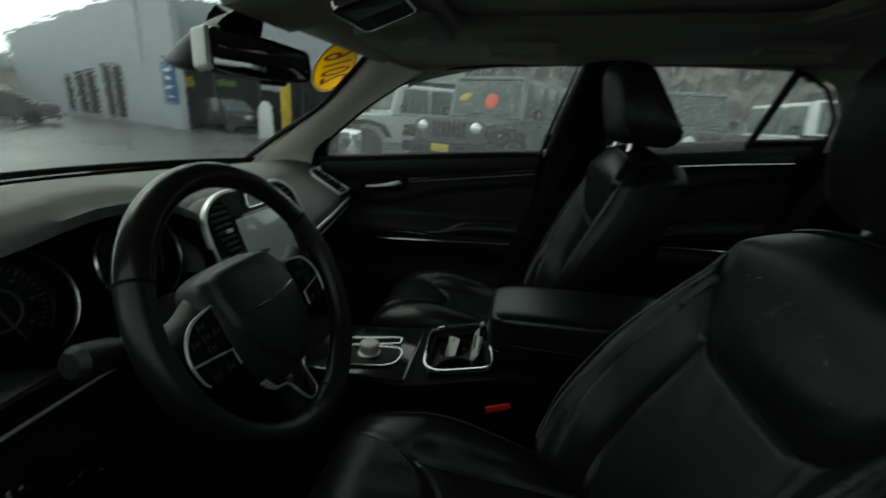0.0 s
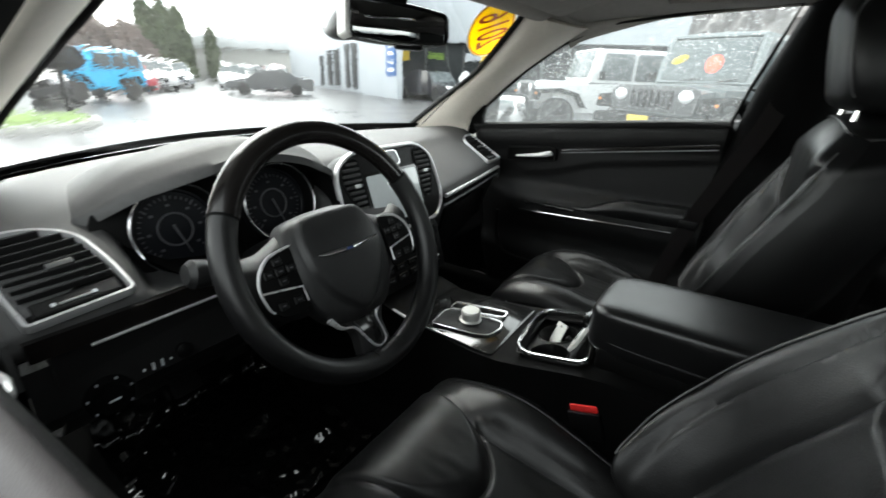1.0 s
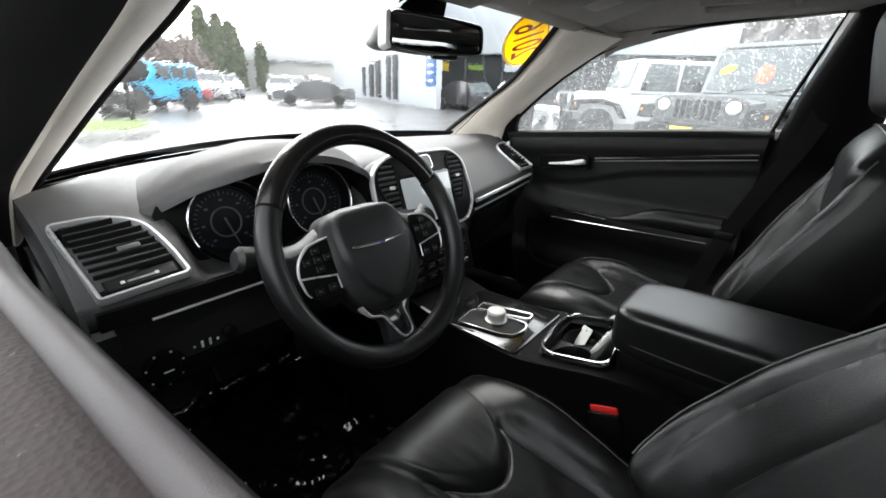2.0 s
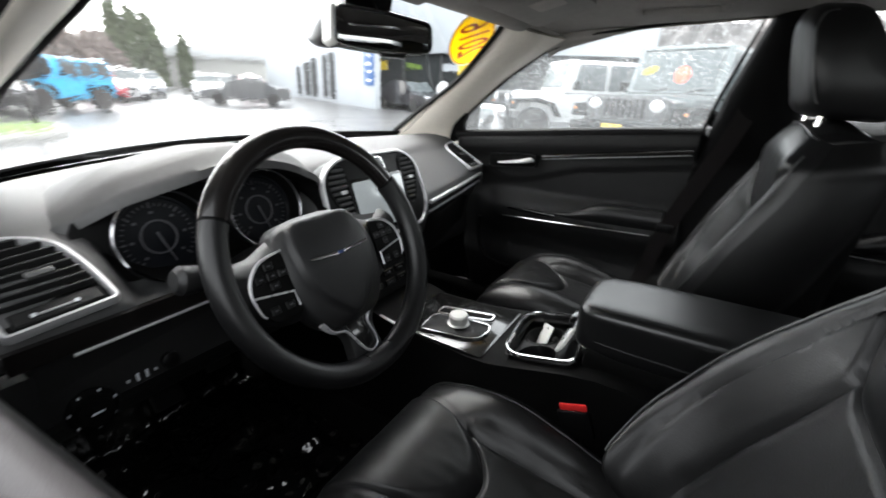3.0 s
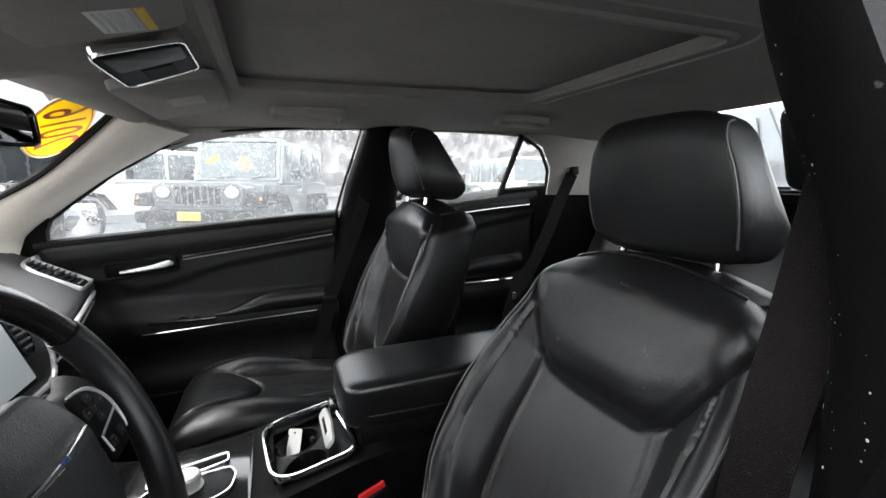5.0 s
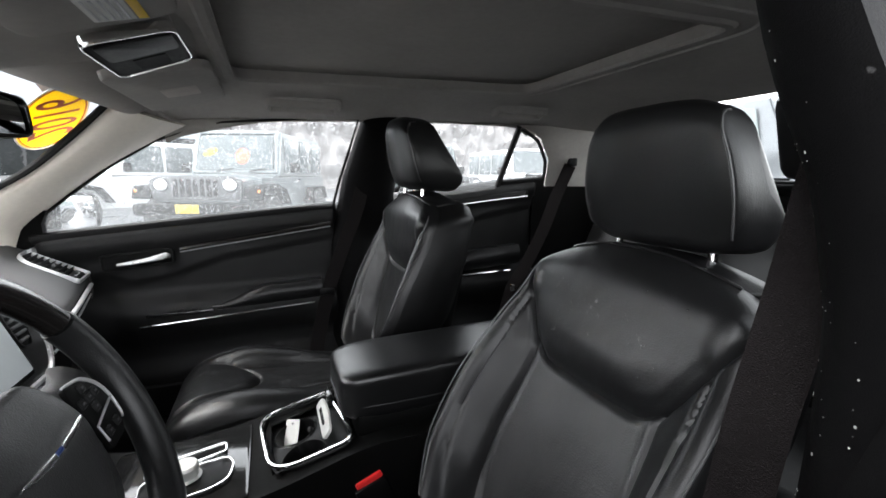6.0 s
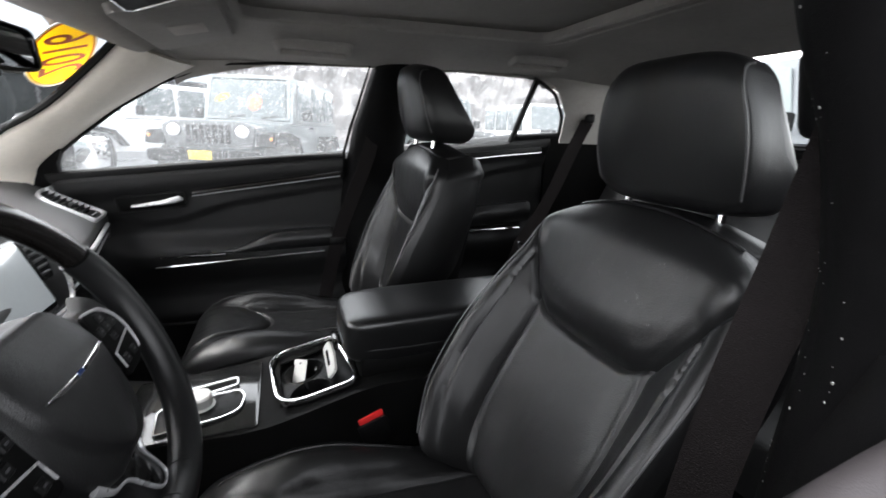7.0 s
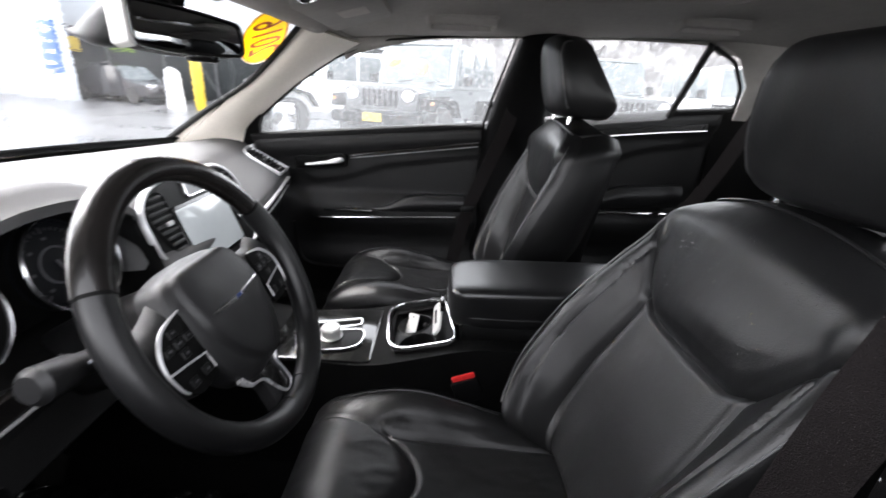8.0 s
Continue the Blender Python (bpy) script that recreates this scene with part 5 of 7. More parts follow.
# centre stack
SM = axes((-0.245, -0.004, 0.905), (0, 1, 0), (-0.34, 0, 0.94))
st = thing("centre_stack", (-0.28, 0, 0.8), "dark centre stack with pale display, two vents, clock and chrome outline", "centre stack")
out = rounded([(-0.135, -0.112), (0.135, -0.112), (0.178, -0.06), (0.165, 0.055), (0.115, 0.09), (-0.115, 0.09), (-0.172, 0.055), (-0.178, -0.04)], [0.03, 0.03, 0.03, 0.06, 0.05, 0.05, 0.06, 0.03], 6)
part("face", plate(out, 0.05, SM @ Matrix.Translation((0, 0, -0.046)), 0.004), PLASTIC, st)
part("chrome_outline", rim(offset(ccw(out), -0.003), 0.009, 0.010, SM), SATIN, st, "satin silver outline")
scr = rounded([(-0.088, -0.086), (0.088, -0.086), (0.088, 0.030), (-0.088, 0.030)], 0.006)
part("display_frame", plate(offset(ccw(scr), -0.008), 0.007, SM, 0.002), GLOSS, st)
part("display", plate(scr, 0.0085, SM, 0.001), SCREEN, st, "display coloured pale grey for a window reflection")
clock = rounded([(-0.035, 0.046), (0.035, 0.046), (0.028, 0.078), (-0.028, 0.078)], 0.01)
part("clock_face", plate(clock, 0.007, SM, 0.001), MARKS, st, "pale clock face")
part("clock_frame", rim(offset(ccw(clock), -0.003), 0.004, 0.010, SM), CHROME, st)
part("clock_hand", box((0.016, 0.0015, 0.001), (0, 0, 0), 0, 1, SM @ Matrix.Translation((0.006, 0.062, 0.008)) @ Matrix.Rotation(0.6, 4, "Z")), MATTE, st)
for k in (-1, 1):
    vo = rounded([(k * 0.098, -0.046), (k * 0.128, -0.052), (k * 0.160, 0.030), (k * 0.150, 0.062), (k * 0.118, 0.078), (k * 0.097, 0.068)], 0.014, 4)
    v = part("vent", plate(vo, 0.004, SM @ Matrix.Translation((0, 0, 0.001))), MATTE, st)
    part("vent_frame", rim(offset(ccw(vo), -0.002), 0.004, 0.008, SM), PLASTIC, v)
    inner = ccw(offset(ccw(vo), 0.004))
    for i in range(9):
        h = -0.036 + i * 0.0125
        xs = [p[0] + (q[0] - p[0]) * (h - p[1]) / (q[1] - p[1]) for p, q in zip(inner, inner[1:] + inner[:1]) if (p[1] - h) * (q[1] - h) < 0]
        if len(xs) >= 2:
            part("slat", box((max(xs) - min(xs), 0.005, 0.007), (0, 0, 0), 0.0015, 1, SM @ Matrix.Translation(((max(xs) + min(xs)) / 2, h, 0.006)) @ Matrix.Rotation(radians(-25), 4, "X")), VINYL, v)
    part("slider", box((0.016, 0.008, 0.005), (0, 0, 0), 0.001, 1, SM @ Matrix.Translation((k * 0.122, 0.014, 0.012))), SILVER, v)
# lower controls
LM = axes((-0.19, -0.004, 0.74), (0, 1, 0), (-0.30, 0, 0.95))
part("control_panel", plate(rounded([(-0.13, -0.075), (0.13, -0.075), (0.135, 0.055), (-0.135, 0.055)], 0.015), 0.03, LM @ Matrix.Translation((0, 0, -0.03)), 0.003), PLASTIC, st)
for k in (-1, 1):
    part("knob", lathe([(0.020, 0), (0.020, 0.014), (0.017, 0.017), (0.002, 0.017)], LM @ Matrix.Translation((k * 0.085, 0.032, 0)), 24), PLASTIC, st)
    part("knob_ring", lathe([(0.022, 0), (0.023, 0.003), (0.021, 0.005)], LM @ Matrix.Translation((k * 0.085, 0.032, 0)), 24), SILVER, st)
for j in range(3):
    for i in range(5):
        b = part("button", box((0.036, 0.016, 0.006), (0, 0, 0), 0.002, 1, LM @ Matrix.Translation((-0.09 + 0.045 * i, 0.002 - 0.024 * j, 0.002))), GLOSS, st)
        part("mark", box((0.012, 0.0025, 0.0008), (0, 0, 0), 0, 1, LM @ Matrix.Translation((-0.09 + 0.045 * i, 0.002 - 0.024 * j, 0.0054))), MARKS_DIM, b)
settle(st)
settle(dash)

# ---- steering wheel ----
tl = radians(26)
WM = axes((-0.012, -0.375, 0.915), (0, 1, 0), (-math.sin(tl), 0, math.cos(tl)))
wh = thing("steering_wheel", (-0.1, -0.375, 0.85), "black leather steering wheel with dark wood top and silver spoke trims", "steering wheel")
R = 0.174


def rim_arc(a0, a1, n, r=0.0165):
    return tube([WM @ V(R * math.cos(a), R * math.sin(a), 0) for a in (radians(a0 + (a1 - a0) * i / n) for i in range(n + 1))], r, 14, flat=1.12)


part("rim_leather", rim_arc(152, 388, 70), LEATHER, wh)
part("rim_wood", rim_arc(28.5, 151.5, 40, 0.0162), WOOD, wh, "dark lacquered wood rim section")
for a in (28.3, 151.7):
    part("rim_joint", rim_arc(a - 0.6, a + 0.6, 2, 0.0168), MATTE, wh)
for a in (262, 280):
    part("rim_seam", rim_arc(a - 0.3, a + 0.3, 2, 0.0168), LEATHER_DULL, wh)
HUB_C = V(-0.006, -0.016)
hub_out = rounded([(-0.050, -0.104), (0.038, -0.104), (0.066, -0.070), (0.078, -0.018), (0.076, 0.030), (0.058, 0.056), (0.026, 0.066), (-0.038, 0.066), (-0.078, 0.058), (-0.092, 0.030), (-0.094, -0.018), (-0.080, -0.070)], 0.024, 5)
pad_out = rounded([(-0.014, -0.092), (0.002, -0.092), (0.040, -0.056), (0.062, -0.012), (0.062, 0.030), (0.050, 0.060), (-0.062, 0.060), (-0.074, 0.030), (-0.074, -0.012), (-0.052, -0.056)], 0.016, 5)


def polar(pts, n=72):
    """An outline resampled by its angle about the hub's centre."""
    out = []
    for i in range(n):
        a = 2 * math.pi * i / n
        dx, dy = math.cos(a), math.sin(a)
        best = 0.0
        for p, q in zip(pts, pts[1:] + pts[:1]):
            p, q = Vector(p) - HUB_C, Vector(q) - HUB_C
            e = q - p
            det = dx * -e.y + dy * e.x
            if abs(det) > 1e-12:
                k, w = (p.x * -e.y + p.y * e.x) / det, (dx * p.y - dy * p.x) / det
                if -1e-6 <= w <= 1 + 1e-6:
                    best = max(best, k)
        out.append(V(dx, dy) * best)
    return out


def hub():
    a, b = polar(hub_out), polar(pad_out)
    k, vs = len(a), []
    prof = [(0, 1.0, -0.034), (0, 1.0, -0.010), (0, 0.985, -0.003), (0, 0.95, 0.001), (0.75, 0.99, 0.0045), (0.97, 1.0, 0.006), (1, 0.97, 0.0105), (1, 0.90, 0.0125), (1, 0.72, 0.0145), (1, 0.45, 0.016), (1, 0.2, 0.0165), (1, 0.01, 0.0165)]
    for m_, f, z in prof:
        for p, q in zip(a, b):
            c = (p * (1 - m_) + q * m_) * f
            vs.append(WM @ V(HUB_C.x + c.x, HUB_C.y + c.y, z + 0.012 * smooth(HUB_C.y + c.y, -0.01, 0.07) * -1.0))
    fs = [(r_ * k + i, r_ * k + (i + 1) % k, (r_ + 1) * k + (i + 1) % k, (r_ + 1) * k + i) for r_ in range(len(prof) - 1) for i in range(k)]
    return vs, fs + [tuple((len(prof) - 1) * k + i for i in range(k))]


part("airbag_cover", hub(), HUB, wh, smooth=50)
# winged badge: plain bars, blue middle
for k in (-1, 1):
    part("badge_wing", plate([(k * 0.006, -0.0035), (k * 0.036, -0.001), (k * 0.056, 0.0035), (k * 0.053, 0.0055), (k * 0.006, 0.0032)], 0.003, WM @ Matrix.Translation((-0.008, -0.001, 0.0150)), 0.001), CHROME, wh, "chrome badge wing")
part("badge", box((0.011, 0.0042, 0.0025), (0, 0, 0), 0.001, 1, WM @ Matrix.Translation((-0.008, -0.001, 0.0170))), EMBLEM_BLUE, wh, "blue badge centre")
for k in (-1, 1):
    # moulded shoulder from the rim to the hub
    def shoulder(u, v, k=k):
        x = 0.062 + 0.094 * u
        top, low = 0.050 - 0.018 * smooth(u, 0, 0.6) + 0.012 * smooth(u, 0.75, 1.0), -0.070 + 0.028 * smooth(u, 0.2, 1.0)
        y = low + (top - low) * v
        return WM @ V(k * x - 0.006, y, -0.030 + 0.026 * min(1, math.sin(math.pi * v) * 1.25) ** 0.6 - 0.004 * u)
    spoke = part("spoke", slab_grid(shoulder, lambda u, v, k=k: WM @ V(k * (0.062 + 0.080 * u) - 0.006, -0.04 + 0.06 * v, -0.036), 14, 20), HUB, wh)
    pad_o = rounded([(k * 0.083, -0.056), (k * 0.124, -0.056), (k * 0.137, -0.038), (k * 0.141, -0.012), (k * 0.136, 0.006), (k * 0.118, 0.022), (k * 0.083, 0.028)], [0.006, 0.012, 0.010, 0.010, 0.012, 0.014, 0.006], 4)
    part("switch_pad", plate([(p[0] - 0.004, p[1]) for p in pad_o], 0.005, WM @ Matrix.Translation((0, 0, -0.004)), 0.0015), MATTE, spoke)
    trim_path = [WM @ V(k * x - 0.004, y, 0.0012) for x, y in ((0.083, 0.029), (0.104, 0.026), (0.120, 0.021), (0.135, 0.007), (0.142, -0.012), (0.139, -0.036), (0.134, -0.044))]
    part("spoke_trim", tube(spline(trim_path, 4), [0.0012 + 0.0012 * math.sin(math.pi * min(1, i / 22)) for i in range(25)], 8), SATIN, spoke, "satin silver spoke trim")
    part("spoke_trim", tube([WM @ V(k * x - 0.004, y, 0.0015) for x, y in ((0.140, -0.017), (0.115, -0.021), (0.086, -0.026), (0.085, -0.046))], 0.0015, 6), SATIN, spoke, "satin silver divider")
    for bx, by in ((0.092, 0.002), (0.108, 0.002), (0.124, 0.002), (0.108, 0.015), (0.108, -0.011), (0.098, -0.040), (0.120, -0.040)):
        part("button", box((0.013, 0.011, 0.004), (0, 0, 0), 0.0015, 1, WM @ Matrix.Translation((k * bx - 0.004, by, 0.001))), PLASTIC, spoke)
        part("mark", box((0.0045, 0.0018, 0.0006), (0, 0, 0), 0, 1, WM @ Matrix.Translation((k * bx - 0.004, by, 0.0033))), MARKS_DIM, spoke)
low_sp = rounded([(-0.056, -0.092), (0.044, -0.092), (0.024, -0.120), (0.030, -0.172), (-0.034, -0.172), (-0.030, -0.120)], 0.010, 4)
leg = part("spoke", plate(low_sp, 0.018, WM @ Matrix.Translation((0, 0, -0.026)), 0.006), HUB, wh)
part("spoke_insert", plate(rounded([(-0.034, -0.100), (0.012, -0.100), (0.013, -0.146), (-0.002, -0.152), (-0.012, -0.142)], 0.006, 4), 0.004, WM @ Matrix.Translation((0, 0, -0.010)), 0.001), GLOSS, leg, "gloss black spoke insert")
u_trim = spline([WM @ V(x, y, -0.005) for x, y in ((-0.068, -0.085), (-0.054, -0.103), (-0.032, -0.112), (-0.020, -0.133), (-0.010, -0.150), (0.001, -0.156), (0.014, -0.151), (0.015, -0.135), (0.011, -0.112), (0.022, -0.098))], 5)
part("spoke_trim", tube(u_trim, [0.0022 + 0.0028 * (smooth(8 - i, 0, 8) + smooth(i, len(u_trim) - 9, len(u_trim) - 2)) for i in range(len(u_trim))], 8, flat=0.7), SATIN, leg, "satin silver spoke trim")
part("column", lathe([(0.05, -0.26), (0.055, -0.2), (0.05, -0.06), (0.045, -0.03)], WM, 24), PLASTIC, wh)
stalk = part("stalk", tube([WM @ V(-0.04, 0.005, -0.092), WM @ V(-0.10, 0.018, -0.090), WM @ V(-0.135, 0.026, -0.088), WM @ V(-0.140, 0.027, -0.088), WM @ V(-0.176, 0.035, -0.085), WM @ V(-0.183, 0.0365, -0.0845)], [0.009, 0.012, 0.014, 0.017, 0.019, 0.013], 16), HUB, wh)
for i, (a_, b_) in enumerate(((0.0, 0.012), (0.016, 0.024), (0.028, 0.034))):
    part("stalk_mark", box((b_ - a_, 0.003 + 0.001 * (i == 1), 0.001), (0, 0, 0), 0, 1, axes(WM @ V(-0.128 + a_, 0.0245 - 0.2 * a_, -0.0735), WM.col[0].to_3d() * 0.97 - WM.col[1].to_3d() * 0.2, WM.col[1].to_3d())), MARKS, stalk)
settle(wh)

# ---- console ----
con = thing("centre_console", (0.2, -0.03, 0.36), "black centre console with gloss top, rotary shifter and chrome-framed cup holders", "centre console")
CY = -0.03


def con_top(x):
    return lerp(x, [(-0.22, 0.672), (-0.08, 0.640), (0.09, 0.645), (0.14, 0.652), (0.29, 0.692), (0.34, 0.70), (0.8, 0.70)])


def con_body(u, v):
    x = -0.22 + 1.0 * u
    h = 0.105 + 0.022 * smooth(x, -0.05, 0.2)
    a = -1 + 2 * v
    if abs(a) < 0.5:
        return V(x, CY + a / 0.5 * h, con_top(x) - 0.004)
    t = (abs(a) - 0.5) / 0.5
    return V(x, CY + math.copysign(h + 0.012 * t ** 0.5, a), con_top(x) - 0.012 * smooth(t, 0, 0.1) - (con_top(x) - 0.36) * t)


# cup well opening is kept free of the body's top
bx = grid(con_body, 50, 32)
keep = []
for f in bx[1]:
    c = sum((bx[0][i] for i in f), V(0, 0, 0)) / 4
    if 0.155 < c.x < 0.30 and abs(c.y - CY) < 0.080 and c.z > con_top(c.x) - 0.02:
        continue
    keep.append(f)
part("body", (bx[0], keep), MATTE, con)
# gloss top panel
def con_panel(pts, h, lift, mat, name, label="", rr=0.003):
    x0 = sum(p[0] for p in pts) / len(pts)
    slope = (con_top(x0 + 0.05) - con_top(x0 - 0.05)) / 0.1
    A = axes((x0, CY, con_top(x0) + lift - 0.002), (1, 0, slope), (0, 1, 0))
    return plate([(p[0] - x0, p[1] - CY) for p in pts], h, A, rr), A, x0


pts = rounded([(-0.10, CY - 0.098), (0.125, CY - 0.112), (0.125, CY + 0.112), (-0.10, CY + 0.098)], 0.012)
g, A, _ = con_panel(pts, 0.006, 0, GLOSS, "")
part("gloss_panel", g, GLOSS, con, "gloss black panel")
sh = rounded([(-0.036, -0.124), (-0.045, -0.052), (-0.020, -0.034), (0.090, -0.024), (0.101, -0.050), (0.095, -0.090), (0.070, -0.106)], [0.008, 0.02, 0.02, 0.014, 0.01, 0.02, 0.03], 5)
x0 = sum(p[0] for p in sh) / len(sh)
A = axes((x0, 0, con_top(x0) + 0.004), (1, 0, 0.02), (0, 1, 0))
loc = [(p[0] - x0, p[1]) for p in sh]
part("shift_panel", plate(loc, 0.003, A, 0.001), PLASTIC, con)
part("shift_frame", rim(ccw([V(*p) for p in loc]), 0.0046, 0.0075, A), CHROME, con, "chrome frame")
slot = rounded([(-0.036, -0.036), (0.082, -0.002), (0.079, 0.022), (-0.040, -0.006)], 0.006)
part("slot", plate([(p[0] - x0, p[1] - 0.004) for p in slot], 0.0045, A, 0.001), MATTE, con)
part("slot_frame", rim(ccw([V(p[0] - x0, p[1] - 0.004) for p in offset(ccw(slot), -0.004)]), 0.005, 0.008, A), CHROME, con, "chrome frame")
KM = Matrix.Translation((0.024, -0.054, con_top(0.02) + 0.005))
kb = part("shift_knob", lathe([(0.025, 0), (0.025, 0.004), (0.0205, 0.006), (0.020, 0.014), (0.021, 0.016), (0.0215, 0.023), (0.019, 0.027), (0.004, 0.028)], KM, 36), PALE, con, "round pale silver shift knob")
part("knob_base", lathe([(0.031, -0.002), (0.031, 0.002), (0.028, 0.004)], KM, 32), PLASTIC, kb)
# cup holders
cupo = rounded([(0.154, -0.126), (0.308, -0.132), (0.280, 0.070), (0.131, 0.084)], [0.06, 0.035, 0.006, 0.055], 9)
xm = 0.228
B = axes((xm, 0, con_top(xm) + 0.001), (1, 0, 0.265), (0, 1, 0))
cl2 = [V(p[0] - xm, p[1]) for p in cupo]
part("cup_frame", rim(cl2, 0.0072, 0.009, B), CHROME, con, "chrome frame round the cup holders")
CUPS = ((-0.028, 0.008), (-0.018, -0.078))


def cup_tray(u, v):
    y = -0.122 + 0.198 * v
    xa = lerp(y, [(-0.122, -0.062), (-0.09, -0.074), (0.03, -0.090), (0.076, -0.080)])
    x = xa + (0.075 - xa) * u
    z = 0.004 - 0.022 * smooth(min(x - xa, 0.075 - x, y + 0.122, 0.076 - y), 0.004, 0.010)
    for cx, cy in CUPS:
        z -= 0.055 * (1 - smooth(math.hypot(x - cx, y - cy), 0.0345, 0.0375))
        z += 0.003 * math.exp(-(((math.hypot(x - cx, y - cy) - 0.0395) / 0.002) ** 2))
    return B @ V(x, y, z)


part("cup_tray", grid(cup_tray, 110, 110), PLASTIC, con, "black moulded tray with two round cup wells", smooth=50)
for cx, cy in CUPS:
    part("cup_rib", box((0.010, 0.016, 0.03), (0, 0, 0), 0.003, 1, B @ Matrix.Translation((cx + 0.028, cy - 0.018, -0.025))), RUBBER, con)
flap = rounded([(-0.013, -0.062), (0.010, -0.062), (0.016, 0.0), (0.010, 0.062), (-0.013, 0.062)], 0.010, 4)
FLM = B @ Matrix.Translation((0.034, -0.018, 0.002)) @ Matrix.Rotation(radians(-40), 4, "Y")
fp = part("coin_holder", plate(flap, 0.006, FLM, 0.002), PALE, con, "pale silver spring flap")
part("slot", plate(rounded([(-0.004, -0.03), (0.004, -0.03), (0.004, 0.03), (-0.004, 0.03)], 0.003, 3), 0.003, FLM @ Matrix.Translation((0, 0, 0.005)), 0.001), CHROME, fp)
for y in (-0.05, 0.0):
    part("latch_block", box((0.014, 0.036, 0.02), (0, 0, 0), 0.004, 2, B @ Matrix.Translation((0.072, y + 0.02, 0.018))), PLASTIC, con)
part("front_badge", box((0.05, 0.008, 0.004), (-0.115, CY - 0.10, 0.648), 0.0015, 1, Matrix.Rotation(radians(10), 4, "Y")), SATIN, con)
# armrest lid
def superbox(c, h, p, nu=40, nv=28, droop=0.0):
    def at(u, v):
        th, ph = 2 * math.pi * u, math.pi * (v - 0.5)
        f = lambda t, e: math.copysign(abs(t) ** e, t)
        x, y, z = f(math.cos(ph), p) * f(math.cos(th), p), f(math.cos(ph), p) * f(math.sin(th), p), f(math.sin(ph), p)
        return V(c[0] + h[0] * x, c[1] + h[1] * y, c[2] + h[2] * z + droop * x)
    return grid(at, nu, nv, wrap=True)


part("armrest_lid", superbox((0.505, CY + 0.010, 0.762), (0.225, 0.094, 0.048), 0.30, 72, 40, 0.004), ARM_VINYL, con, "padded black leather armrest lid", smooth=60)
part("lid_seam", tube([V(0.505 + 0.2255 * math.copysign(abs(math.cos(t)) ** 0.36, math.cos(t)), CY + 0.010 + 0.0945 * math.copysign(abs(math.sin(t)) ** 0.36, math.sin(t)), 0.745) for t in (2 * math.pi * i / 80 for i in range(80))], 0.0018, 6, closed=True), LEATHER, con)
part("lid_base", box((0.43, 0.186, 0.05), (0.52, CY + 0.010, 0.706), 0.012), MATTE, con)
part("latch", box((0.010, 0.05, 0.022), (0.268, CY + 0.0, 0.735), 0.003), GLOSS, con)
settle(con)
tag = thing("key_tag", (0.2, -0.03, 0.64), "white card key tag standing in a cup holder", "tag")
TM = axes((0.196, 0.026, 0.630), (0.19, 0.45, 0.88), (0.85, -0.5, 0.07))
part("card", plate(rounded([(-0.042, -0.0145), (0.036, -0.0145), (0.036, 0.0145), (-0.042, 0.0145)], 0.004), 0.002, TM, 0.0005), WHITE, tag)
part("hole", lathe([(0.0025, 0), (0.0025, 0.0024), (0.0005, 0.0024)], TM @ Matrix.Translation((0.028, 0, 0)), 12), MATTE, tag)
part("fob", box((0.035, 0.02, 0.012), (0, 0, 0), 0.004, 2, TM @ Matrix.Translation((-0.035, -0.002, -0.004))), PLASTIC, tag)
settle(tag)

# ---- mirror, sticker, visors, overhead console, grab handles ----
mir = thing("rear_view_mirror", (-0.2, 0.04, 1.3), "black rear-view mirror hanging at the windscreen", "mirror")
MM = axes((-0.205, -0.018, 1.247), (0.30, 0.95, 0.0), (-0.12, 0, 1))
mo = rounded([(-0.122, -0.030), (-0.04, -0.037), (0.06, -0.036), (0.118, -0.031), (0.120, 0.030), (0.0, 0.040), (-0.116, 0.040)], [0.018, 0.05, 0.05, 0.018, 0.018, 0.05, 0.020], 5)
part("shell", plate(mo, 0.03, MM @ Matrix.Translation((0, 0, -0.03)), 0.004), PLASTIC, mir)
part("glass", plate(offset(ccw(mo), 0.005), 0.002, MM, 0.0005), DARK_MIRROR, mir, "mirror glass tinted dark for its dark reflection")
part("end_cap", plate(rounded([(-0.130, -0.026), (-0.116, -0.034), (-0.112, 0.040), (-0.124, 0.038)], 0.005, 4), 0.036, MM @ Matrix.Translation((0, 0, -0.032)), 0.004), PALE, mir, "pale grey end of the mirror housing")
part("rim", rim(offset(ccw(mo), -0.001), 0.006, 0.006, MM), GLOSS, mir)
part("bulge", box((0.07, 0.022, 0.02), (0, 0, 0), 0.008, 3, MM @ Matrix.Translation((0.02, -0.035, -0.01))), GLOSS, mir)
part("stem", tube([MM @ V(0, 0.02, -0.03), MM @ V(0.0, 0.06, -0.06), V(-0.31, -0.02, 1.325)], [0.014, 0.016, 0.022], 12), PLASTIC, mir)
def wedge(s, t):
    """A tapered cover: s from its front tip to its rear, t round its section."""
    mid = V(-0.390, -0.058, 1.242).lerp(V(-0.255, -0.02, 1.285), s)
    a = 2 * math.pi * t
    k = 0.006 + (1 - 0.006) * math.sin(0.5 * math.pi * min(1, s * 1.05)) ** 0.9
    c, d = math.copysign(abs(math.cos(a)) ** 0.7, math.cos(a)), math.copysign(abs(math.sin(a)) ** 0.7, math.sin(a))
    return mid + V(0.012 * d, 0.085 * k * c, 0.05 * k * d + 0.03 * k * c)


part("sensor_cover", grid(wedge, 18, 28), PLASTIC, mir, "black cover against the windscreen")
settle(mir)
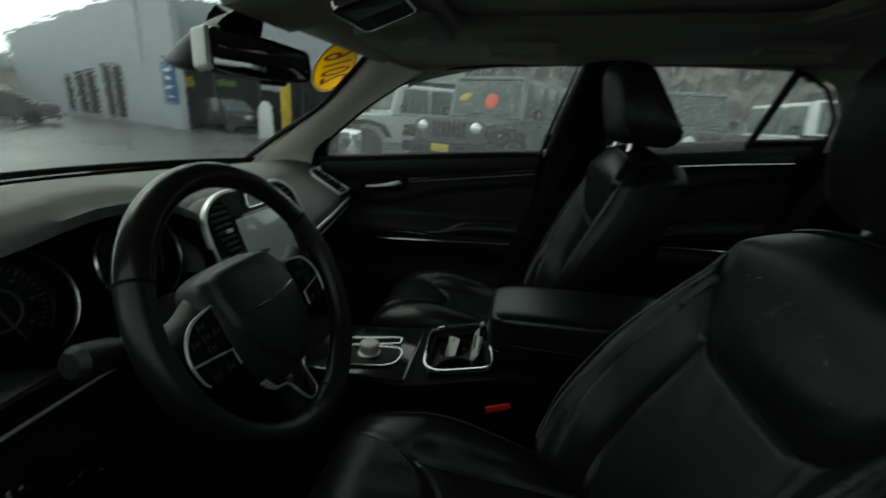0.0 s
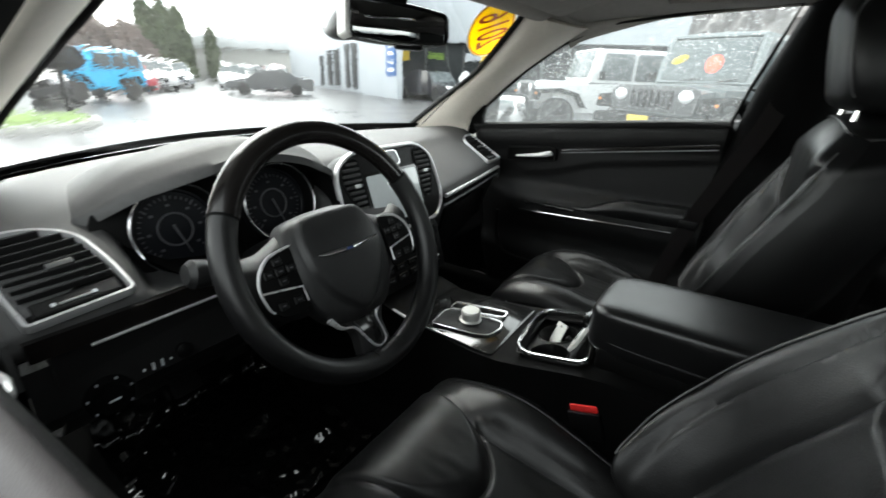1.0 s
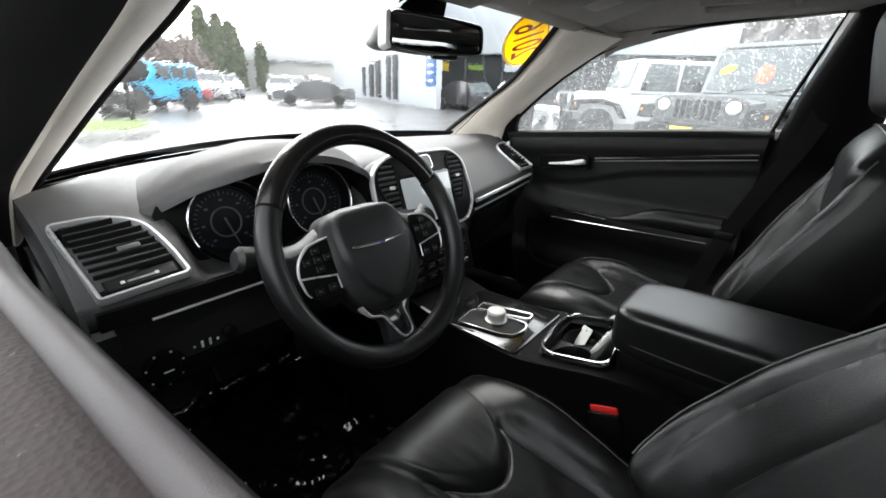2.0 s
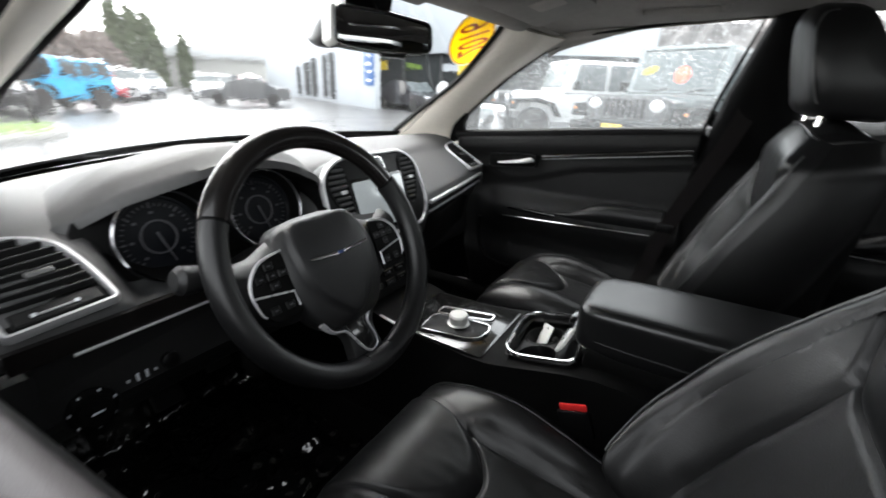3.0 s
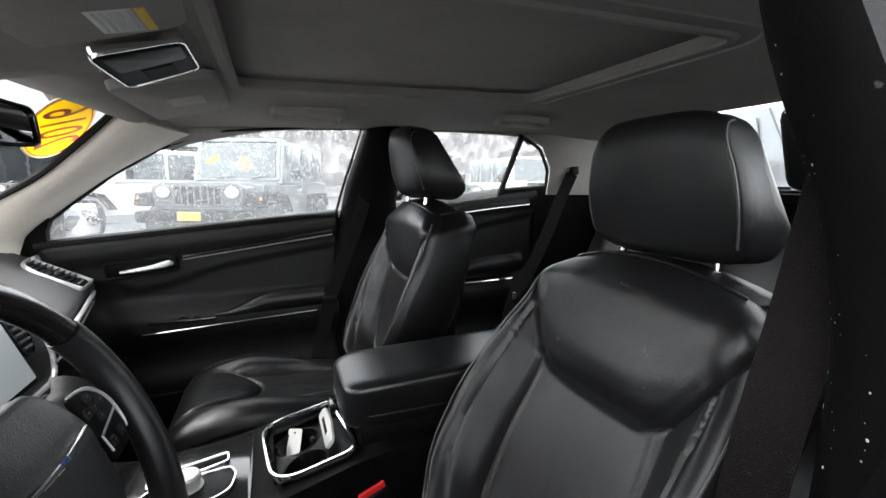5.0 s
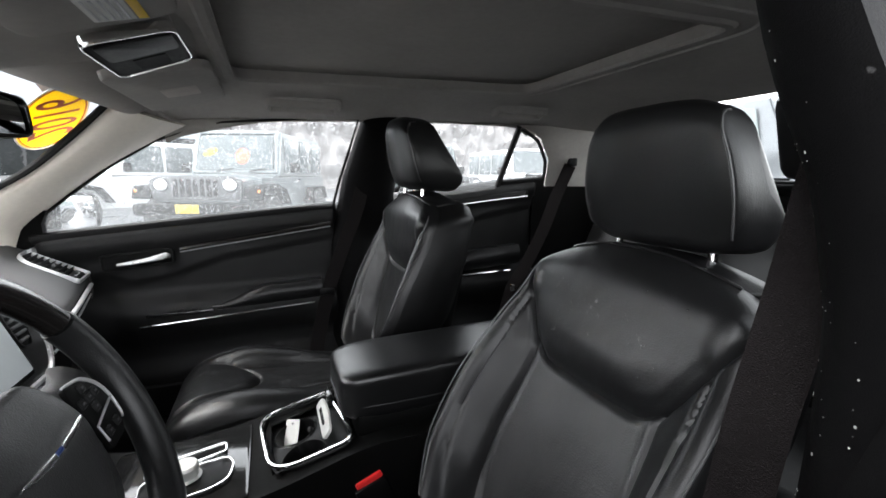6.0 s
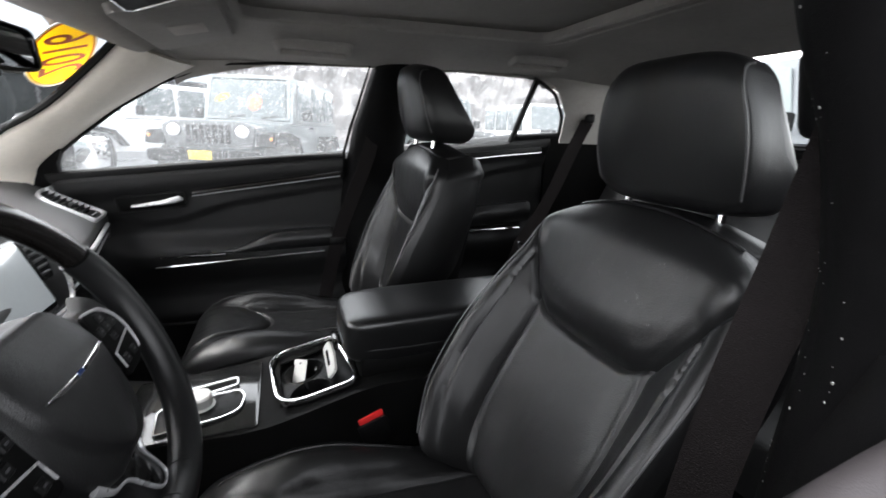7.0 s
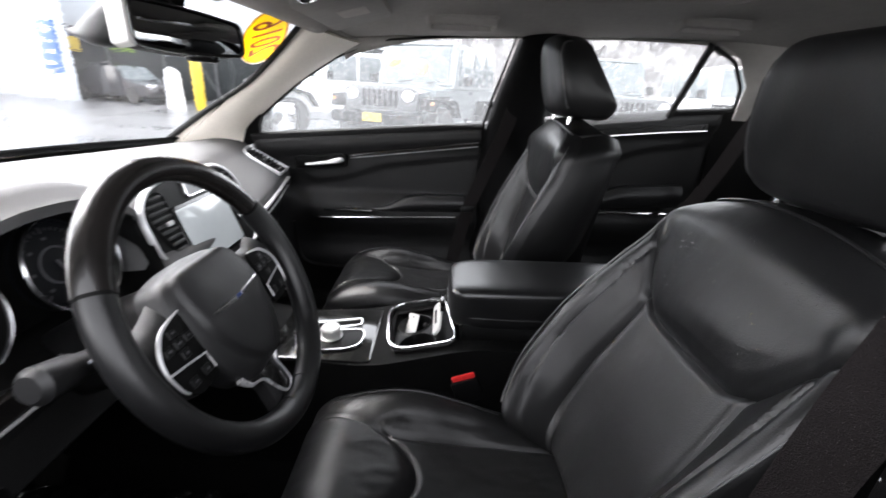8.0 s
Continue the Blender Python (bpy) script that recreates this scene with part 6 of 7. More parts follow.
# oval price-year sticker on the windscreen
sk = thing("windscreen_sticker", (-0.29, 0.5, 1.28), "yellow oval year sticker with rust-red figures on the windscreen", "sticker")
ST = V(-0.240, 0.411, 1.351) - V(-0.357, 0.588, 1.221)
SS = V(-0.244, 0.559, 1.313) - V(-0.315, 0.414, 1.294)
SK = axes(V(-0.285, 0.497, 1.288) + V(0.010, -0.014, 0.000), ST, SS)
oval = [V(0.118 * math.cos(t), 0.076 * math.sin(t)) for t in (2 * math.pi * i / 48 for i in range(48))]
part("sheet", plate(oval, 0.0012, SK @ Matrix.Translation((0, 0, -0.0006)), 0.0003), YELLOW_SHEET, sk)
part("white_edge", rim(offset(ccw(oval), -0.003), 0.0045, 0.003, SK @ Matrix.Translation((0, 0, -0.0015))), WHITE, sk)
part("border", rim(offset(ccw(oval), 0.004), 0.0025, 0.0036, SK @ Matrix.Translation((0, 0, -0.0018))), RUST, sk)
def text_part(words, size, m, mat, parent, depth=0.0008):
    cu = bpy.data.curves.new("figures", "FONT")
    cu.body, cu.size, cu.align_x, cu.align_y, cu.extrude = words, size, "CENTER", "CENTER", depth
    tmp = bpy.data.objects.new("figures", cu)
    scene.collection.objects.link(tmp)
    bpy.context.view_layer.update()
    me = bpy.data.meshes.new_from_object(tmp)
    bpy.data.objects.remove(tmp)
    me.materials.append(mat)
    ob = new("figures", me)
    ob.parent = parent
    ob.matrix_local = m
    return ob


settle(sk)
bpy.context.view_layer.update()
f = text_part("2016", 0.085, sk.matrix_world.inverted() @ SK @ Matrix.Diagonal((0.9, 1.7, 1, 1)), RUST, sk, 0.0014)

for s, name in ((1, "passenger's"), (-1, "driver's")):
    vz = thing("sun_visor", (-0.1, s * 0.3, 1.35), "grey " + name + " sun visor folded up against the headliner", "sun visor", "sun visors")
    vo = rounded([(-0.085, -0.20), (0.095, -0.165), (0.095, 0.18), (-0.085, 0.20)], 0.03, 4)
    VM = axes((0.0, s * 0.315, 1.353), (1, 0, 0.24), (0, -1, 0))
    part("flap", plate(vo, 0.018, VM, 0.006), LINER, vz)
    if s < 0:
        part("label_patch", plate([(0.0, -0.16), (0.045, -0.16), (0.045, -0.09), (0.0, -0.09)], 0.0006, VM @ Matrix.Translation((0, 0, 0.0178)), 0.0001), WHITE, vz, "white printed warning label")
        for i in range(5):
            part("print_bar", plate([(0.005 + 0.008 * i, -0.155), (0.008 + 0.008 * i, -0.155), (0.008 + 0.008 * i, -0.095), (0.005 + 0.008 * i, -0.095)], 0.0004, VM @ Matrix.Translation((0, 0, 0.0186)), 0.0001), SILVER, vz)
        part("print_patch", plate([(0.047, -0.16), (0.058, -0.16), (0.058, -0.09), (0.047, -0.09)], 0.0008, VM @ Matrix.Translation((0, 0, 0.0178)), 0.0001), YELLOW, vz, "yellow warning patch")
    else:
        part("label_patch", plate(rounded([(-0.02, -0.04), (0.05, -0.04), (0.05, 0.05), (-0.02, 0.05)], 0.006, 3), 0.0008, VM @ Matrix.Translation((0, 0, 0.0178)), 0.0002), LINER_PALE, vz, "faint pale printed patch")
    part("pivot", tube([V(-0.09, s * 0.49, 1.352), V(-0.06, s * 0.50, 1.362)], 0.008, 8), LINER, vz)
    settle(vz)
oc = thing("overhead_console", (0.0, 0, 1.37), "grey overhead console with dark gloss panel in the headliner", "overhead console")
part("housing", slab_grid(lambda u, v: V(-0.22 + 0.34 * u, -0.115 + 0.23 * v, 1.318 + 0.075 * u - 0.012 * math.sin(math.pi * v) ** 0.5 * math.sin(math.pi * u) ** 0.5), lambda u, v: V(-0.22 + 0.34 * u, -0.125 + 0.25 * v, 1.41), 16, 16), LINER, oc)
OM = axes((0.018, 0, 1.352), (1, 0, 0.36), (0, -1, 0))
oo = rounded([(-0.06, -0.095), (0.055, -0.08), (0.055, 0.08), (-0.06, 0.095)], 0.02, 4)
part("dark_panel", plate(oo, 0.012, OM, 0.003), MATTE, oc, "black panel")
part("recess", plate(rounded([(-0.05, 0.0), (0.048, 0.0), (0.048, 0.068), (-0.05, 0.078)], 0.01, 4), 0.003, OM @ Matrix.Translation((0, 0, 0.0115)), 0.001), PLASTIC, oc)
part("chrome_edge", rim(offset(ccw(oo), -0.003), 0.004, 0.014, OM), CHROME, oc)
for y in (-0.04, 0.04):
    part("map_lamp", box((0.05, 0.035, 0.004), (0, 0, 0), 0.002, 1, OM @ Matrix.Translation((0.0, -0.045 + 0.3 * y, 0.011))), MATTE, oc)
settle(oc)
for x in (0.29, 1.0):
    gh = thing("grab_handle", (x, 0.5, 1.38), "grey folded grab handle on the roof rail", "grab handle", "grab handles")
    zz = liner_z(x, 0.485)
    slope = (liner_z(x, 0.57) - liner_z(x, 0.47)) / 0.1
    GH = axes((x, 0.485, zz), (1, 0, 0), (0, -1, -slope))
    GH = GH if GH.col[2].z < 0 else GH @ Matrix.Rotation(math.pi, 4, "X")
    fr = rounded([(-0.105, -0.034), (0.105, -0.034), (0.105, 0.034), (-0.105, 0.034)], 0.022, 5)
    part("mount", plate(fr, 0.008, GH @ Matrix.Translation((0, 0, -0.003)), 0.003), LINER, gh)
    part("grip", rim(offset(ccw(fr), 0.004), 0.018, 0.022, GH), LINER, gh)
    settle(gh)

# ---- belts ----
pb = thing("seat_belt", (0.4, 0.66, 0.5), "dark webbing seat belt hanging along the middle pillar", "seat belt", "front seat belts")
part("strap", ribbon(spline([(0.50, 0.655, 1.20), (0.47, 0.662, 1.06), (0.41, 0.672, 0.90), (0.36, 0.678, 0.76), (0.32, 0.675, 0.60), (0.30, 0.66, 0.5)], 5), V(1, 0, 0.1), 0.047, 0.0016), WEB, pb)
part("guide", box((0.06, 0.014, 0.03), (0.505, 0.665, 1.215), 0.006), PLASTIC, pb)
part("tongue", box((0.05, 0.008, 0.026), (0.355, 0.672, 0.757), 0.004), PLASTIC, pb, "black buckle tongue")
settle(pb)
db = thing("seat_belt", (0.6, -0.62, 0.5), "dark brown webbing seat belt beside the driver's seat", "seat belt", "front seat belts")
part("strap", ribbon(spline([(0.62, -0.612, 1.20), (0.60, -0.605, 1.06), (0.575, -0.598, 0.92), (0.55, -0.60, 0.78), (0.53, -0.61, 0.6), (0.52, -0.62, 0.48)], 5), V(0.45, -0.9, 0.0), 0.050, 0.0016), WEB, db)
part("guide", box((0.06, 0.014, 0.03), (0.622, -0.618, 1.215), 0.006), PLASTIC, db)
part("guide_cover", box((0.034, 0.05, 0.085), (0, 0, 0), 0.014, 3, Matrix.Translation((0.642, -0.575, 1.197)) @ Matrix.Rotation(radians(-20), 4, "Y")), PLASTIC, db, "rounded black belt height cover")
settle(db)
rb = thing("seat_belt", (1.35, 0.55, 0.6), "dark rear seat belt running down from the pillar", "seat belt")
part("strap", ribbon(spline([(1.33, 0.612, 1.206), (1.266, 0.605, 1.086), (1.204, 0.60, 0.949), (1.129, 0.60, 0.812), (1.065, 0.60, 0.72), (1.03, 0.59, 0.62)], 5), V(1, -0.6, -0.3), 0.047, 0.0016), WEB, rb)
part("tongue", box((0.02, 0.008, 0.03), (1.062, 0.592, 0.722), 0.003), CHROME, rb, "bright metal buckle tongue")
part("guide", box((0.014, 0.07, 0.034), (1.335, 0.615, 1.218), 0.006), PLASTIC, rb)
settle(rb)
bk = thing("belt_buckle", (0.32, -0.15, 0.5), "black belt buckle with red release button beside the console", "belt buckle")
part("stalk", tube([(0.40, -0.155, 0.42), (0.36, -0.156, 0.52), (0.335, -0.156, 0.60)], 0.012, 10, flat=0.6), PLASTIC, bk)
part("body", box((0.058, 0.03, 0.055), (0, 0, 0), 0.006, 2, Matrix.Translation((0.325, -0.155, 0.608)) @ Matrix.Rotation(radians(-20), 4, "Y")), PLASTIC, bk)
part("release_button", box((0.048, 0.020, 0.014), (0, 0, 0), 0.003, 2, Matrix.Translation((0.315, -0.155, 0.638)) @ Matrix.Rotation(radians(-20), 4, "Y")), RED, bk, "red release button")
settle(bk)

# floor mat under clear film
def crumple(u, v):
    p = V(-0.62 + 0.5 * u, -0.62 + 0.40 * v, 0)
    z = 0.362 + 0.02 * abs(noise.noise(p * 9)) + 0.012 * noise.noise(p * 23) + 0.005 * noise.noise(p * 61) + 0.25 * smooth(0.12 - u, 0, 0.12)
    return V(p.x, p.y, z)


tagged(part("floor_mat", slab_grid(crumple, lambda u, v: V(-0.62 + 0.5 * u, -0.62 + 0.40 * v, 0.353), 100, 100), FILM), "black floor mat under crumpled clear plastic film", "floor mat")
for x, y, h in ((-0.50, -0.33, 0.16), (-0.50, -0.45, 0.13)):
    pd = thing("pedal", (x - 0.1, y, 0.4), "black rubber pedal in the driver's footwell", "pedal", "pedals")
    part("pad", box((0.02, 0.06, 0.08), (0, 0, 0), 0.006, 2, Matrix.Translation((x, y, 0.36 + h)) @ Matrix.Rotation(radians(-35), 4, "Y")), RUBBER, pd)
    part("arm", tube([(x - 0.02, y, 0.36 + h), (x - 0.16, y, 0.62)], 0.009, 8), SILVER, pd)
    settle(pd)
# door mirror outside
dm = thing("door_mirror", (-0.42, 0.93, 0.98), "outside door mirror beaded with rain", "door mirror")
DMX = axes((-0.41, 0.957, 1.034), (0.25, 0.97, 0.0), (-0.04, 0.0, 1))
do = rounded([(-0.100, -0.062), (0.095, -0.058), (0.098, 0.055), (-0.085, 0.066)], 0.032, 5)
shell_ = rounded([(-0.104, -0.068), (0.13, -0.060), (0.150, 0.0), (0.128, 0.062), (-0.088, 0.072)], 0.032, 5)
part("housing", plate(shell_, 0.06, DMX @ Matrix.Translation((0, 0, -0.064)), 0.02), PLASTIC, dm, "black mirror housing")
part("glass", plate(offset(ccw(do), 0.006), 0.003, DMX, 0.001), MIRROR, dm)
part("glass_rim", rim(offset(ccw(do), -0.006), 0.013, 0.007, DMX), PLASTIC, dm)
part("foot", box((0.09, 0.10, 0.03), (-0.43, 0.855, 0.975), 0.01), PLASTIC, dm)
settle(dm)


# ---- the lot outside ----
ASPHALT = material("wet_asphalt", (0.055, 0.057, 0.06), 0.33, var=0.35, scale=0.6, grain=0.05, grain_scale=60, rough_var=0.14)
WALL_WHITE = material("white_painted_wall", (0.42, 0.45, 0.48), 0.8, var=0.08, scale=0.8)
DARK_GLASS = material("dark_shop_glass", (0.022, 0.025, 0.026), 0.45, var=0.6, scale=0.5, spec=0.12)
SIGN_BLUE = material("blue_sign", (0.008, 0.075, 0.24), 0.5, var=0.1)
SIGN_YELLOW = material("yellow_paint", (0.5, 0.36, 0.015), 0.5, var=0.15)
GRASS = material("rain_wet_grass", (0.12, 0.2, 0.03), 0.8, var=0.5, scale=4)
KERB = material("pale_kerb_concrete", (0.4, 0.4, 0.38), 0.8, var=0.2, scale=5)
LEAF = material("conifer_green", (0.085, 0.105, 0.06), 0.8, var=0.5, scale=2)
LEAF_BROWN = material("bare_brown_twigs", (0.20, 0.165, 0.15), 0.9, var=0.4, scale=2)
BARK = material("grey_bark", (0.12, 0.1, 0.08), 0.9, var=0.4, scale=8)
TYRE = material("black_tyre", (0.02, 0.02, 0.02), 0.75, var=0.3, scale=10)
LAMP_GLASS = material("headlamp_glass", (0.85, 0.86, 0.88), 0.1, metal=0.5, var=0.1, coat=1.0)
CAR_WHITE = material("white_car_paint", (0.66, 0.67, 0.68), 0.25, var=0.05, coat=0.8)
CAR_GREY = material("grey_green_car_paint", (0.13, 0.15, 0.155), 0.35, metal=0.3, var=0.1, coat=0.4)
CAR_DARK = material("dark_grey_car_paint", (0.045, 0.048, 0.052), 0.35, var=0.1, coat=0.3)
CAR_BLACK = material("black_car_paint", (0.015, 0.015, 0.018), 0.2, var=0.1, coat=0.8)
CAR_BLUE = material("bright_blue_car_paint", (0.04, 0.48, 0.85), 0.3, var=0.1, coat=0.8)
CAR_RED = material("red_car_paint", (0.4, 0.03, 0.05), 0.3, var=0.1, coat=0.8)
CAR_SILVER = material("silver_car_paint", (0.35, 0.37, 0.4), 0.3, metal=0.5, var=0.1, coat=0.8)
AMBER = material("amber_lens", (0.75, 0.25, 0.03), 0.3, var=0.1)
CAR_GLASS = material("car_window_glass", (0.09, 0.105, 0.11), 0.25, var=0.1, spec=0.3)
# Pale tone puts the sky's reflection into the colour of the glass.
SKY_GLASS = material("sky_pale_car_glass", (0.15, 0.175, 0.175), 0.3, var=0.12)
GRILLE = material("dark_grey_grille", (0.05, 0.052, 0.055), 0.5, var=0.2)
RED_CARD = material("red_card", (0.8, 0.1, 0.05), 0.6, var=0.1)
PALE_METAL = material("pale_roof_metal", (0.55, 0.57, 0.58), 0.5, var=0.1, scale=2)

ground = part("ground", slab_grid(lambda u, v: V(-300 + 600 * u, -300 + 600 * v, 0.0), lambda u, v: V(-300 + 600 * u, -300 + 600 * v, -0.3), 24, 24), ASPHALT)
tagged(ground, "rain-wet grey asphalt lot", "ground", kind="structure")


def wheel(parent, m, r=0.40, w=0.26):
    prof = [(r * 0.55, -w / 2), (r * 0.9, -w / 2), (r, -w * 0.36), (r, w * 0.36), (r * 0.9, w / 2), (r * 0.55, w / 2)]
    t = part("tyre", lathe(prof, m, 28), TYRE, parent)
    part("rim", lathe([(r * 0.56, -w * 0.3), (r * 0.56, w * 0.46), (r * 0.5, w * 0.44), (r * 0.45, w * 0.2), (r * 0.15, w * 0.3), (r * 0.02, w * 0.32)], m, 20), SILVER, t, "grey wheel rim")


def jeep(name, label, m, paint, top, hood_sticker=False, kf=1.15, glass=CAR_GLASS):
    """A boxy off-roader. Local: nose to -y, wheels on z = 0."""
    j = thing(name, (0, 0, 0), label, "off-roader", "parked off-roaders")
    up = lambda z: 1.16 + (z - 1.16) * kf
    body = slab_grid(lambda u, v: V((-0.76 + 1.52 * v), -0.9 + 3.3 * u, 1.18 + (0.02 if u > 0.3 else 0) - 0.06 * abs(2 * v - 1) ** 3), lambda u, v: V((-0.74 + 1.48 * v), -0.9 + 3.3 * u, 0.5), 12, 10)
    part("body", body, paint, j)
    part("bonnet", slab_grid(lambda u, v: V((-0.60 - 0.10 * u) * (1 - 2 * v), -1.32 + 1.25 * u, 1.10 + 0.12 * u - 0.05 * abs(2 * v - 1) ** 3), lambda u, v: V((-0.58 - 0.1 * u) * (1 - 2 * v), -1.32 + 1.25 * u, 0.72), 10, 10), paint, j)
    # upright grille with slots
    part("grille", plate(rounded([(-0.62, -0.18), (0.62, -0.18), (0.66, 0.16), (0.5, 0.24), (-0.5, 0.24), (-0.66, 0.16)], 0.04, 4), 0.06, axes((0, -1.30, 0.92), (1, 0, 0), (0, 0, 1)), 0.01), GRILLE, j, "dark slotted grille")
    for i in range(7):
        part("grille_slot", plate(rounded([(-0.034, -0.15), (0.034, -0.15), (0.034, 0.15), (-0.034, 0.15)], 0.03, 4), 0.01, axes((-0.285 + 0.095 * i, -1.357, 0.95), (1, 0, 0), (0, 0, 1)), 0.002), MATTE, j)
    for k in (-1, 1):
        LMx = axes((k * 0.49, -1.355, 1.0), (1, 0, 0), (0, 0, 1))
        lamp = part("headlight", lathe([(0.10, 0), (0.10, 0.015), (0.085, 0.03), (0.05, 0.04), (0.005, 0.044)], LMx, 24), LAMP_GLASS, j, "round headlight")
        part("headlight_ring", rim([V(0.112 * math.cos(t), 0.112 * math.sin(t)) for t in (2 * math.pi * i / 28 for i in range(28))], 0.014, 0.02, LMx), PLASTIC, lamp)
        part("fog_lamp", lathe([(0.055, 0), (0.055, 0.02), (0.005, 0.03)], axes((k * 0.42, -1.50, 0.62), (1, 0, 0), (0, 0, 1)), 16), LAMP_GLASS, j)
        fl = [(-1.36, 0.78), (-1.30, 0.98), (-0.75, 1.02), (-0.35, 0.92), (-0.15, 0.62), (-0.25, 0.62), (-0.42, 0.86), (-0.78, 0.94), (-1.22, 0.90), (-1.28, 0.76)]
        part("fender", plate([V(a, b) for a, b in fl], 0.28, axes((k * 0.66 + (0 if k > 0 else 0), 0, 0), (0, 1, 0), (0, 0, 1)) @ Matrix.Diagonal((1, 1, k, 1)), 0.02), MATTE, j, "black wheel flare")
        part("indicator", box((0.03, 0.10, 0.05), (k * 0.88, -1.30, 0.90), 0.01), AMBER, j, "amber indicator")
        for y in (-0.80, 1.65):
            wheel(j, axes((k * 0.78, y, 0.41), (0, 1, 0), (0, 0, 1)) @ Matrix.Diagonal((1, 1, k, 1)), 0.41)
        part("rear_fender", plate([V(a, b) for a, b in ((1.1, 0.62), (1.22, 0.92), (2.05, 0.92), (2.2, 0.62), (2.1, 0.62), (1.98, 0.85), (1.3, 0.85), (1.2, 0.62))], 0.22, axes((k * 0.68, 0, 0), (0, 1, 0), (0, 0, 1)) @ Matrix.Diagonal((1, 1, k, 1)), 0.02), MATTE, j, "black wheel flare")
        for y0, y1 in ((0.12, 0.92), (0.98, 1.62), (1.68, 2.3)):
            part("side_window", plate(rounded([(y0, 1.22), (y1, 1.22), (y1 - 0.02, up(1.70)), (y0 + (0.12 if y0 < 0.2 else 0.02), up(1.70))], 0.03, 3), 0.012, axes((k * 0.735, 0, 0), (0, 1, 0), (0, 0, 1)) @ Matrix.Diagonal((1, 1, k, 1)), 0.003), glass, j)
        part("mirror", box((0.16, 0.10, 0.17), (k * 0.92, 0.12, 1.32), 0.03), MATTE, j, "black door mirror")
        part("door_handle", box((0.03, 0.14, 0.03), (k * 0.775, 0.75, 1.08), 0.01), MATTE, j)
    part("cabin", slab_grid(lambda u, v: V((-0.74 + 1.48 * v) * (1 - 0.07 * smooth(u, 0, 0.2)), -0.08 + 2.45 * u + 0.20 * 0, up(1.80) - 0.62 * kf * (1 - smooth(u, -0.02, 0.10)) - 0.05 * abs(2 * v - 1) ** 4), lambda u, v: V(-0.735 + 1.47 * v, -0.08 + 2.45 * u, 1.16), 20, 14), top, j)
    W = axes((0, -0.02, 1.18), (1, 0, 0), (0, 0.26, 0.97))
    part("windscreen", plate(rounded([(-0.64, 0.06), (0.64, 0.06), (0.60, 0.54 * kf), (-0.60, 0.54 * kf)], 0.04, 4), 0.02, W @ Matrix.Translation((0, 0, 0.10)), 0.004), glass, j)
    part("windscreen_frame", rim(rounded([(-0.72, 0.0), (0.72, 0.0), (0.68, 0.62 * kf), (-0.68, 0.62 * kf)], 0.05, 4), 0.08, 0.10, W @ Matrix.Translation((0, 0, 0.0))), paint, j)
    for k in (-0.3, 0.25):
        part("wiper", tube([W @ V(k, 0.03, 0.13), W @ V(k + 0.28, 0.09, 0.13)], 0.01, 6), MATTE, j)
    part("bumper", box((1.55, 0.24, 0.20), (0, -1.50, 0.60), 0.05), MATTE, j, "black front bumper")
    part("plate", box((0.32, 0.012, 0.14), (0, -1.625, 0.62), 0.004), SIGN_YELLOW if hood_sticker else WHITE, j)
    if hood_sticker:
        part("price_card", plate([V(0.12 * math.cos(t), 0.16 * math.sin(t)) for t in (2 * math.pi * i / 24 for i in range(24))], 0.003, W @ Matrix.Translation((0.12, 0.34, 0.122))), RED_CARD, j, "red price card")
        part("year_card", plate([V(0.13 * math.cos(t), 0.07 * math.sin(t)) for t in (2 * math.pi * i / 24 for i in range(24))], 0.003, W @ Matrix.Translation((-0.42, 0.42, 0.122)) @ Matrix.Rotation(0.5, 4, "Z")), SIGN_YELLOW, j, "yellow year card")
    settle(j)
    j.matrix_basis = m
    return j


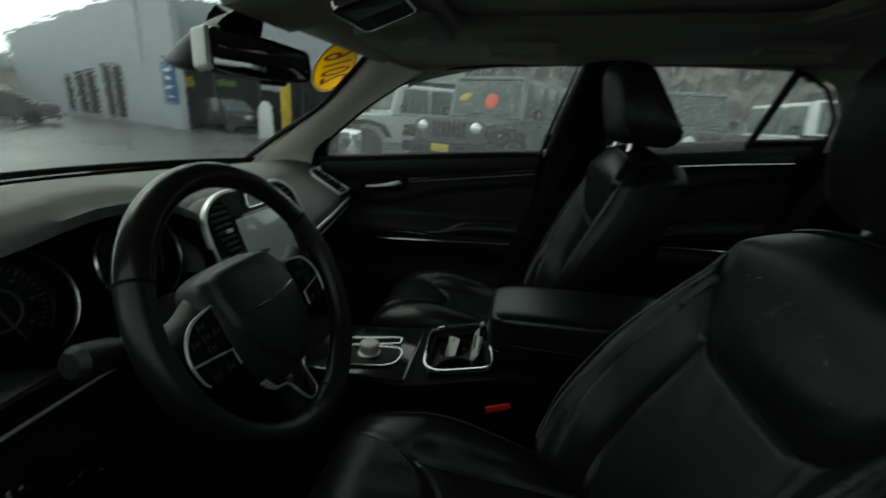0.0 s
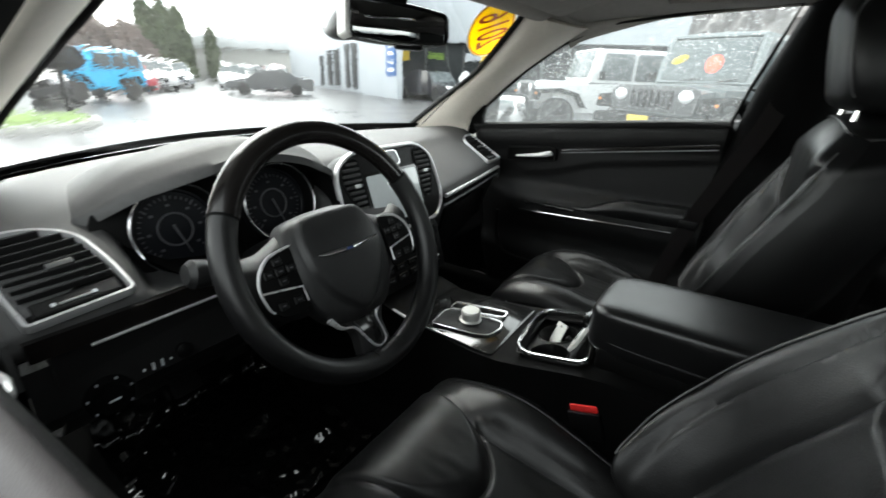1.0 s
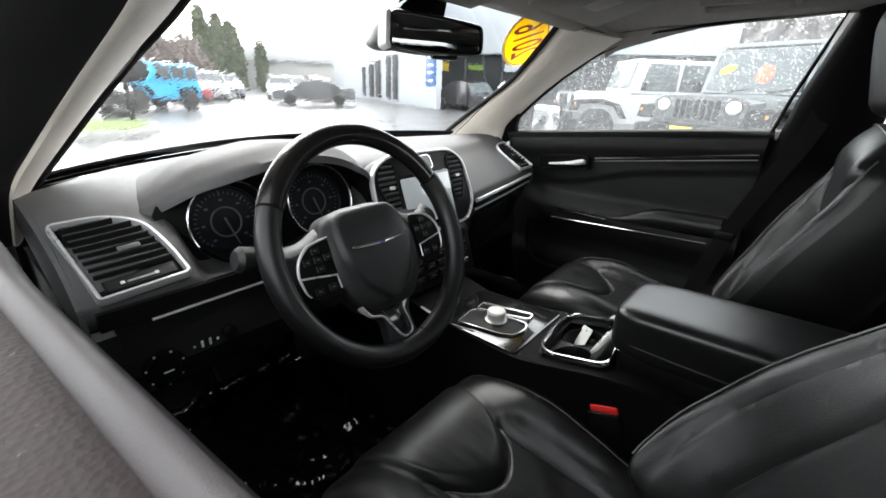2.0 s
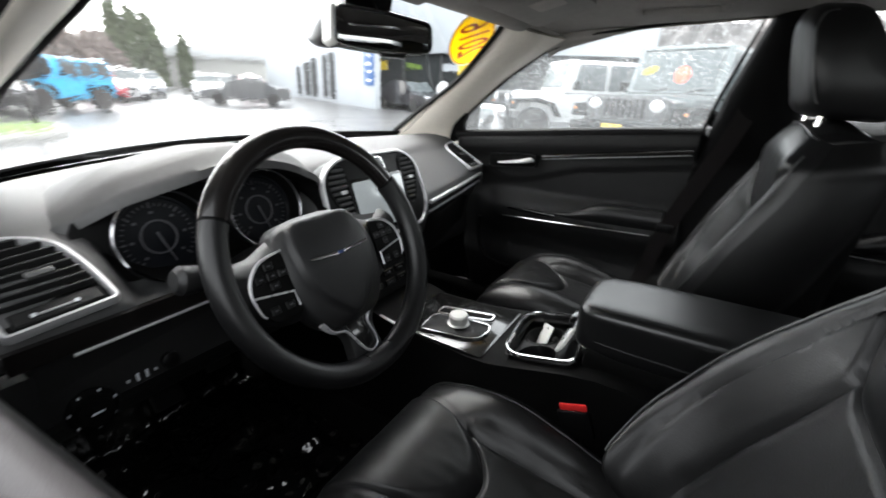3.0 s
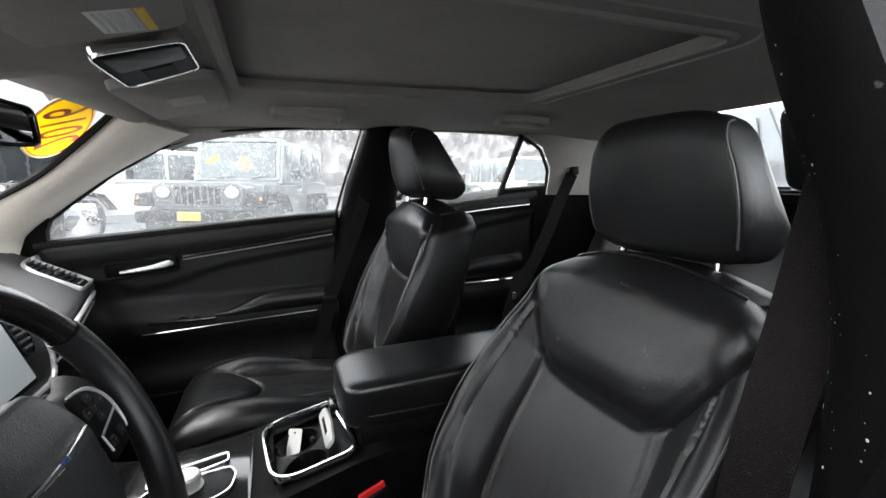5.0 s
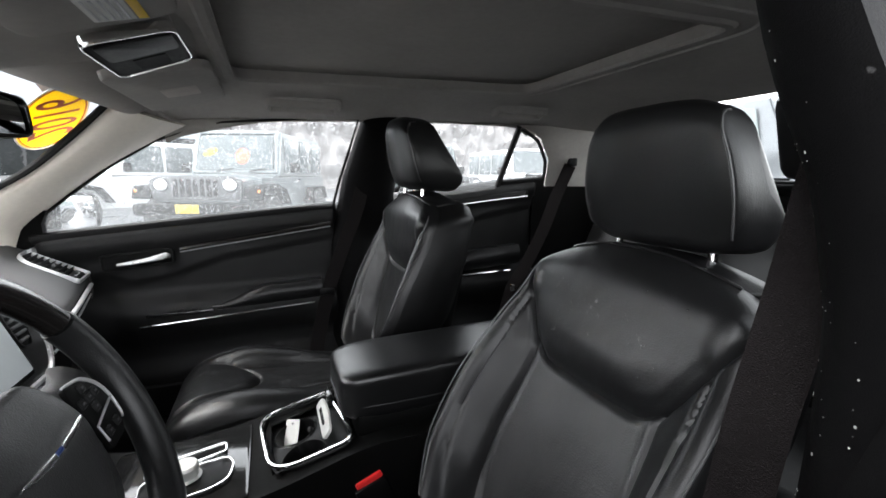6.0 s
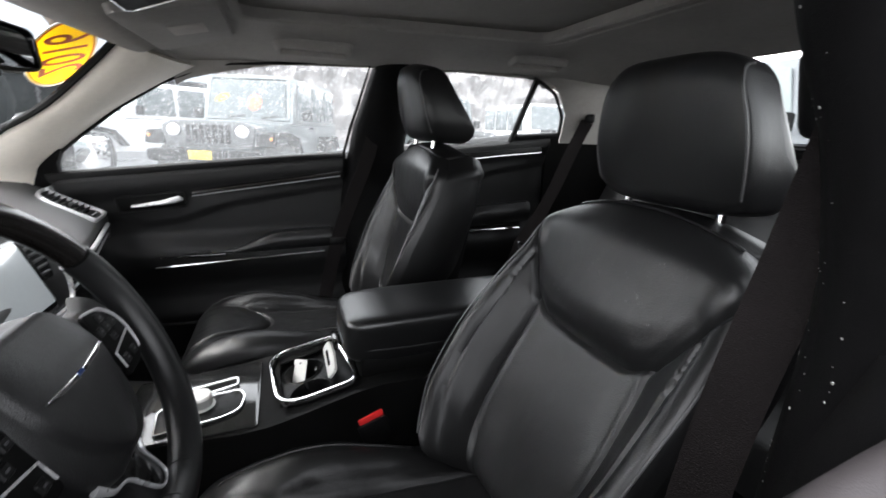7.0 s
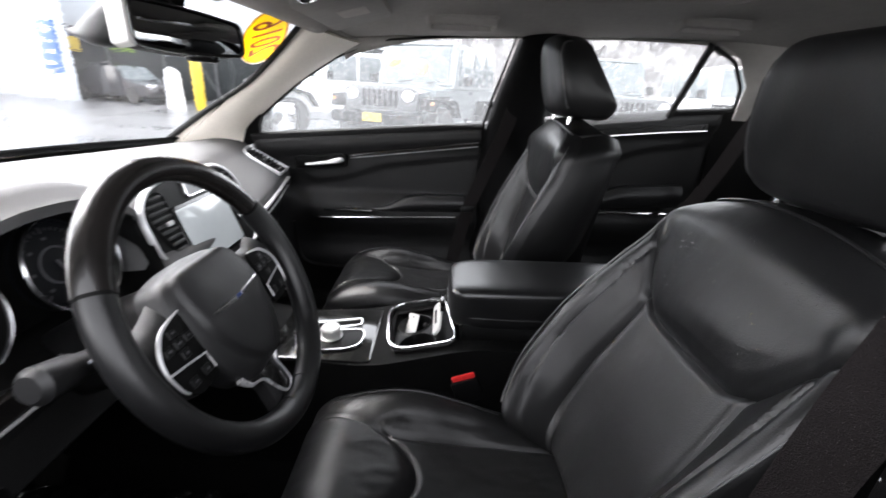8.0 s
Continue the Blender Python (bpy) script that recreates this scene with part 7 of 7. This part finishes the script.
def sedan(name, label, m, paint, tall=1.42):
    """A plain saloon. Local: nose to -y."""
    c = thing(name, (0, 0, 0), label, "car", "parked cars")
    prof = [(-2.3, 0.42), (-2.32, 0.62), (-2.1, 0.78), (-1.2, 0.92), (-0.65, tall - 0.12), (-0.1, tall), (0.8, tall - 0.02), (1.5, 1.02), (2.2, 0.98), (2.35, 0.8), (2.34, 0.42)]
    line = spline([V(0, y, z) for y, z in prof], 4)
    def f(u, v):
        i = min(int(u * (len(line) - 1)), len(line) - 1)
        p = line[i]
        w = 0.86 - 0.22 * smooth(p.z, 0.9, tall)
        a = 2 * v - 1
        return V(a * w, p.y, p.z - 0.03 * a ** 4)
    n = len(line) - 1
    part("body", slab_grid(f, lambda u, v: V(f(u, v).x * 1.02, f(u, v).y * 0.995, 0.30), n, 8), paint, c)
    for k in (-1, 1):
        part("side_window", plate(rounded([(-0.95, 0.95), (1.35, 1.0), (0.75, tall - 0.09), (-0.45, tall - 0.10)], 0.05, 3), 0.02, axes((k * 0.74, 0, 0), (0, 1, 0), (-0.28 * k, 0, 1)) @ Matrix.Diagonal((1, 1, k, 1)), 0.003), CAR_GLASS, c)
        for y in (-1.42, 1.38):
            wheel(c, axes((k * 0.78, y, 0.33), (0, 1, 0), (0, 0, 1)) @ Matrix.Diagonal((1, 1, k, 1)), 0.33, 0.2)
        part("headlight", box((0.34, 0.2, 0.12), (k * 0.62, -2.2, 0.70), 0.04), LAMP_GLASS, c)
        part("tail_light", box((0.34, 0.1, 0.12), (k * 0.62, 2.30, 0.82), 0.03), RED_CARD, c)
    part("windscreen", slab_grid(lambda u, v: V((2 * u - 1) * (0.76 - 0.10 * v), -1.16 + 0.52 * v, 0.945 + (tall - 1.02) * v), lambda u, v: V((2 * u - 1) * (0.76 - 0.1 * v), -1.12 + 0.52 * v, 0.92 + (tall - 1.02) * v), 6, 4), CAR_GLASS, c)
    part("grille", box((0.9, 0.05, 0.16), (0, -2.31, 0.58), 0.02), MATTE, c)
    settle(c)
    c.matrix_basis = m
    return c


jeep("off_roader", "dark grey off-roader with yellow year card and red price card", pose(-0.36, 8.62, 0, 0, 0, -24) @ Matrix.Diagonal((1.2, 1.05, 1.0, 1)), CAR_GREY, CAR_GREY, True, 1.4)
jeep("off_roader", "white off-roader parked at an angle", pose(-3.1, 10.2, 0, 0, 0, -50), CAR_WHITE, CAR_WHITE)
jeep("off_roader", "dark grey off-roader beside the rear doors", pose(3.6, 8.4, 0, 0, 0, 3), CAR_GREY, CAR_BLACK)
jeep("off_roader", "white off-roader further along the row", pose(6.6, 8.6, 0, 0, 0, 0), CAR_WHITE, CAR_WHITE)
jeep("off_roader", "bright blue off-roader far across the lot", pose(-17.6, 4.5, 0, 0, 0, 28) @ Matrix.Diagonal((0.85, 0.9, 0.85, 1)), CAR_BLUE, CAR_BLUE)
sedan("saloon_car", "dark grey saloon parked before the building", pose(-20.5, 13.6, 0, 0, 0, -37) @ Matrix.Diagonal((0.9, 0.9, 0.9, 1)), CAR_DARK)
sedan("saloon_car", "black car parked at the building's corner", pose(-13.6, 18.4, 0, 0, 0, 75), CAR_BLACK, 1.5)
far = [(-25, 8.6, CAR_RED, 80), (-26, 10.4, CAR_WHITE, 70), (-30, 13.2, CAR_SILVER, 70), (-28, 16.0, CAR_WHITE, 60), (-27, 9.6, CAR_BLACK, 75), (-26, 17.8, CAR_RED, 60), (-17.6, 3.2, CAR_BLACK, 80), (-30, 18.5, CAR_BLACK, 40)]
for x, y, p, r in far:
    sedan("saloon_car", "parked car far across the wet lot", pose(x, y, 0, 0, 0, r), p, 1.5)
sedan("saloon_car", "black car parked beyond the grass island", pose(-13.2, 0.3, 0, 0, 0, 75), CAR_BLACK, 1.45)
# Its panes use the glass with a sky reflection in its colour.
jeep("off_roader", "dull silver off-roader parked behind the rear window", pose(5.0, 1.6, 0, 0, 0, 8), DUSTY, DUSTY, glass=SKY_GLASS)

# building
b = thing("building", (-18, 15, 0), "white dealership building with dark windows and blue sign", "building")
P0, P1 = V(-45, 33.5, 0), V(-14.9, 17.4, 0)
d = (P1 - P0)
L = d.length
BM_ = axes(P0, d, (0, 0, 1))
WINDOWS = [(L - 18.0, 1.5, 2.3), (L - 15.4, 1.9, 2.5), (L - 13.2, 1.9, 2.6), (L - 9.9, 1.4, 2.8), (L - 8.2, 1.4, 2.8)]
part("wall", plate([(0, 0), (L, 0), (L, 6.2), (0, 6.2)], 0.3, BM_ @ Matrix.Translation((0, 0, -0.15)), 0.02), WALL_WHITE, b)
part("wall", plate([(0, 0), (16, 0), (16, 6.2), (0, 6.2)], 0.3, axes(P1, (-0.85, 0.52, 0), (0, 0, 1)) @ Matrix.Translation((0, 0, -0.15)), 0.02), WALL_WHITE, b)
for i, (x, w, h) in enumerate(WINDOWS):
    wd = part("window", plate([(x, 0.25), (x + w, 0.25), (x + w, 0.25 + h), (x, 0.25 + h)], 0.05, BM_ @ Matrix.Translation((0, 0, 0.15 if BM_.col[2].y < 0 else -0.2)), 0.01), DARK_GLASS, b)
    part("frame", rim([V(x - 0.06, 0.2), V(x + w + 0.06, 0.2), V(x + w + 0.06, 0.3 + h), V(x - 0.06, 0.3 + h)], 0.08, 0.08, BM_ @ Matrix.Translation((0, 0, 0.15 if BM_.col[2].y < 0 else -0.22))), WALL_WHITE, wd)
part("sign", plate([(L - 1.5, 1.15), (L - 0.1, 1.15), (L - 0.1, 3.0), (L - 1.5, 3.0)], 0.06, BM_ @ Matrix.Translation((0, 0, 0.15 if BM_.col[2].y < 0 else -0.21)), 0.01), SIGN_BLUE, b, "blue sign with pale bars")
for i in range(4):
    part("sign_bar", plate([(L - 1.2, 1.4 + 0.4 * i), (L - 0.4, 1.4 + 0.4 * i), (L - 0.4, 1.5 + 0.4 * i), (L - 1.2, 1.5 + 0.4 * i)], 0.02, BM_ @ Matrix.Translation((0, 0, 0.21 if BM_.col[2].y < 0 else -0.23)), 0.004), WHITE, b)
# open service bay beyond the corner
Q0 = V(-14.2, 21.0, 0)
QM = axes(Q0, (0.93, 0.36, 0), (0, 0, 1))
part("bay_glass", plate([(-4.5, 0), (12, 0), (12, 3.0), (-4.5, 3.0)], 0.1, QM, 0.01), DARK_GLASS, b, "dark glazed front")
part("fascia", plate([(-4.5, 3.0), (12, 3.0), (12, 6.0), (-4.5, 6.0)], 0.5, QM, 0.02), WALL_WHITE, b)
for i, x in enumerate((-3.6, -1.4, 0.8, 3.0, 5.2)):
    part("bay_mullion", box((0.10, 3.0, 0.12), (0, 0, 0), 0.01, 1, QM @ Matrix.Translation((x, 1.5, 0.12 if QM.col[2].y < 0 else -0.02))), GRILLE, b)
for x, w, h, c in ((-3.0, 1.2, 0.5, SIGN_YELLOW), (-0.8, 0.9, 0.3, GRASS), (1.4, 1.0, 0.4, WALL_WHITE)):
    part("bay_panel", box((w, h, 0.06), (0, 0, 0), 0.01, 1, QM @ Matrix.Translation((x, 2.3, 0.13 if QM.col[2].y < 0 else -0.03))), c, b)
settle(b)
pole = thing("yellow_post", (-8.6, 15.2, 0), "yellow painted post before the building", "post")
part("post", lathe([(0.18, 0), (0.18, 3.2), (0.16, 3.25)], Matrix.Translation((-8.6, 15.2, 0)), 16), SIGN_YELLOW, pole)
settle(pole)
wp = thing("white_stand", (-9.0, 14.8, 0), "small white display stand beside the yellow post", "stand")
part("panel", plate(rounded([(-0.28, 0), (0.28, 0), (0.22, 1.25), (0.0, 1.45), (-0.22, 1.25)], 0.1, 5), 0.3, axes((-9.1, 14.6, 0), (0.9, 0.4, 0), (0, 0, 1)), 0.03), CAR_WHITE, wp)
settle(wp)
wl_ = thing("far_building", (-34, 12, 0), "long low pale building in the distance", "building")
FM = axes((-58, 19, 0), (12, 16, 0), (0, 0, 1))
part("wall", box((20, 3.4, 4), (0, 0, 0), 0.05, 2, FM @ Matrix.Translation((10, 1.7, -2))), KERB, wl_)
part("roof", box((22, 1.3, 5), (0, 0, 0), 0.05, 2, FM @ Matrix.Translation((10, 4.05, -2))), PALE_METAL, wl_)
settle(wl_)

# grass island
isl = thing("grass_island", (-10.6, 1.6, 0), "kerbed island of wet grass", "traffic island")
isl_o = rounded([(-12.2, 0.2), (-9.2, -0.2), (-9.8, 2.4), (-11.4, 3.0)], 0.9, 8)
part("kerb", plate(isl_o, 0.14, Matrix(), 0.03), KERB, isl)
part("grass", plate(offset(ccw(isl_o), 0.16), 0.19, Matrix(), 0.06), GRASS, isl, "wet yellow-green grass")
settle(isl)
wc = thing("white_column", (-13.0, 1.95, 0), "short white column behind the grass island", "column")
part("column", lathe([(0.28, 0), (0.28, 1.5), (0.26, 1.55), (0.02, 1.56)], Matrix.Translation((-13.0, 1.95, 0)), 18), CAR_WHITE, wc)
settle(wc)
lp = thing("sign_post", (-11.6, 2.5, 0.14), "small dark post on the grass island", "post")
part("post", lathe([(0.05, 0), (0.05, 0.9), (0.04, 0.92)], Matrix.Translation((-11.6, 2.5, 0.16)), 10), MATTE, lp)
part("head", superbox((-11.6, 2.5, 1.25), (0.25, 0.5, 0.28), 0.8, 16, 12), MATTE, lp)
settle(lp)

def conifer(at, h, r, mat, label, leafy=1600):
    t = thing("tree", at, label, "tree", "trees behind the lot")
    x, y, z = at
    rnd = random.Random(int(h * 100 + x))
    part("trunk", tube([(x, y, 0), (x + 0.1, y, h * 0.5), (x, y, h * 0.92)], [0.22, 0.14, 0.03], 8), BARK, t)
    vs, fs = [], []
    for i in range(leafy):
        f = rnd.random() ** 0.8
        rr = r * min(1.0, (1 - f) * 1.9) ** 0.6 * (0.2 + 0.8 * rnd.random() ** 0.5) + 0.05
        a = rnd.random() * 6.283
        c = V(x + rr * math.cos(a), y + rr * math.sin(a), h * (0.06 + 0.94 * f))
        d1 = V(rnd.uniform(-1, 1), rnd.uniform(-1, 1), rnd.uniform(0.2, 1.4)).normalized() * rnd.uniform(0.25, 0.6)
        d2 = d1.orthogonal().normalized() * rnd.uniform(0.12, 0.28)
        d3 = d1.cross(d2).normalized() * 0.05
        k = len(vs)
        vs += [c - d1, c + d2, c - d2, c + d3, c + d1]
        fs += [(k, k + 1, k + 3), (k, k + 3, k + 2), (k + 4, k + 3, k + 1), (k + 4, k + 2, k + 3), (k, k + 2, k + 1), (k + 4, k + 1, k + 2)]
    part("crown", (vs, fs), mat, t, smooth=0)
    return settle(t)


for at, h, r in (((-50.0, 20.6, 0), 7.8, 0.75), ((-49.6, 22.0, 0), 7.0, 1.15), ((-49.2, 23.2, 0), 6.6, 1.1), ((-48.4, 26.0, 0), 5.0, 0.5)):
    conifer(at, h, r, LEAF, "tall narrow green conifer")
for at, h, r in (((-48, 12.0, 0), 5.6, 2.2), ((-47.5, 15.0, 0), 5.0, 2.2), ((-47, 17.6, 0), 4.6, 2.2), ((-46, 9.0, 0), 5.4, 2.2)):
    conifer(at, h, r, LEAF_BROWN, "bare brown broadleaf tree", 700)
# The haze of distance is put into this pale grey-brown.
WOODS = material("haze_paled_bare_woods", (0.26, 0.245, 0.24), 0.95, var=0.15, scale=2.5, spec=0.0)


def wood_edge(u):
    return 7.0 + 1.3 * noise.noise(V(u * 9, 0, 1)) + 0.7 * noise.noise(V(u * 41, 0, 4)) + 0.5 * noise.noise(V(u * 173, 0, 7))


woods = tagged(part("far_woods", slab_grid(lambda u, v: V(-8 + 62 * u, 40 + 1.5 * noise.noise(V(u * 60, v * 5, 0)), wood_edge(u) * v), lambda u, v: V(-8 + 62 * u, 43, wood_edge(u) * v), 420, 16), WOODS), "bare woods far behind the lot with haze in their grey-brown colour", "woods", kind="stuff")

# the car's own wheels
road_wheels = [(-1.35, 1), (-1.35, -1), (1.62, 1), (1.62, -1)]
for x, s in road_wheels:
    rw_ = thing("car_wheel", (x, s * 0.74, 0), "black tyre on a grey rim of the car", "wheel", "car wheels")
    wheel(rw_, axes((x, s * 0.74, 0.34), (1, 0, 0), (0, 0, 1)) @ Matrix.Diagonal((1, 1, -s, 1)), 0.34, 0.2)
    settle(rw_)
